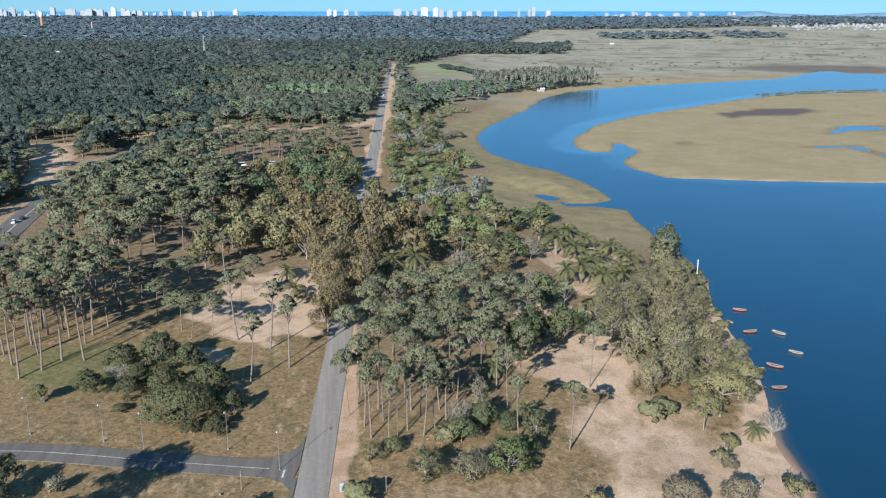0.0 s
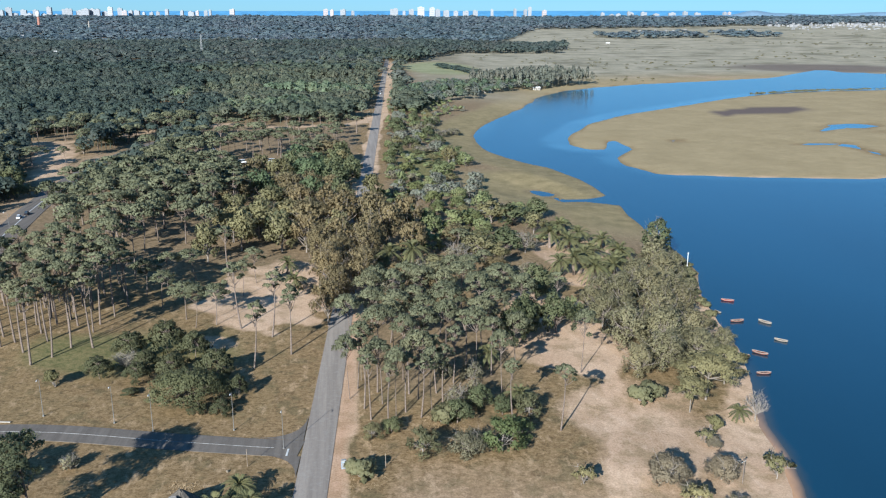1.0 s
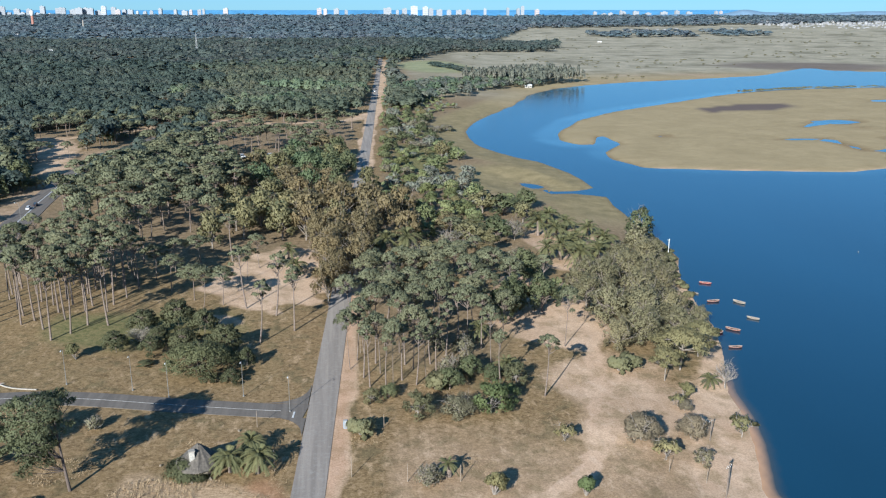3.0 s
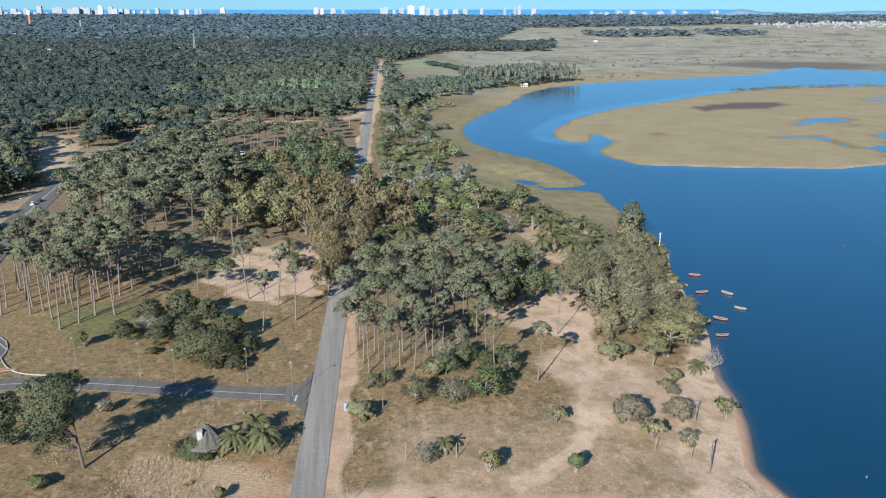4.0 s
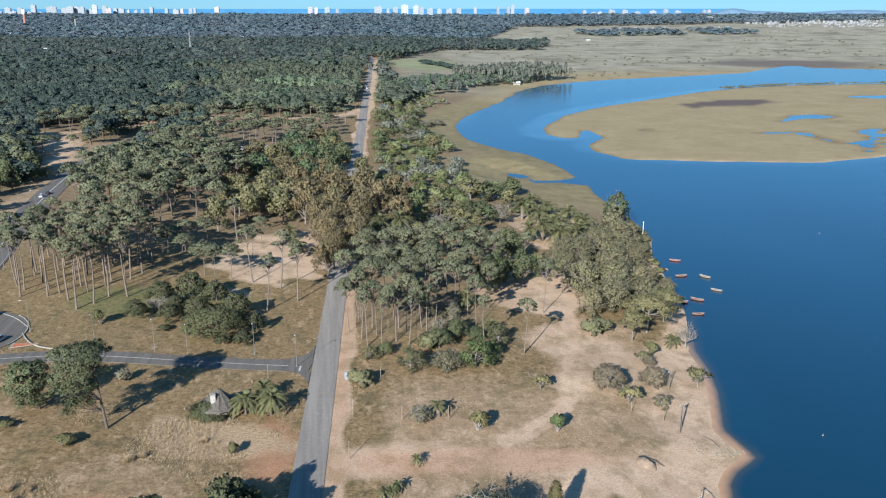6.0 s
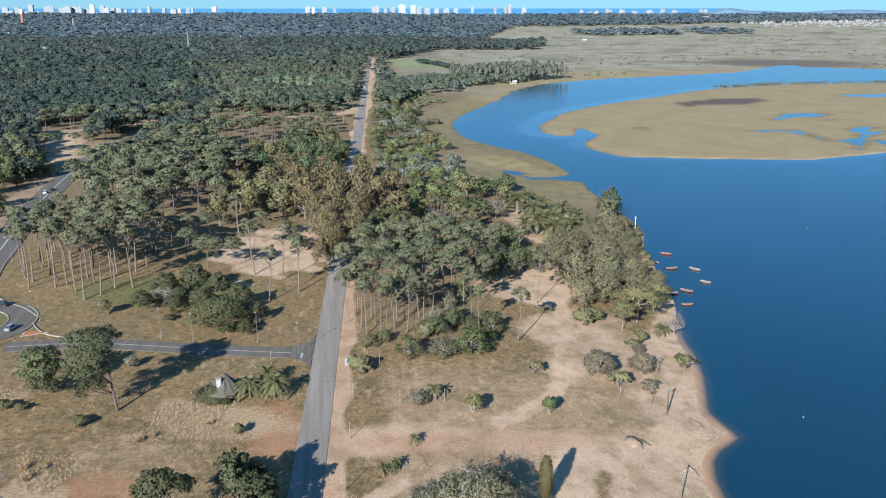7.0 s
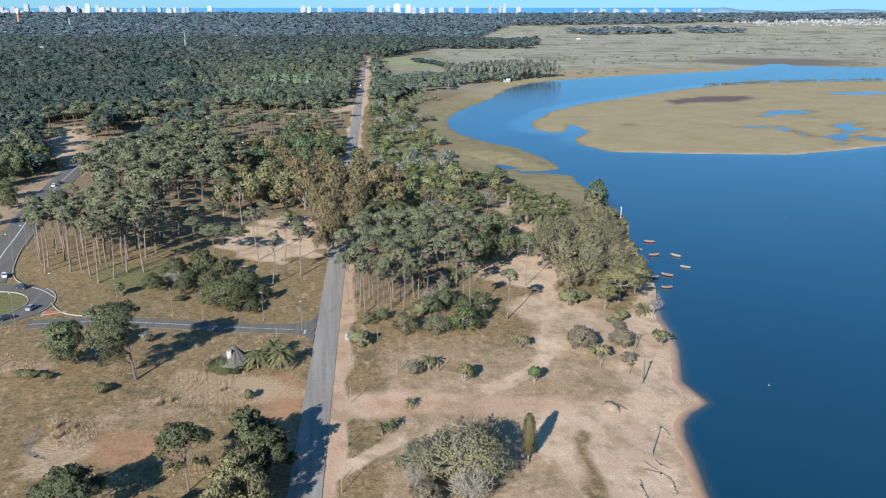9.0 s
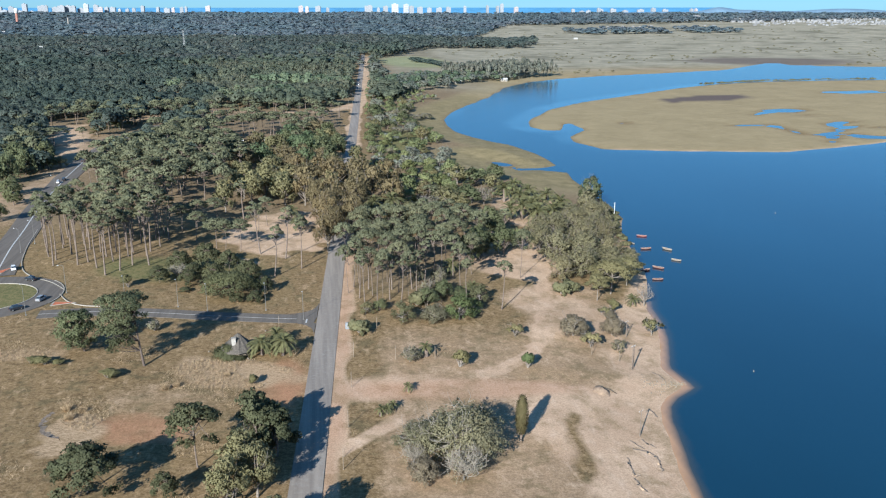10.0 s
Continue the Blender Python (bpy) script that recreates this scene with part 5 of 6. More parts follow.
tree_kind("cypress", "cypress_tree", "slim columnar cypress standing on bare sand", "tree",
          tube([(0, 0, -0.3), (0, 0, 2), (0, 0, 9)], (0.28, 0.2, 0.04), 7),
          tufts(cyp_rng, [(0, 0, 2.6 + 0.72 * i, 1.62 * math.sin(0.35 + 2.6 * (i + 1) / 13) ** 0.55, 1.2) for i in range(12)], 3400, 0.24, 0.4, 0.3, 0.3),
          BARK, leaf("dull_cypress_sprays", (0.095, 0.082, 0.038), (0.20, 0.168, 0.08), 1.5))
plant("cypress", 33.5, 85.6, 1.0, 0.3, "", "", 1.0)


def join_trees(name, label):
    """Far trees that nobody would count, in one mesh with bark and needles."""
    verts, faces, slots, base = [], [], [], 0
    bark = {}
    for key, m in JOINED:
        if key not in bark:
            me = TREES[key][3]
            me.calc_loop_triangles()
            co = np.empty(len(me.vertices) * 3, np.float32)
            me.vertices.foreach_get("co", co)
            nm = np.empty(len(me.vertices) * 3, np.float32)
            me.vertex_normals.foreach_get("vector", nm)
            tri = np.empty(len(me.loop_triangles) * 3, np.int32)
            me.loop_triangles.foreach_get("vertices", tri)
            bark[key] = (np.concatenate([co.reshape(-1, 3), nm.reshape(-1, 3)], 1), tri.reshape(-1, 3))
        mat = np.array(m)
        few = thinned(FAR_CROWN[key][1], 2)
        for slot, (co, tri) in enumerate((bark[key], (few, tri_faces(len(few))))):
            turned = co[:, 3:] @ mat[:3, :3].T
            turned /= np.linalg.norm(turned, axis=1)[:, None] + 1e-9
            verts.append(np.concatenate([co[:, :3] @ mat[:3, :3].T + mat[:3, 3], turned], 1))
            faces.append(tri + base)
            slots.append(np.full(len(tri), slot, np.int32))
            base += len(co)
    me = mesh_of(name, np.concatenate(verts), np.concatenate(faces), BARK)
    me.materials.append(PINE)
    me.polygons.foreach_set("material_index", np.concatenate(slots))
    tagged(new(name, me), label, "trees", kind="stuff")


join_trees("pine_grove", "close belt of tall pines around the campsite")


# ---- woods too many to count ----
def wood(name, label, spots, kinds, material, rng):
    """Crowns of tufts joined in one mesh; spots: x, y, crown radius, tree height."""
    out = []
    for x, y, r, h in spots:
        base = kinds[int(rng.integers(len(kinds)))]
        a = rng.uniform(0, 6.283)
        c, s = math.cos(a), math.sin(a)
        v = base.copy()
        v[:, 0], v[:, 1] = r * (base[:, 0] * c - base[:, 1] * s), r * (base[:, 0] * s + base[:, 1] * c)
        v[:, 2] = h * base[:, 2]
        v[:, 3], v[:, 4] = base[:, 3] * c - base[:, 4] * s, base[:, 3] * s + base[:, 4] * c
        out.append(v + (x, y, 0, 0, 0, 0))
    v = np.concatenate(out)
    counts = [len(o) for o in out]
    zs = height(np.array([s[0] for s in spots]), np.array([s[1] for s in spots]))
    v[:, 2] += np.repeat(zs, counts)
    me = mesh_of(name, v, tri_faces(len(v)), material)
    me.attributes.new("tint", "FLOAT", "POINT").data.foreach_set("value", np.repeat(rng.random(len(spots)), counts).astype(np.float32))
    return tagged(new(name, me), label, "trees", kind="stuff")


def unit_crown(rng, blobs_n, count, size):
    """A crown of radius 1 and height 1 over its ground."""
    blobs = [(0, 0, 0.60, 0.85, 0.28)]
    for i in range(blobs_n - 4):
        a, q = rng.uniform(0, 6.283), math.sqrt(rng.uniform(0, 1))
        blobs.append((math.cos(a) * q * 0.62, math.sin(a) * q * 0.62, 0.80 - 0.28 * q * q - 0.08 * rng.random(), rng.uniform(0.34, 0.46), rng.uniform(0.12, 0.18)))
    v = tufts(rng, blobs, count, size, 0.6, 0.12, 0.6, 0.06, 0.05)
    v[:, 3:] = 0.45 * v[:, 3:] + (0, -0.08, 0.6)
    v[:, 3:] /= np.linalg.norm(v[:, 3:], axis=1)[:, None]
    k = np.repeat(v.reshape(-1, 3, 6).mean(1), 3, 0)
    v[:, 2] = k[:, 2] + (v[:, 2] - k[:, 2]) * 0.36
    stem = np.array([[-.035, 0, 0], [.035, 0, 0], [0, .02, .8], [0, -.035, 0], [0, .035, 0], [.02, 0, .8]])
    return np.concatenate([v, np.concatenate([stem, np.tile((0.0, -1.0, 0.0), (6, 1))], 1)])


wood_rng = np.random.default_rng(21)
FINE = [unit_crown(wood_rng, 16, 210, 0.185) for i in range(7)]
COARSE = [unit_crown(wood_rng, 13, 130, 0.22) for i in range(7)]
DISTANT = [unit_crown(wood_rng, 9, 46, 0.34) for i in range(7)]
ROUGH = [unit_crown(wood_rng, 7, 30, 0.44) for i in range(8)]


GROVE = [(52, 800), (75, 850), (104, 890), (140, 945), (168, 1010), (229, 1062), (318, 1092), (325, 1130), (270, 1240), (215, 1215), (170, 1130), (120, 1090), (85, 1060), (60, 1000)]
BELT_WOOD = [(120, 1890), (300, 1930), (470, 1960), (590, 2300), (150, 2300)]


def wooded_at(x, y):
    """Where the woods stand, away from roads, clearings and marsh."""
    road = x - main_road_x(y)
    d = shore_distance(x, y)
    ok = ((np.abs(road - 3) > 13) | (y > 1640)) & (d > 30)
    west = (road < np.where(y > 1600, 4, -8)) & (y > 430) & ((y > 760) | (near_line(x, y, SAND_ROAD) > 15)) & (near_line(x, y, AVENUE) > 17)
    west &= ~((x > -110) & (y > 500) & (y < 690))
    west &= ~((y < 520) & (x > -66)) & (np.hypot((x + 193 + 0.25 * (y - 565)) / 20, (y - 565) / 108) > 1) & ~((y < 620) & (x > -95) & (y > 520))
    edge = main_road_x(y) + np.where(y < 900, 48, np.where(y < 1500, 26, 26 + (y - 1500) * 0.30))
    east = (road > np.where(y > 1600, 0, 8)) & (x < edge) & (y > 800)
    grove = (inside_distance(x, y, GROVE) + 9 * waves(x, y, 17.0, 4) > 2) & (waves(x, y, 13.0, 6) > -0.45)
    band = inside_distance(x, y, BELT_WOOD) + 30 * waves(x, y, 50.0, 3) > 0
    band |= (y > 2560) & (y < 2800) & (x > 790) & (x < 1330) & ~((x > 1090) & (x < 1160)) & (waves(x, y, 60.0, 3) > -0.3)
    back = (y > 3150 + 0.06 * x) & (x > 300) & ~((x > 1450) & (y < 4000) & (waves(x, y, 45.0, 8) > 0.15))
    sandy = np.interp(x, (-214, -165, -107, -58, -3, 33), (640, 690, 735, 712, 722, 790))
    west &= ~((x > -150) & (y > sandy - 60) & (y < sandy + 14))
    plots = ((waves(x, y, 26.0, 7) < -0.58) | (np.abs(waves(x, y, 70.0, 3) + 0.1) < 0.025)) & (y < 2300) & west
    return ok & (west | east | band | back) & ~plots, ok & grove


def scatter(rng, x0, x1, y0, y1, step, r_lo, r_hi, h_lo, h_hi, which=0):
    xs, ys = np.meshgrid(np.arange(x0, x1, step), np.arange(y0, y1, step))
    x = xs.ravel() + rng.uniform(-0.48, 0.48, xs.size) * step
    y = ys.ravel() + rng.uniform(-0.48, 0.48, xs.size) * step
    turn = np.degrees(np.arctan2(x + 4, y + 95))
    keep = wooded_at(x, y)[which] & (turn > -24) & (turn < 37)
    x, y = x[keep], y[keep]
    r = rng.uniform(r_lo, r_hi, len(x))
    h = rng.uniform(h_lo, h_hi, len(x)) * (1 + 0.26 * waves(x, y, 62.0, 2) + 0.2 * waves(x, y, 24.0, 5))
    return list(zip(x, y, r, h))


near_wood, mid_wood = scatter(wood_rng, -420, 330, 425, 780, 9.0, 4.6, 7.8, 11, 18), scatter(wood_rng, -560, 330, 780, 1250, 9.9, 4.8, 8.6, 11, 18)
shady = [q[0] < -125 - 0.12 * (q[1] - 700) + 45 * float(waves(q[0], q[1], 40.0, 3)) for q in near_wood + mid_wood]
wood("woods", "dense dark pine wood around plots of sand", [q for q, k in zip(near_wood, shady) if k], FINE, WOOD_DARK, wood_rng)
wood("woods", "grey-green pine wood around plots of sand", [q for q, k in zip(near_wood, shady) if not k], FINE, WOOD_LEAF, wood_rng)
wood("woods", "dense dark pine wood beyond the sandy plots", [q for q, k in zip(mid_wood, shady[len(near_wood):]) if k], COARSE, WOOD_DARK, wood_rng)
open_wood = [q for q, k in zip(mid_wood, shady[len(near_wood):]) if not k]
fresh = [q[1] < 1000 and float(waves(q[0], q[1], 34.0, 9)) > 0.25 for q in open_wood]
wood("woods", "grey-green wood beyond the sandy plots", [q for q, k in zip(open_wood, fresh) if not k], COARSE, WOOD_LEAF, wood_rng)
wood("woods", "fresh green broadleaf trees among the pines", [q for q, k in zip(open_wood, fresh) if k], COARSE, BANK_GREEN, wood_rng)
far_wood = scatter(wood_rng, -1100, 600, 1250, 2350, 14.8, 6.5, 11.5, 11, 18)
# nearer trees keep their own green, farther ones take the haze-tinted leaves
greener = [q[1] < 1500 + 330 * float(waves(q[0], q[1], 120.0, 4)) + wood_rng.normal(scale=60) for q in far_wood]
wood("woods", "grey-green pine wood rolling away from the road", [q for q, k in zip(far_wood, greener) if k and q[0] > -230], DISTANT, WOOD_LEAF, wood_rng)
wood("woods", "dense dark pine wood far beside the road", [q for q, k in zip(far_wood, greener) if k and q[0] <= -230], DISTANT, WOOD_DARK, wood_rng)
wood("woods", "far hazy pine wood rolling towards the coast", [q for q, k in zip(far_wood, greener) if not k], DISTANT, FAR_HAZE_LEAF, wood_rng)
# outermost woods, coloured as seen through haze
wood("woods", "far woods in haze-blue reaching to the coast", scatter(wood_rng, -2000, 3300, 2350, 4420, 25.0, 10.0, 18.0, 9, 19), ROUGH, COAST_HAZE_LEAF, wood_rng)
bank = scatter(wood_rng, 40, 340, 790, 1260, 10.5, 4.0, 7.5, 8, 14, 1)
spires = [q for q in scatter(wood_rng, 150, 340, 1060, 1260, 7.0, 2.4, 3.8, 15, 23, 1) if q[1] > 1075 + 0.05 * q[0]]
bank = [q for q in bank if q[1] <= 1085 + 0.05 * q[0]]
wood("woods", "light green trees along the far bank", bank[::2], COARSE, BANK_GREEN, wood_rng)
wood("woods", "grey-green trees and shrubs along the far bank", bank[1::2], COARSE, BANK_GREY, wood_rng)
wood("woods", "close row of tall slender grey-brown trees", spires, COARSE, BANK_GREY, wood_rng)
wood("woods", "large dark tree and its neighbours beside the road", [(60, 1085, 14, 23), (70, 1062, 10, 17), (72, 1100, 10, 13), (48, 845, 11, 12), (60, 838, 9, 10), (51, 1300, 9, 12)], FINE, BANK_GREY, wood_rng)
tall_rng = np.random.default_rng(61)
tall_wood = []
for i in range(46):
    y = 1560 + 190 * tall_rng.random()
    side = tall_rng.uniform(-95, 75)
    if abs(side - 4) > 12 or y > 1680:
        tall_wood.append((main_road_x(y) + side, y, tall_rng.uniform(8, 12), tall_rng.uniform(20, 28)))
wood("woods", "tall dark trees closing over the far end of the road", [(float(x), y, r, h) for x, y, r, h in tall_wood], COARSE, WOOD_DARK, wood_rng)
# young growth on the river bank and low scrub over the meadow
low = []
for i in range(520):
    x, y = wood_rng.uniform(15, 110), wood_rng.uniform(330, 900)
    if x - main_road_x(y) > 9 and shore_distance(x, y) > 40:
        low.append((x, y, wood_rng.uniform(1.2, 3.4), wood_rng.uniform(2, 6)))
wood("undergrowth", "light green undergrowth along the marsh", [s for k, s in enumerate(low) if k % 4], FINE, GREEN_LEAF, wood_rng)
wood("undergrowth", "silvery grey undergrowth along the marsh", low[::4], FINE, SAGE_LEAF, wood_rng)
low = []
for i in range(900):
    x, y = wood_rng.uniform(120, 1600), 1180 + 1700 * wood_rng.random() ** 1.5
    if shore_distance(x, y) > 12 and waves(x, y, 90.0, 5) > 0.0:
        low.append((x, y, wood_rng.uniform(2, 5), wood_rng.uniform(1.5, 3.5)))
for i in range(130):
    x = wood_rng.uniform(470, 900)
    low.append((x, float(np.interp(x, (470, 560, 664, 900), (975, 1010, 1020, 1018))) + wood_rng.normal(scale=3), wood_rng.uniform(2.5, 5), wood_rng.uniform(2, 4)))
wood("scrub", "scattered dark scrub over the flat meadow", low, COARSE, OLIVE_LEAF, wood_rng)


hedge = [(145 + 60 * t + wood_rng.normal(scale=2.0), 1445 - 205 * t + wood_rng.normal(scale=4.0), wood_rng.uniform(5, 8), wood_rng.uniform(6, 9)) for t in np.linspace(0, 1, 60)]
wood("hedge", "dark green hedge across a far meadow", hedge, COARSE, WOOD_DARK, wood_rng)


def grass():
    rng = np.random.default_rng(33)
    n = 90000
    x, y = rng.uniform(-125, 62, n), rng.uniform(55, 185, n)
    d = shore_distance(x, y)
    road = x - main_road_x(y)
    keep = (np.abs(road - 1.5) > 6.2) & (d > 16) & (near_line(x, y, SIDE) > 5) & (np.hypot(x + 122, y - 197.5) > 26) & (near_line(x, y, TRACK) > 4)
    straw = straw_at(x, y)
    keep &= (near_line(x, y, CROSS_TRACK) > 6) & (waves(x, y, 5.0, 2) + 0.6 * waves(x, y, 13.0, 6) + 0.75 * straw > np.where(road > 0, 0.5, 0.45))
    keep &= np.hypot((x + 52) / 13, (y - 98) / 8) > 1
    x, y = x[keep], y[keep]
    n = len(x)
    tall = rng.uniform(0.12, 0.36, n) * np.where(x < -25, 1.2, 0.7) * (1 + 1.3 * straw_at(x, y))
    z = height(x, y)
    out = []
    for k in range(3):
        a = rng.uniform(0, 6.283, n)
        u = np.stack([np.cos(a), np.sin(a)], 1)
        b = np.stack([x, y], 1)
        out.append(np.stack([np.column_stack([b - u * 0.05, z - 0.03]), np.column_stack([b + u * 0.05, z - 0.03]),
                             np.column_stack([b + np.stack([u[:, 1], -u[:, 0]], 1) * (1.3 * tall)[:, None], z + tall])], 1).reshape(-1, 3))
    v = np.concatenate(out)
    tagged(new("dry_grass", mesh_of("dry_grass", v, tri_faces(len(v)), STRAW)), "tufts of tall straw-coloured dry grass", "grass", kind="stuff")


grass()


# ---- things on the land ----
def at_ground(x, y, up=0.0):
    return (x, y, float(height(x, y)) + up)


GLASS = plain("dark_window_glass", (0.03, 0.04, 0.05), 0.12, 1.0, 0.1, 0.0, 0.6)
RUBBER = plain("tyre_rubber", (0.03, 0.03, 0.03), 0.9, 0.3, 0.1)
LAMP_WHITE = plain("lamp_head_enamel", (0.55, 0.55, 0.53), 0.4, 0.5, 0.05)
BLUE_GREY = plain("blue_grey_sheet", (0.27, 0.33, 0.39), 0.5, 0.6, 0.15)
CONCRETE = plain("pole_concrete", (0.27, 0.24, 0.20), 0.85, 0.6, 0.15)
TILE_RED = plain("red_roof_tiles", (0.35, 0.15, 0.09), 0.85, 1.5, 0.25)
TOWER_RED = plain("red_tower_paint", (0.30, 0.14, 0.10), 0.7, 4.0, 0.2)
IVY = leaf("ivy_leaves", (0.075, 0.082, 0.04), (0.17, 0.168, 0.085), 1.5)
EARTH = plain("heaped_sand", (0.25, 0.178, 0.12), 0.95, 0.9, 0.2)
DARK_BROWN = plain("dark_driftwood", (0.075, 0.06, 0.045), 0.9, 0.5, 0.3)
STONE = plain("shore_stone", (0.22, 0.18, 0.13), 0.9, 0.4, 0.3)


def tube_mesh(name, points, radii, material, sides=8):
    return mesh_of(name, *tube(points, radii, sides), material, True)


def street_lamp(x, y, turn, tall=9.6):
    lamp = thing("street_lamp", at_ground(x, y, 0.0), "tall slim grey street lamp with a short arm and white head", "street lamp", "street lamps", turn)
    part("base", box(bmesh.new(), (0.4, 0.4, 0.5), (0, 0, 0.15), 0, 0.05), STEEL_DULL, lamp)
    part("pole", tube_mesh("pole", [(0, 0, 0.2), (0, 0, 4), (0, 0, tall - 0.4), (0.15, 0, tall)], (0.085, 0.065, 0.045, 0.04), STEEL_DULL), None, lamp)
    part("arm", tube_mesh("arm", [(0.15, 0, tall), (0.7, 0, tall + 0.28), (1.4, 0, tall + 0.34)], (0.05, 0.04, 0.035), STEEL_DULL, 6), None, lamp)
    part("lamp_head", box(bmesh.new(), (0.75, 0.3, 0.14), (1.65, 0, tall + 0.32), 0, 0.06, 0.8), LAMP_WHITE, lamp, "white enamelled lamp head")


for x, y, a in ((-17.8, 166.9, -1.6), (-30.0, 177.4, -1.6), (-48.5, 178.2, -1.5), (-58.3, 182.7, -1.5), (-75.6, 186.8, -1.5), (-97.3, 199.5, 3.4),
                (-103.5, 177.6, 2.2), (-122, 199, 0.0), (-127.2, 265.3, 3.0), (-128.5, 252.5, 3.0), (-137, 310, 3.0), (-147, 365, 3.0), (14, 735, 0.0), (19, 775, 3.1), (31, 850, 0.0), (27, 905, 3.1)):
    street_lamp(x, y, a)


DARK_POLE = plain("weathered_dark_pole", (0.17, 0.135, 0.105), 0.9, 0.5, 0.2)


def utility_pole(x, y, tall, cross=True, mat=CONCRETE, label="weathered utility pole with a short crossarm", group="utility poles"):
    pole = thing("utility_pole", at_ground(x, y), label, "pole", group, 0.5)
    part("shaft", tube_mesh("shaft", [(0, 0, -0.2), (0, 0, tall * 0.5), (0, 0, tall)], (0.2, 0.17, 0.14) if mat is LAMP_WHITE else (0.16, 0.13, 0.09) if cross else (0.085, 0.075, 0.06), mat), None, pole)
    if cross:
        part("crossarm", box(bmesh.new(), (1.5, 0.12, 0.12), (0, 0.14, tall - 0.5), 0, 0.02), WOOD, pole)
        for k in (-0.6, 0.0, 0.6):
            part("insulator", tube_mesh("insulator", [(k, 0.14, tall - 0.44), (k, 0.14, tall - 0.22)], (0.05, 0.035), LAMP_WHITE, 6), None, pole)


for x, y, h in ((74.4, 124.8, 7.5), (63.1, 87.7, 7.0), (81.2, 148.9, 5.5), (75.3, 126.2, 7.2)):
    utility_pole(x, y, h, True, DARK_POLE)
utility_pole(130, 305, 7.0, True, LAMP_WHITE, "white painted pole on the bank")
for x, y, h in ((-3.3, 135.0, 4.6), (-4.6, 115.2, 4.4), (-6.1, 93.4, 4.6), (-7.7, 74.5, 5.0), (8.2, 132, 4.2), (19.3, 131.8, 4.0), (-7.4, 80, 2.0),
                (-19.5, 139.3, 5.0), (72.6, 130.6, 3.0), (65.7, 134.6, 3.2), (-25, 160, 4.2), (4.5, 156.5, 3.5), (0, 202, 5.0), (3, 250, 5.0)):
    utility_pole(x, y, h, False, WOOD, "plain grey wooden post beside the road", "wooden posts")


def boat(x, y, turn, size, paint, label):
    b = thing("rowing_boat", (x, y, -0.12), label, "boat", "moored boats", turn, size / 5.3)
    n, half = 13, []
    for i in range(n):
        u = i / (n - 1) * 2 - 1
        w = 0.78 * (1 - abs(u) ** 2.6) ** 0.8 * (1.0 if u > 0 else 0.92) + 0.03
        half.append((u * 2.4, w, 0.62 + 0.22 * u * u, 0.08 + 0.18 * abs(u) ** 3))
    verts, faces = [], []
    for px, w, top, keel in half:
        for s, z in ((-1, top), (-0.86, keel + 0.18), (0, keel), (0.86, keel + 0.18), (1, top), (0.9, top), (0.72, keel + 0.3), (0, keel + 0.18), (-0.72, keel + 0.3), (-0.9, top)):
            verts.append((px, w * s, z))
    for i in range(n - 1):
        for k in range(10):
            faces.append((i * 10 + k, i * 10 + (k + 1) % 10, i * 10 + 10 + (k + 1) % 10, i * 10 + 10 + k))
    faces += [tuple(range(10)), tuple(range(n * 10 - 1, n * 10 - 11, -1))]
    part("hull", mesh_of("hull", verts, faces, paint, True), None, b)
    for s in (-1, 1):
        part("gunwale", tube_mesh("gunwale", [(px, s * w, top + 0.02) for px, w, top, k in half], [0.075] * n, BOAT_RAIL, 5), None, b, "pale painted rail")
    # one dark panel that covers the bottom of the hull
    part("floorboard", box(bmesh.new(), (3.7, 1.12, 0.06), (0, 0, 0.40), 0, 0.02), BOAT_DARK, b, "dark damp floorboards")
    for k in (-1.2, 0.0, 1.2):
        part("bench", box(bmesh.new(), (0.32, 1.3, 0.05), (k, 0, 0.5), 0, 0.01), WOOD, b)


BOAT_DARK = plain("dark_boat_inside", (0.05, 0.045, 0.04), 0.8, 0.5, 0.2)
BOAT_RAIL = plain("pale_boat_rail", (0.34, 0.29, 0.24), 0.6, 0.7, 0.15)
BOAT_RED = plain("red_boat_paint", (0.24, 0.04, 0.03), 0.5, 0.7, 0.2)
BOAT_ORANGE = plain("faded_orange_boat_paint", (0.17, 0.06, 0.04), 0.6, 0.7, 0.2)
BOAT_WHITE = plain("off_white_boat_paint", (0.24, 0.195, 0.15), 0.6, 0.7, 0.15)
for x, y, a, s, m, text in ((130, 267, -0.45, 4.9, BOAT_RED, "bright red wooden rowing boat lying on calm water"),
                            (124.4, 246.8, 0.05, 5.2, BOAT_ORANGE, "rowing boat with an orange hull and pale rail"),
                            (133, 244.7, -0.95, 5.2, BOAT_WHITE, "pale grey wooden rowing boat at anchor"),
                            (130.5, 228.8, -0.75, 4.6, BOAT_WHITE, "off-white rowing boat with an open inside"),
                            (119.3, 219.7, -0.75, 5.3, BOAT_ORANGE, "rowing boat with a worn orange hull"),
                            (113.6, 205.5, -0.1, 4.6, BOAT_ORANGE, "small orange boat moored close to shore"),
                            (113.2, 217.4, 0.3, 4.8, BOAT_ORANGE, "dark rowing boat drawn up close to the bank"),
                            (121.9, 256.3, -1.2, 3.2, BOAT_WHITE, "small pale dinghy beside the bank")):
    boat(x, y, a, s, m, text)
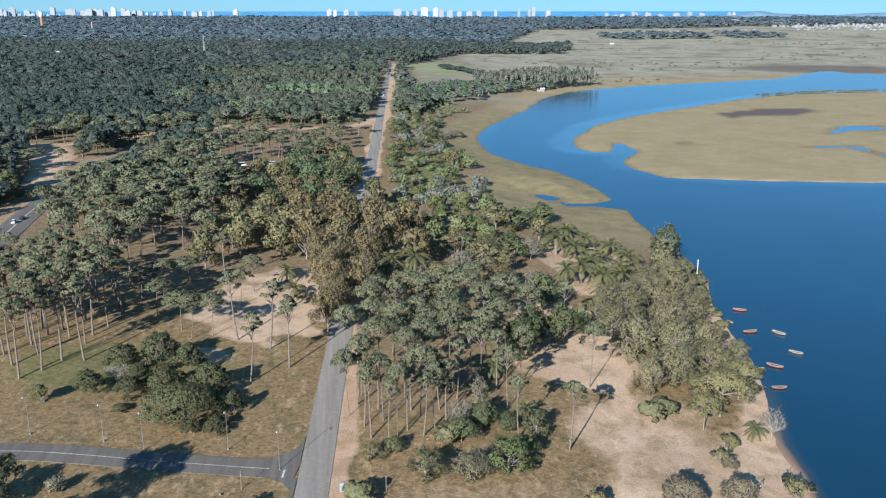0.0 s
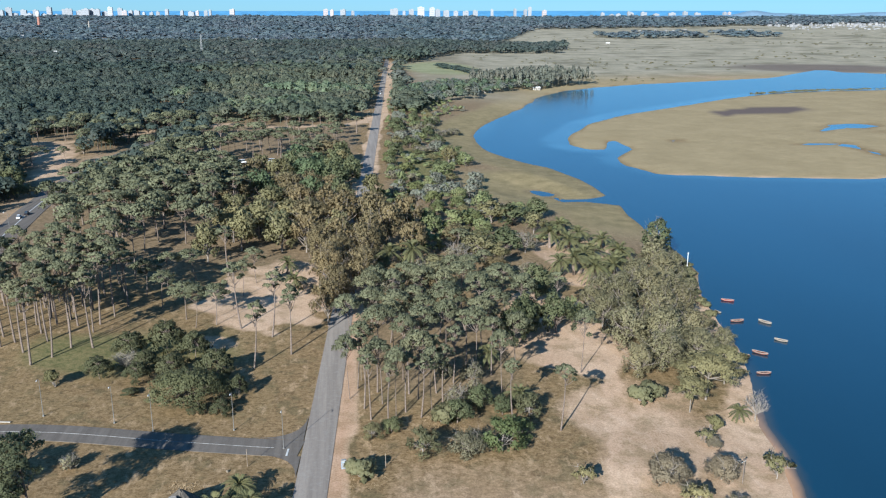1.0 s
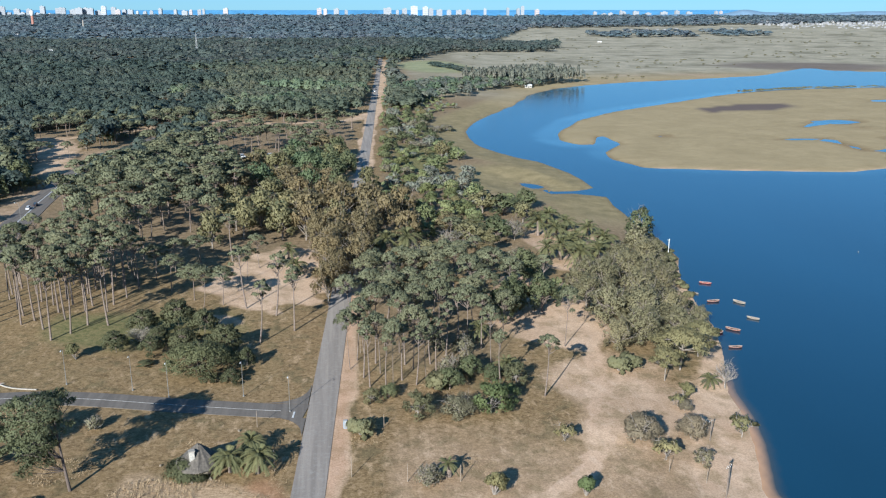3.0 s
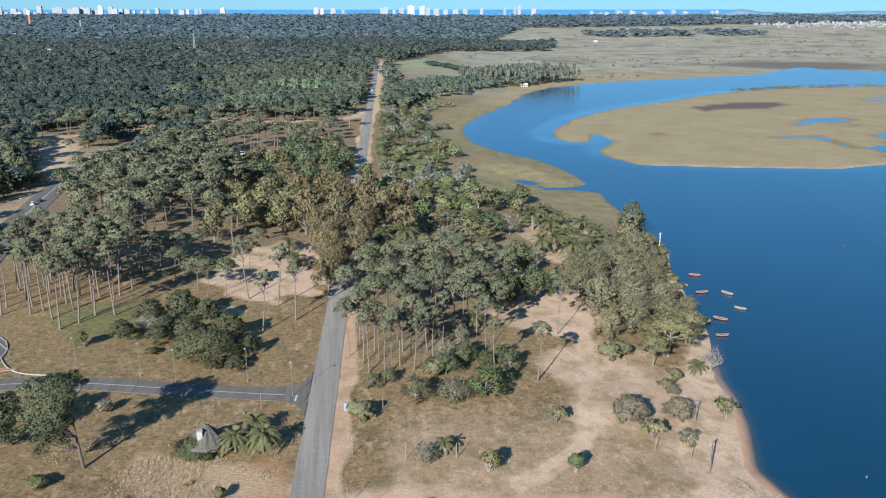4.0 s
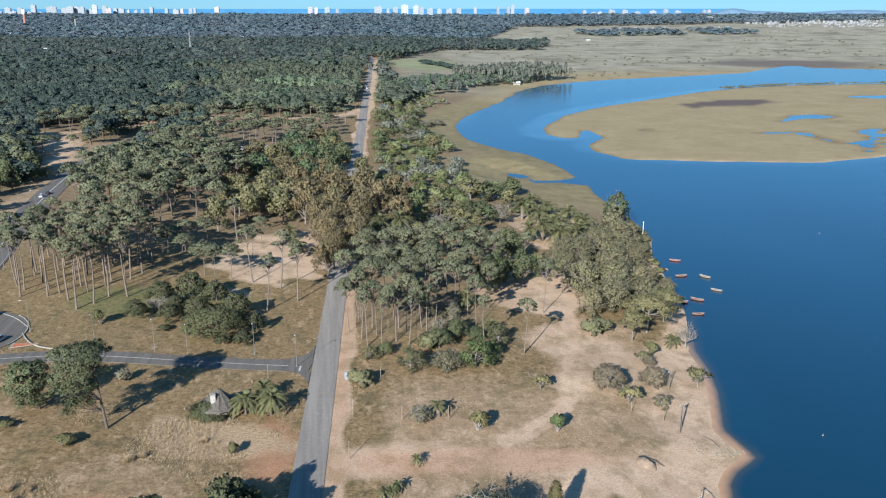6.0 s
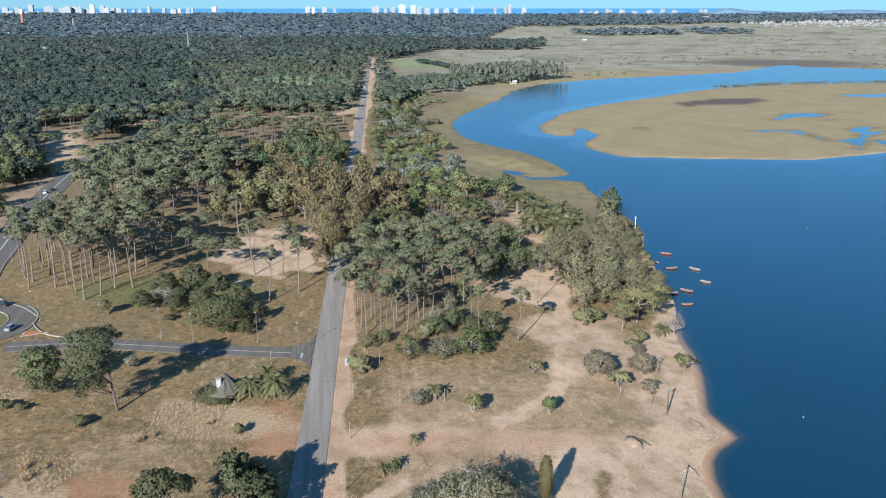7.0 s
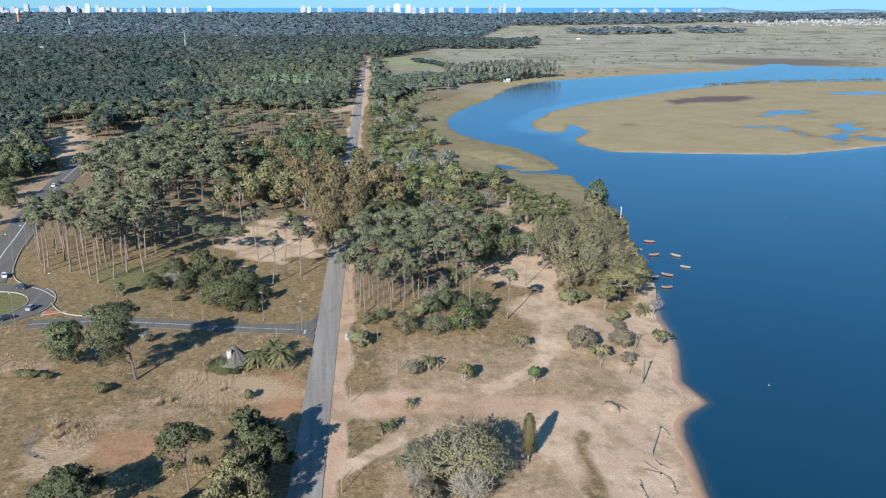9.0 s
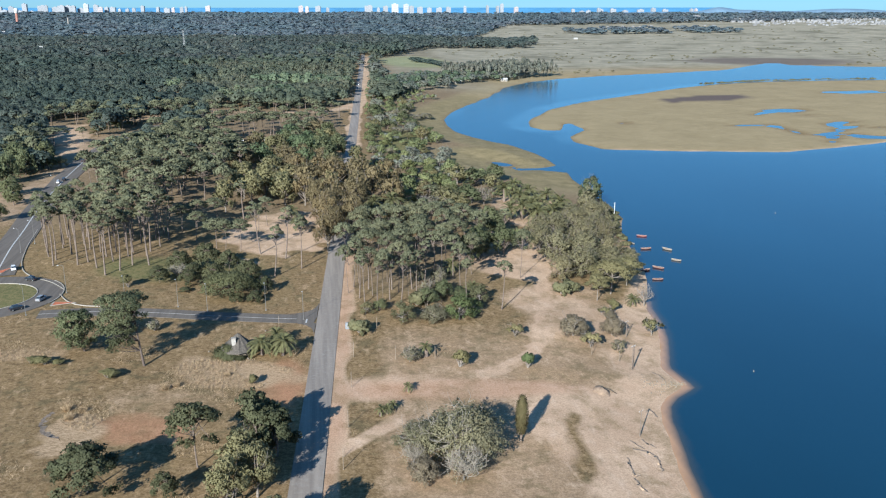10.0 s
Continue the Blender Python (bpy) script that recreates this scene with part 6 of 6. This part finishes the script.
for x, y in ((212, 301), (109, 121)):
    buoy = bmesh.new()
    bmesh.ops.create_uvsphere(buoy, u_segments=10, v_segments=7, radius=0.2)
    for v in buoy.verts:
        v.co.z *= 0.8 if v.co.z < 0 else 1.25
    ob = thing("buoy", (x, y, 0.05), "small white mooring buoy on the water", "buoy", "buoys")
    part("float", buoy, BOAT_WHITE, ob)
    part("ring", tube_mesh("ring", [(0, 0, 0.3), (0.05, 0, 0.42), (0, 0, 0.5)], (0.03, 0.03, 0.03), STEEL, 5), None, ob)


def car(x, y, turn, paint, label, van=False):
    c = thing("car", at_ground(x, y, 0.17), label, "car", "cars on the road", turn)
    ln, wd, body_h, roof_h = (4.3, 1.75, 0.75, 0.62) if not van else (5.2, 1.95, 0.9, 1.15)
    bm = box(bmesh.new(), (ln, wd, body_h), (0, 0, 0.3 + body_h / 2), 0, 0.14)
    part("body", bm, paint, c)
    cab = bmesh.new()
    box(cab, (ln * (0.58 if not van else 0.85), wd * 0.92, roof_h), (-ln * 0.06, 0, 0.3 + body_h + roof_h / 2 - 0.04), 0, 0.08, 0.78 if not van else 0.94)
    cabin = part("cabin", cab, GLASS, c, "dark glass")
    top = bmesh.new()
    box(top, (ln * (0.42 if not van else 0.79), wd * 0.7, 0.06), (-ln * 0.06, 0, 0.3 + body_h + roof_h - 0.02), 0, 0.02)
    part("roof", top, paint, c)
    for sx in (-1, 1):
        for sy in (-1, 1):
            w = part("wheel", tube_mesh("wheel", [(sx * ln * 0.31, sy * wd * 0.40, 0.32), (sx * ln * 0.31, sy * wd * 0.51, 0.32)], (0.32, 0.32), RUBBER, 14), None, c)
            part("rim", tube_mesh("rim", [(sx * ln * 0.31, sy * wd * 0.5, 0.32), (sx * ln * 0.31, sy * wd * 0.525, 0.32)], (0.19, 0.17), STEEL, 10), None, w)
    for sy in (-1, 1):
        part("headlight", box(bmesh.new(), (0.08, 0.34, 0.14), (ln / 2 - 0.02, sy * wd * 0.33, 0.78), 0, 0.02), LAMP_WHITE, c)
        part("tail_light", box(bmesh.new(), (0.08, 0.28, 0.16), (-ln / 2 + 0.02, sy * wd * 0.36, 0.8), 0, 0.02), BOAT_RED, c)


CAR_WHITE = plain("white_car_paint", (0.72, 0.72, 0.72), 0.3, 2.0, 0.03, 0.0, 0.5)
CAR_DARK = plain("black_car_paint", (0.03, 0.032, 0.037), 0.25, 2.0, 0.05, 0.0, 0.5)
CAR_GREY = plain("silver_car_paint", (0.38, 0.39, 0.40), 0.3, 2.0, 0.05, 0.4, 0.5)
for x, y, a, m, text, van in ((-124, 230, 1.9, CAR_WHITE, "white hatchback on the roundabout approach", False),
                              (-113.5, 215.5, 2.7, CAR_DARK, "black car driving round the roundabout", False),
                              (-103.2, 192, 1.3, CAR_GREY, "silver car driving round the roundabout", False),
                              (-108, 183, 0.7, CAR_DARK, "dark car at the roundabout's edge", False),
                              (-155, 398, 1.7, CAR_WHITE, "white car on the wide avenue", False),
                              (-154, 405, 1.7, CAR_DARK, "dark car on the wide avenue", False),
                              (-160, 470, 1.6, CAR_DARK, "dark car far along the avenue", False),
                              (34, 985, 1.5, CAR_WHITE, "white car far along the straight road", False),
                              (36.5, 1010, 1.5, CAR_DARK, "dark car far along the straight road", False),
                              (30.5, 945, 1.5, CAR_GREY, "silver car far along the straight road", False),
                              (-70, 542, 0.4, CAR_WHITE, "white camper van parked among pines", True),
                              (-60, 545, 2.9, CAR_WHITE, "white camper van parked among pines", True),
                              (-51, 543, 0.1, CAR_WHITE, "white camper van parked among pines", True),
                              (-36, 507, 0.6, CAR_WHITE, "white van parked at the wood's edge", True),
                              (-94, 586, 0.2, CAR_WHITE, "white van parked in the clearing", True)):
    car(x, y, a, m, text, van)

# cabinet beside the road
kx, ky = -4.4, 157.3
cab = thing("utility_cabinet", at_ground(kx, ky), "blue-grey roadside cabinet with a pale sloping top", "cabinet", "", 0.1)
part("body", box(bmesh.new(), (1.1, 1.0, 1.7), (0, 0, 0.85), 0, 0.05), BLUE_GREY, cab)
part("top", box(bmesh.new(), (1.25, 1.15, 0.3), (0, 0, 1.85), 0, 0.08, 0.7), STEEL, cab, "pale sheet top")
part("door", box(bmesh.new(), (0.8, 0.05, 1.3), (0, -0.52, 0.85), 0, 0.02), STEEL, cab)

PLASTER = plain("weathered_plaster", (0.40, 0.37, 0.32), 0.85, 0.5, 0.25)
# thatched hut with a white chimney
hx, hy = -35.5, 142.0
hut = thing("hut", at_ground(hx, hy), "small round hut with weathered thatch and a white chimney", "hut", "", 0.3, 1.25)
hr = np.random.default_rng(3)
part("wall", tube_mesh("wall", [(0, 0, -0.2), (0, 0, 1.7)], (3.0, 3.0), STONE, 20), None, hut, "low stone wall")
tv, tf = tube([(0, 0, 1.3), (0, 0, 1.55), (0.1, 0, 3.1), (0.1, 0, 4.5), (0.1, 0, 4.85)], (3.9, 3.75, 2.1, 0.55, 0.12), 26)
tv = [np.asarray(v) + hr.normal(scale=0.07, size=3) for v in tv]
part("roof", mesh_of("roof", tv, tf, THATCH), None, hut, "grey weathered thatch cone")
part("chimney", box(bmesh.new(), (0.9, 0.8, 2.4), (-1.2, -1.5, 3.2), 0, 0.06), PLASTER, hut, "white plastered chimney")
part("chimney_cap", box(bmesh.new(), (1.1, 1.0, 0.14), (-1.2, -1.5, 4.46), 0, 0.03), KERB, hut)
part("door", box(bmesh.new(), (0.9, 0.12, 1.5), (1.4, -2.75, 0.75), 0.45, 0.02), DARK_BROWN, hut)
iv = tufts(hr, [(-4.2, -2.0, 1.0, 2.8, 1.2), (-2.2, -4.0, 0.7, 2.6, 0.9), (-4.8, 0.8, 0.9, 2.2, 1.0), (0.9, -4.4, 0.4, 1.8, 0.7), (-2.6, -2.4, 2.6, 1.9, 1.3), (-3.0, -0.2, 2.3, 1.5, 1.2)], 4200, 0.2, 0.6, 0.5, 0.4)
tagged(new("ivy", mesh_of("ivy", iv + np.array([hx, hy, float(height(hx, hy)), 0, 0, 0]), tri_faces(len(iv)), IVY)), "ivy and creepers over the hut's low side", "plant", kind="stuff")
for dx, dy, w in ((-6, 3, 0.8), (-8.5, 2.2, 0.5), (3, -4.6, 1.2), (-1, -5.2, 1.6), (6.5, 16, 0.7)):
    bm = box(bmesh.new(), (w, 0.5, 0.55), (0, 0, 0.2), hr.uniform(0, 3), 0.12, 0.8)
    ob = thing("stone_block", at_ground(hx + dx, hy + dy), "pale stone block lying in the grass", "stone", "stone blocks", hr.uniform(0, 3))
    part("block", bm, STONE, ob)

DARK_CUT = plain("dark_cut_bank", (0.20, 0.155, 0.115), 0.95, 0.6, 0.4)


def gully(line, wide, label, lipped=True):
    """A jagged little scarp worn into the beach: a pale lip over a dark cut."""
    g = thing("gully", at_ground(*line[0]), label, "gully", "rain-worn gullies")
    lip = []
    for (ax, ay), (bx, by) in zip(line, line[1:]):
        n = max(2, int(math.hypot(bx - ax, by - ay) / 0.5))
        for k in range(n + 1):
            x, y = ax + (bx - ax) * k / n + hr.normal(scale=0.12), ay + (by - ay) * k / n + hr.normal(scale=0.12)
            w = 0.55 * wide * hr.uniform(0.25, 1.0)
            lip.append((x - line[0][0], y - line[0][1], float(height(x, y)), w))
    z0 = float(height(*line[0]))
    pts = np.array(lip)
    t = np.gradient(pts[:, :2], axis=0)
    t /= np.linalg.norm(t, axis=1)[:, None] + 1e-6
    nrm = np.stack([t[:, 1], -t[:, 0]], 1) * np.where(t[:, 1] < 0, -1, 1)[:, None]
    rows = []
    for off, dz in ((-2.2, -0.08), (-0.9, 0.035), (0.0, 0.09), (0.12, 0.06)):
        rows.append(np.column_stack([pts[:, :2] + nrm * (off * (0.4 + pts[:, 3:4])), pts[:, 2] - z0 + dz]))
    v = np.stack(rows, 1).reshape(-1, 3)
    k = np.arange((len(pts) - 1) * 3)
    a = (k // 3) * 4 + k % 3
    if lipped:
        part("lip", mesh_of("lip", v, np.stack([a, a + 4, a + 5, a + 1], 1), EARTH_PALE, True), None, g)
    # flat dark strip along the edge, just above the ground
    rows = []
    for off, dz in ((0.12, 0.06), (0.2, 0.03), (0.8, 0.025)):
        rows.append(np.column_stack([pts[:, :2] + nrm * (off * (0.3 + pts[:, 3:4])), pts[:, 2] - z0 + dz]))
    v = np.stack(rows, 1).reshape(-1, 3)
    k = np.arange((len(pts) - 1) * 2)
    a = (k // 2) * 3 + k % 2
    part("cut", mesh_of("cut", v, np.stack([a, a + 3, a + 4, a + 1], 1), DARK_CUT, True), None, g, "dark damp cut")


EARTH_PALE = plain("pale_beach_lip", (0.42, 0.295, 0.19), 0.95, 1.2, 0.15)
for line, wide in [([(56.4, 77.6), (55.9, 74.5), (55.5, 71.6), (55.5, 70.0), (56.8, 70.2)], 0.5),
                   ([(54.8, 68.9), (55.1, 66.6), (55.3, 64.8), (55.7, 63.5)], 0.6),
                   ([(59.8, 85.4), (60.8, 83.4), (61.8, 81.7)], 0.35),
                   ([(62.8, 86.3), (63.9, 84.0), (65.0, 82.5)], 0.3),
                   ([(58.9, 81.6), (61.4, 80.9), (62.7, 80.2), (63.6, 78.5), (63.2, 75.1), (62.4, 72.2)], 0.7),
                   ([(70.5, 102.1), (71.1, 100.2), (71.1, 97.5)], 0.35),
                   ([(79.8, 123.7), (81.1, 121.4), (81.5, 118.3)], 0.4)]:
    gully(line, wide, "jagged rain-worn gully in pale beach sand")
gully([(-76.5, 108.5), (-77.6, 105), (-77.2, 101), (-75.6, 97), (-73.4, 95), (-70.8, 94.4)], 4.0, "dark hollow cut into dry grass", False)
# sand heap with a dark stem as its shaded back, stones on the spit, washed-up branches
mx, my = 62, 111.5
nv, nf = tube([(0, 0, -0.3), (0, 0, 0.08), (0.2, 0, 0.26), (0.3, 0.1, 0.4), (0.3, 0.1, 0.43)], (3.4, 2.7, 1.8, 0.8, 0.2), 22)
nv = [np.asarray(v) + hr.normal(scale=0.06, size=3) for v in nv]
heap = thing("sand_heap", at_ground(mx, my), "low heap of pale dug sand on the beach", "heap")
part("mound", mesh_of("mound", nv, nf, EARTH, True), None, heap)
# added dark stem in place of the shadow behind the heap's peak
log = thing("log", at_ground(mx + 0.5, my + 0.3, 0.4), "dark log lying over a heap of sand", "log", "driftwood")
part("stem", tube_mesh("stem", [(-2.2, 0.6, -0.2), (-0.5, 0.5, 0.3), (0.9, -0.4, 0.1), (2.6, -1.6, -0.7)], (0.13, 0.17, 0.13, 0.07), DARK_BROWN), None, log)
pieces = []
for k in range(150):
    t = hr.random()
    x, y = 75 + 11.5 * t + hr.normal(scale=0.5), 115.2 + 0.8 * t + hr.normal(scale=1.9) * (1.15 - t)
    r = hr.uniform(0.08, 0.26)
    pieces.append(tube([(x, y, float(height(x, y)) - 0.1), (x, y, float(height(x, y)) + r * 0.5), (x + 0.05, y, float(height(x, y)) + r * 0.9)], (r, r * hr.uniform(0.8, 1.05), r * 0.45), 6))
tagged(new("shore_stones", mesh_of("shore_stones", *join(pieces), STONE)), "scattered pale stones on a sandy spit", "stones", kind="stuff")


def house(x, y, turn, ln, wd, tall, roof_mat, label):
    wall_mat = WHITE if x < 0 else PLASTER
    h = thing("house", at_ground(x, y), label, "house", "houses in the woods", turn)
    part("wall", box(bmesh.new(), (ln, wd, tall), (0, 0, tall / 2 - 0.1)), wall_mat, h)
    bm = bmesh.new()
    e, r = 0.5, wd * 0.32
    vs = [bm.verts.new(c) for c in ((-ln / 2 - e, -wd / 2 - e, tall), (ln / 2 + e, -wd / 2 - e, tall), (ln / 2 + e, wd / 2 + e, tall), (-ln / 2 - e, wd / 2 + e, tall),
                                    (-ln / 2 - e, 0, tall + r), (ln / 2 + e, 0, tall + r))]
    for f in ((0, 1, 5, 4), (2, 3, 4, 5), (1, 2, 5), (3, 0, 4), (3, 2, 1, 0)):
        bm.faces.new([vs[i] for i in f])
    part("roof", bm, roof_mat, h)
    part("door", box(bmesh.new(), (1.0, 0.1, 2.1), (0, -wd / 2 - 0.02, 1.05)), DARK_BROWN, h)
    for k in (-0.3, 0.3):
        w = part("window", box(bmesh.new(), (1.5, 0.12, 1.2), (ln * k, -wd / 2 - 0.02, 1.6)), GLASS, h)
        part("sill", box(bmesh.new(), (1.7, 0.22, 0.1), (ln * k, -wd / 2 - 0.1, 0.96)), KERB, w)


for x, y, a, ln, wd, t, m in ((-676, 1820, 0.1, 20, 9, 9, WHITE), (-589, 1833, 0.2, 12, 8, 9, WHITE), (-18, 1887, -0.1, 14, 9, 12, WHITE), (-330, 1850, 0.3, 9, 7, 11, WHITE),
                              (-240, 2300, 0.2, 12, 8, 13, WHITE), (-880, 2500, 0.1, 10, 8, 13, WHITE), (161, 1010, 0.2, 8, 5, 2.6, WHITE), (232, 1066, 0.1, 9, 5, 2.8, WHITE),
                              (146, 1040, 0.6, 8, 6, 2.8, TILE_RED), (700, 2330, 0.0, 10, 6, 2.6, WHITE)):
    house(x, y, a, ln, wd, t, m, "white house with a pitched roof among trees" if m is WHITE else "house with a red tiled roof near the river")


def mast(x, y, tall, wide, mat, label, name="radio_mast"):
    m = thing(name, at_ground(x, y), label, "tower", "", 0.4)
    for sx in (-1, 1):
        for sy in (-1, 1):
            part("leg", tube_mesh("leg", [(sx * wide, sy * wide, 0), (sx * wide * 0.35, sy * wide * 0.35, tall)], (0.28, 0.2), mat, 4), None, m)
    k, z = 0, 1.0
    while z < tall - 3:
        w0, w1 = wide * (1 - 0.65 * z / tall), wide * (1 - 0.65 * (z + 4) / tall)
        for a in range(4):
            c, s = round(math.cos(a * math.pi / 2)), round(math.sin(a * math.pi / 2))
            p = (c * w0 - s * w0, s * w0 + c * w0, z)
            q = (c * w1 + s * w1, s * w1 - c * w1, z + 4)
            part("brace", tube_mesh("brace", [p, q], (0.14, 0.14), mat, 4), None, m)
        z += 4
    part("platform", box(bmesh.new(), (wide * 0.7, wide * 0.7, 0.4), (0, 0, tall - 1)), mat, m)


mast(-285, 1750, 46, 1.6, STEEL, "slender grey lattice mast above the wood")
tower = thing("water_tower", at_ground(-1066, 3208), "red and white slender tower over far woods", "tower")
part("shaft", tube_mesh("shaft", [(0, 0, 0), (0, 0, 40)], (5, 4), TOWER_RED, 12), None, tower)
part("tank", tube_mesh("tank", [(0, 0, 40), (0, 0, 42), (0, 0, 56), (0, 0, 58)], (4, 6.5, 6.5, 3), WHITE, 14), None, tower)
chim = thing("tower", at_ground(-817, 2914), "pale slender chimney over far woods", "tower")
part("shaft", tube_mesh("shaft", [(0, 0, 0), (0, 0, 38)], (2.6, 1.8), CONCRETE, 12), None, chim)

# ---- distant coast ----
TOWER_WHITE = plain("white_tower_render", (0.28, 0.29, 0.30), 0.8, 9.0, 0.06)
TOWER_GREY = plain("grey_tower_render", (0.40, 0.41, 0.44), 0.8, 9.0, 0.1)
TOWER_PINK = plain("pinkish_tower_render", (0.42, 0.36, 0.34), 0.8, 9.0, 0.1)
WEST_TOWERS = [(-1655, 93, 24), (-1633, 88, 16), (-1611, 101, 27), (-1586, 75, 22), (-1545, 90, 27), (-1510, 74, 27), (-1480, 90, 24), (-1448, 72, 27),
               (-1426, 103, 22), (-1396, 69, 22), (-1351, 95, 35), (-1320, 95, 16), (-1284, 87, 33), (-1252, 95, 33), (-1226, 95, 24), (-1200, 93, 27),
               (-1169, 82, 33), (-1138, 103, 22), (-1091, 98, 22), (-1068, 87, 22), (-1047, 87, 19), (-1015, 87, 25), (-986, 79, 11)]
MID_TOWERS = [(-949, 79, 16), (-917, 82, 16), (-876, 93, 16), (-804, 87, 14), (-756, 82, 28), (-729, 85, 14), (-688, 87, 17), (-666, 90, 11), (-560, 93, 22),
              (-108, 93, 22), (-77, 90, 17), (-22, 92, 25), (26, 84, 14), (233, 95, 39), (281, 84, 14), (318, 92, 23), (366, 103, 34), (420, 101, 25), (448, 92, 23)]
EAST_TOWERS = [(491, 87, 28), (540, 84, 23), (591, 84, 28), (643, 87, 23), (729, 92, 14), (842, 95, 11), (897, 92, 14), (920, 103, 17), (996, 87, 20), (1305, 76, 17),
               (1344, 67, 23), (1380, 70, 23), (1433, 81, 17), (1454, 75, 23), (1513, 78, 29), (1589, 70, 29), (1664, 75, 35), (1732, 81, 23), (1799, 75, 29), (1951, 78, 15),
               (1972, 78, 12), (2098, 78, 15)]
# glass paled to blue-grey, the haze over the skyline put into its colour
HAZY_GLASS = plain("hazed_window_glass", (0.27, 0.30, 0.34), 0.4, 3.0, 0.1)
far_rng = np.random.default_rng(44)
for x, top, wide in WEST_TOWERS + MID_TOWERS + EAST_TOWERS:
    y = 4450 + far_rng.uniform(-25, 25)
    low_z = float(height(x, y)) - 2
    mat = TOWER_GREY if x in (366, 420, -1138, -986) else (TOWER_PINK if x in (-108, -77) or far_rng.random() < 0.12 else TOWER_WHITE)
    tb = thing("apartment_tower", (x, y, low_z), "grey apartment tower on the far coast" if mat is TOWER_GREY else "pale high apartment tower on the far coast",
               "building", "coast skyline", far_rng.uniform(-0.15, 0.15))
    tall = top - low_z
    part("wall", box(bmesh.new(), (wide, 16, tall), (0, 0, tall / 2)), mat, tb)
    part("roof", box(bmesh.new(), (wide * 0.4, 7, 4), (wide * far_rng.uniform(-0.2, 0.2), 0, tall + 1.5)), mat, tb)
    for k in range(max(2, int(tall / 11))):
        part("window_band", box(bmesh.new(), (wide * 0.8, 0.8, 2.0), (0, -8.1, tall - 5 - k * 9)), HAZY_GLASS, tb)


TOWN_WALL = plain("town_render", (0.25, 0.245, 0.24), 0.85, 30.0, 0.3)


def town():
    rng = np.random.default_rng(51)
    bm_v, bm_f = [], []
    n = 0
    while n < 900:
        x, y = rng.uniform(600, 2600), rng.uniform(2900, 4350)
        turn = math.degrees(math.atan2(x, y))
        strip_of_houses = abs(y - 3060 + 0.03 * x) < 30 and rng.random() < 0.25
        if turn > 37 or (x < 1600 and not strip_of_houses and (y < 4000 or rng.random() < 0.8)) or (x > 1600 and y > 3900 and rng.random() < 0.6) or rng.random() < 0.5 * (waves(x, y, 80.0, 2) < 0):
            continue
        ln, wd, t = rng.uniform(5, 12), rng.uniform(5, 8), rng.uniform(2.2, 3.6) + 5 * (rng.random() < 0.05)
        z = float(height(x, y)) + 3 * (y > 3150)
        a = rng.uniform(-0.4, 0.4)
        c, s = math.cos(a), math.sin(a)
        o = len(bm_v)
        for dz in (-6, t):
            bm_v += [(x + c * p * ln / 2 - s * q * wd / 2, y + s * p * ln / 2 + c * q * wd / 2, z + dz) for p, q in ((-1, -1), (1, -1), (1, 1), (-1, 1))]
        bm_v += [(x - c * ln / 2, y - s * ln / 2, z + t + 1.2), (x + c * ln / 2, y + s * ln / 2, z + t + 1.2)]
        bm_f += [tuple(o + i for i in f) for f in ((0, 1, 5, 4), (1, 2, 6, 5), (2, 3, 7, 6), (3, 0, 4, 7), (4, 5, 9, 8), (6, 7, 8, 9), (5, 6, 9), (7, 4, 8))]
        n += 1
    tagged(new("far_town", mesh_of("far_town", bm_v, bm_f, TOWN_WALL)), "white houses of a far town on a slope", "town", kind="stuff")


town()
SEA = plain("far_sea_water", (0.10, 0.28, 0.46), 0.6, 60.0, 0.15, 0.0, 0.3)
xs = np.linspace(-2100, 2300, 45)
sv = [(x, yy, zz + 0.0) for yy, zz in ((4520, 45), (4700, 80.0), (4800, 84.2)) for x in xs]
k = np.arange(2 * 44)
a = (k // 44) * 45 + k % 44
tagged(new("backdrop", mesh_of("backdrop", sv, np.stack([a, a + 1, a + 46, a + 45], 1), SEA, True)), "deep blue strip of sea along the horizon", "sea", kind="structure")
# green hills coloured blue-grey, with the haze painted into the surface
HAZY_HILL = plain("hazed_hills", (0.13, 0.20, 0.27), 0.95, 90.0, 0.12)
xs = np.linspace(1500, 3000, 60)
crest = 58 + 22 * np.exp(-((xs - 2010) / 80) ** 2) + 14 * np.exp(-((xs - 2180) / 150) ** 2) + 22 * np.exp(-((xs - 2700) / 300) ** 2) + 8 * np.exp(-((xs - 1750) / 300) ** 2)
sv = [(x, yy, z) for yy, f in ((4180, 0.0), (4215, 0.7), (4250, 1.0), (4300, 0.8)) for x, z in zip(xs, 35 + (crest - 35) * f)]
k = np.arange(3 * 59)
a = (k // 59) * 60 + k % 59
tagged(new("backdrop", mesh_of("backdrop", sv, np.stack([a, a + 1, a + 61, a + 60], 1), HAZY_HILL, True)), "low hills in haze-blue behind the far town", "hills", kind="structure")
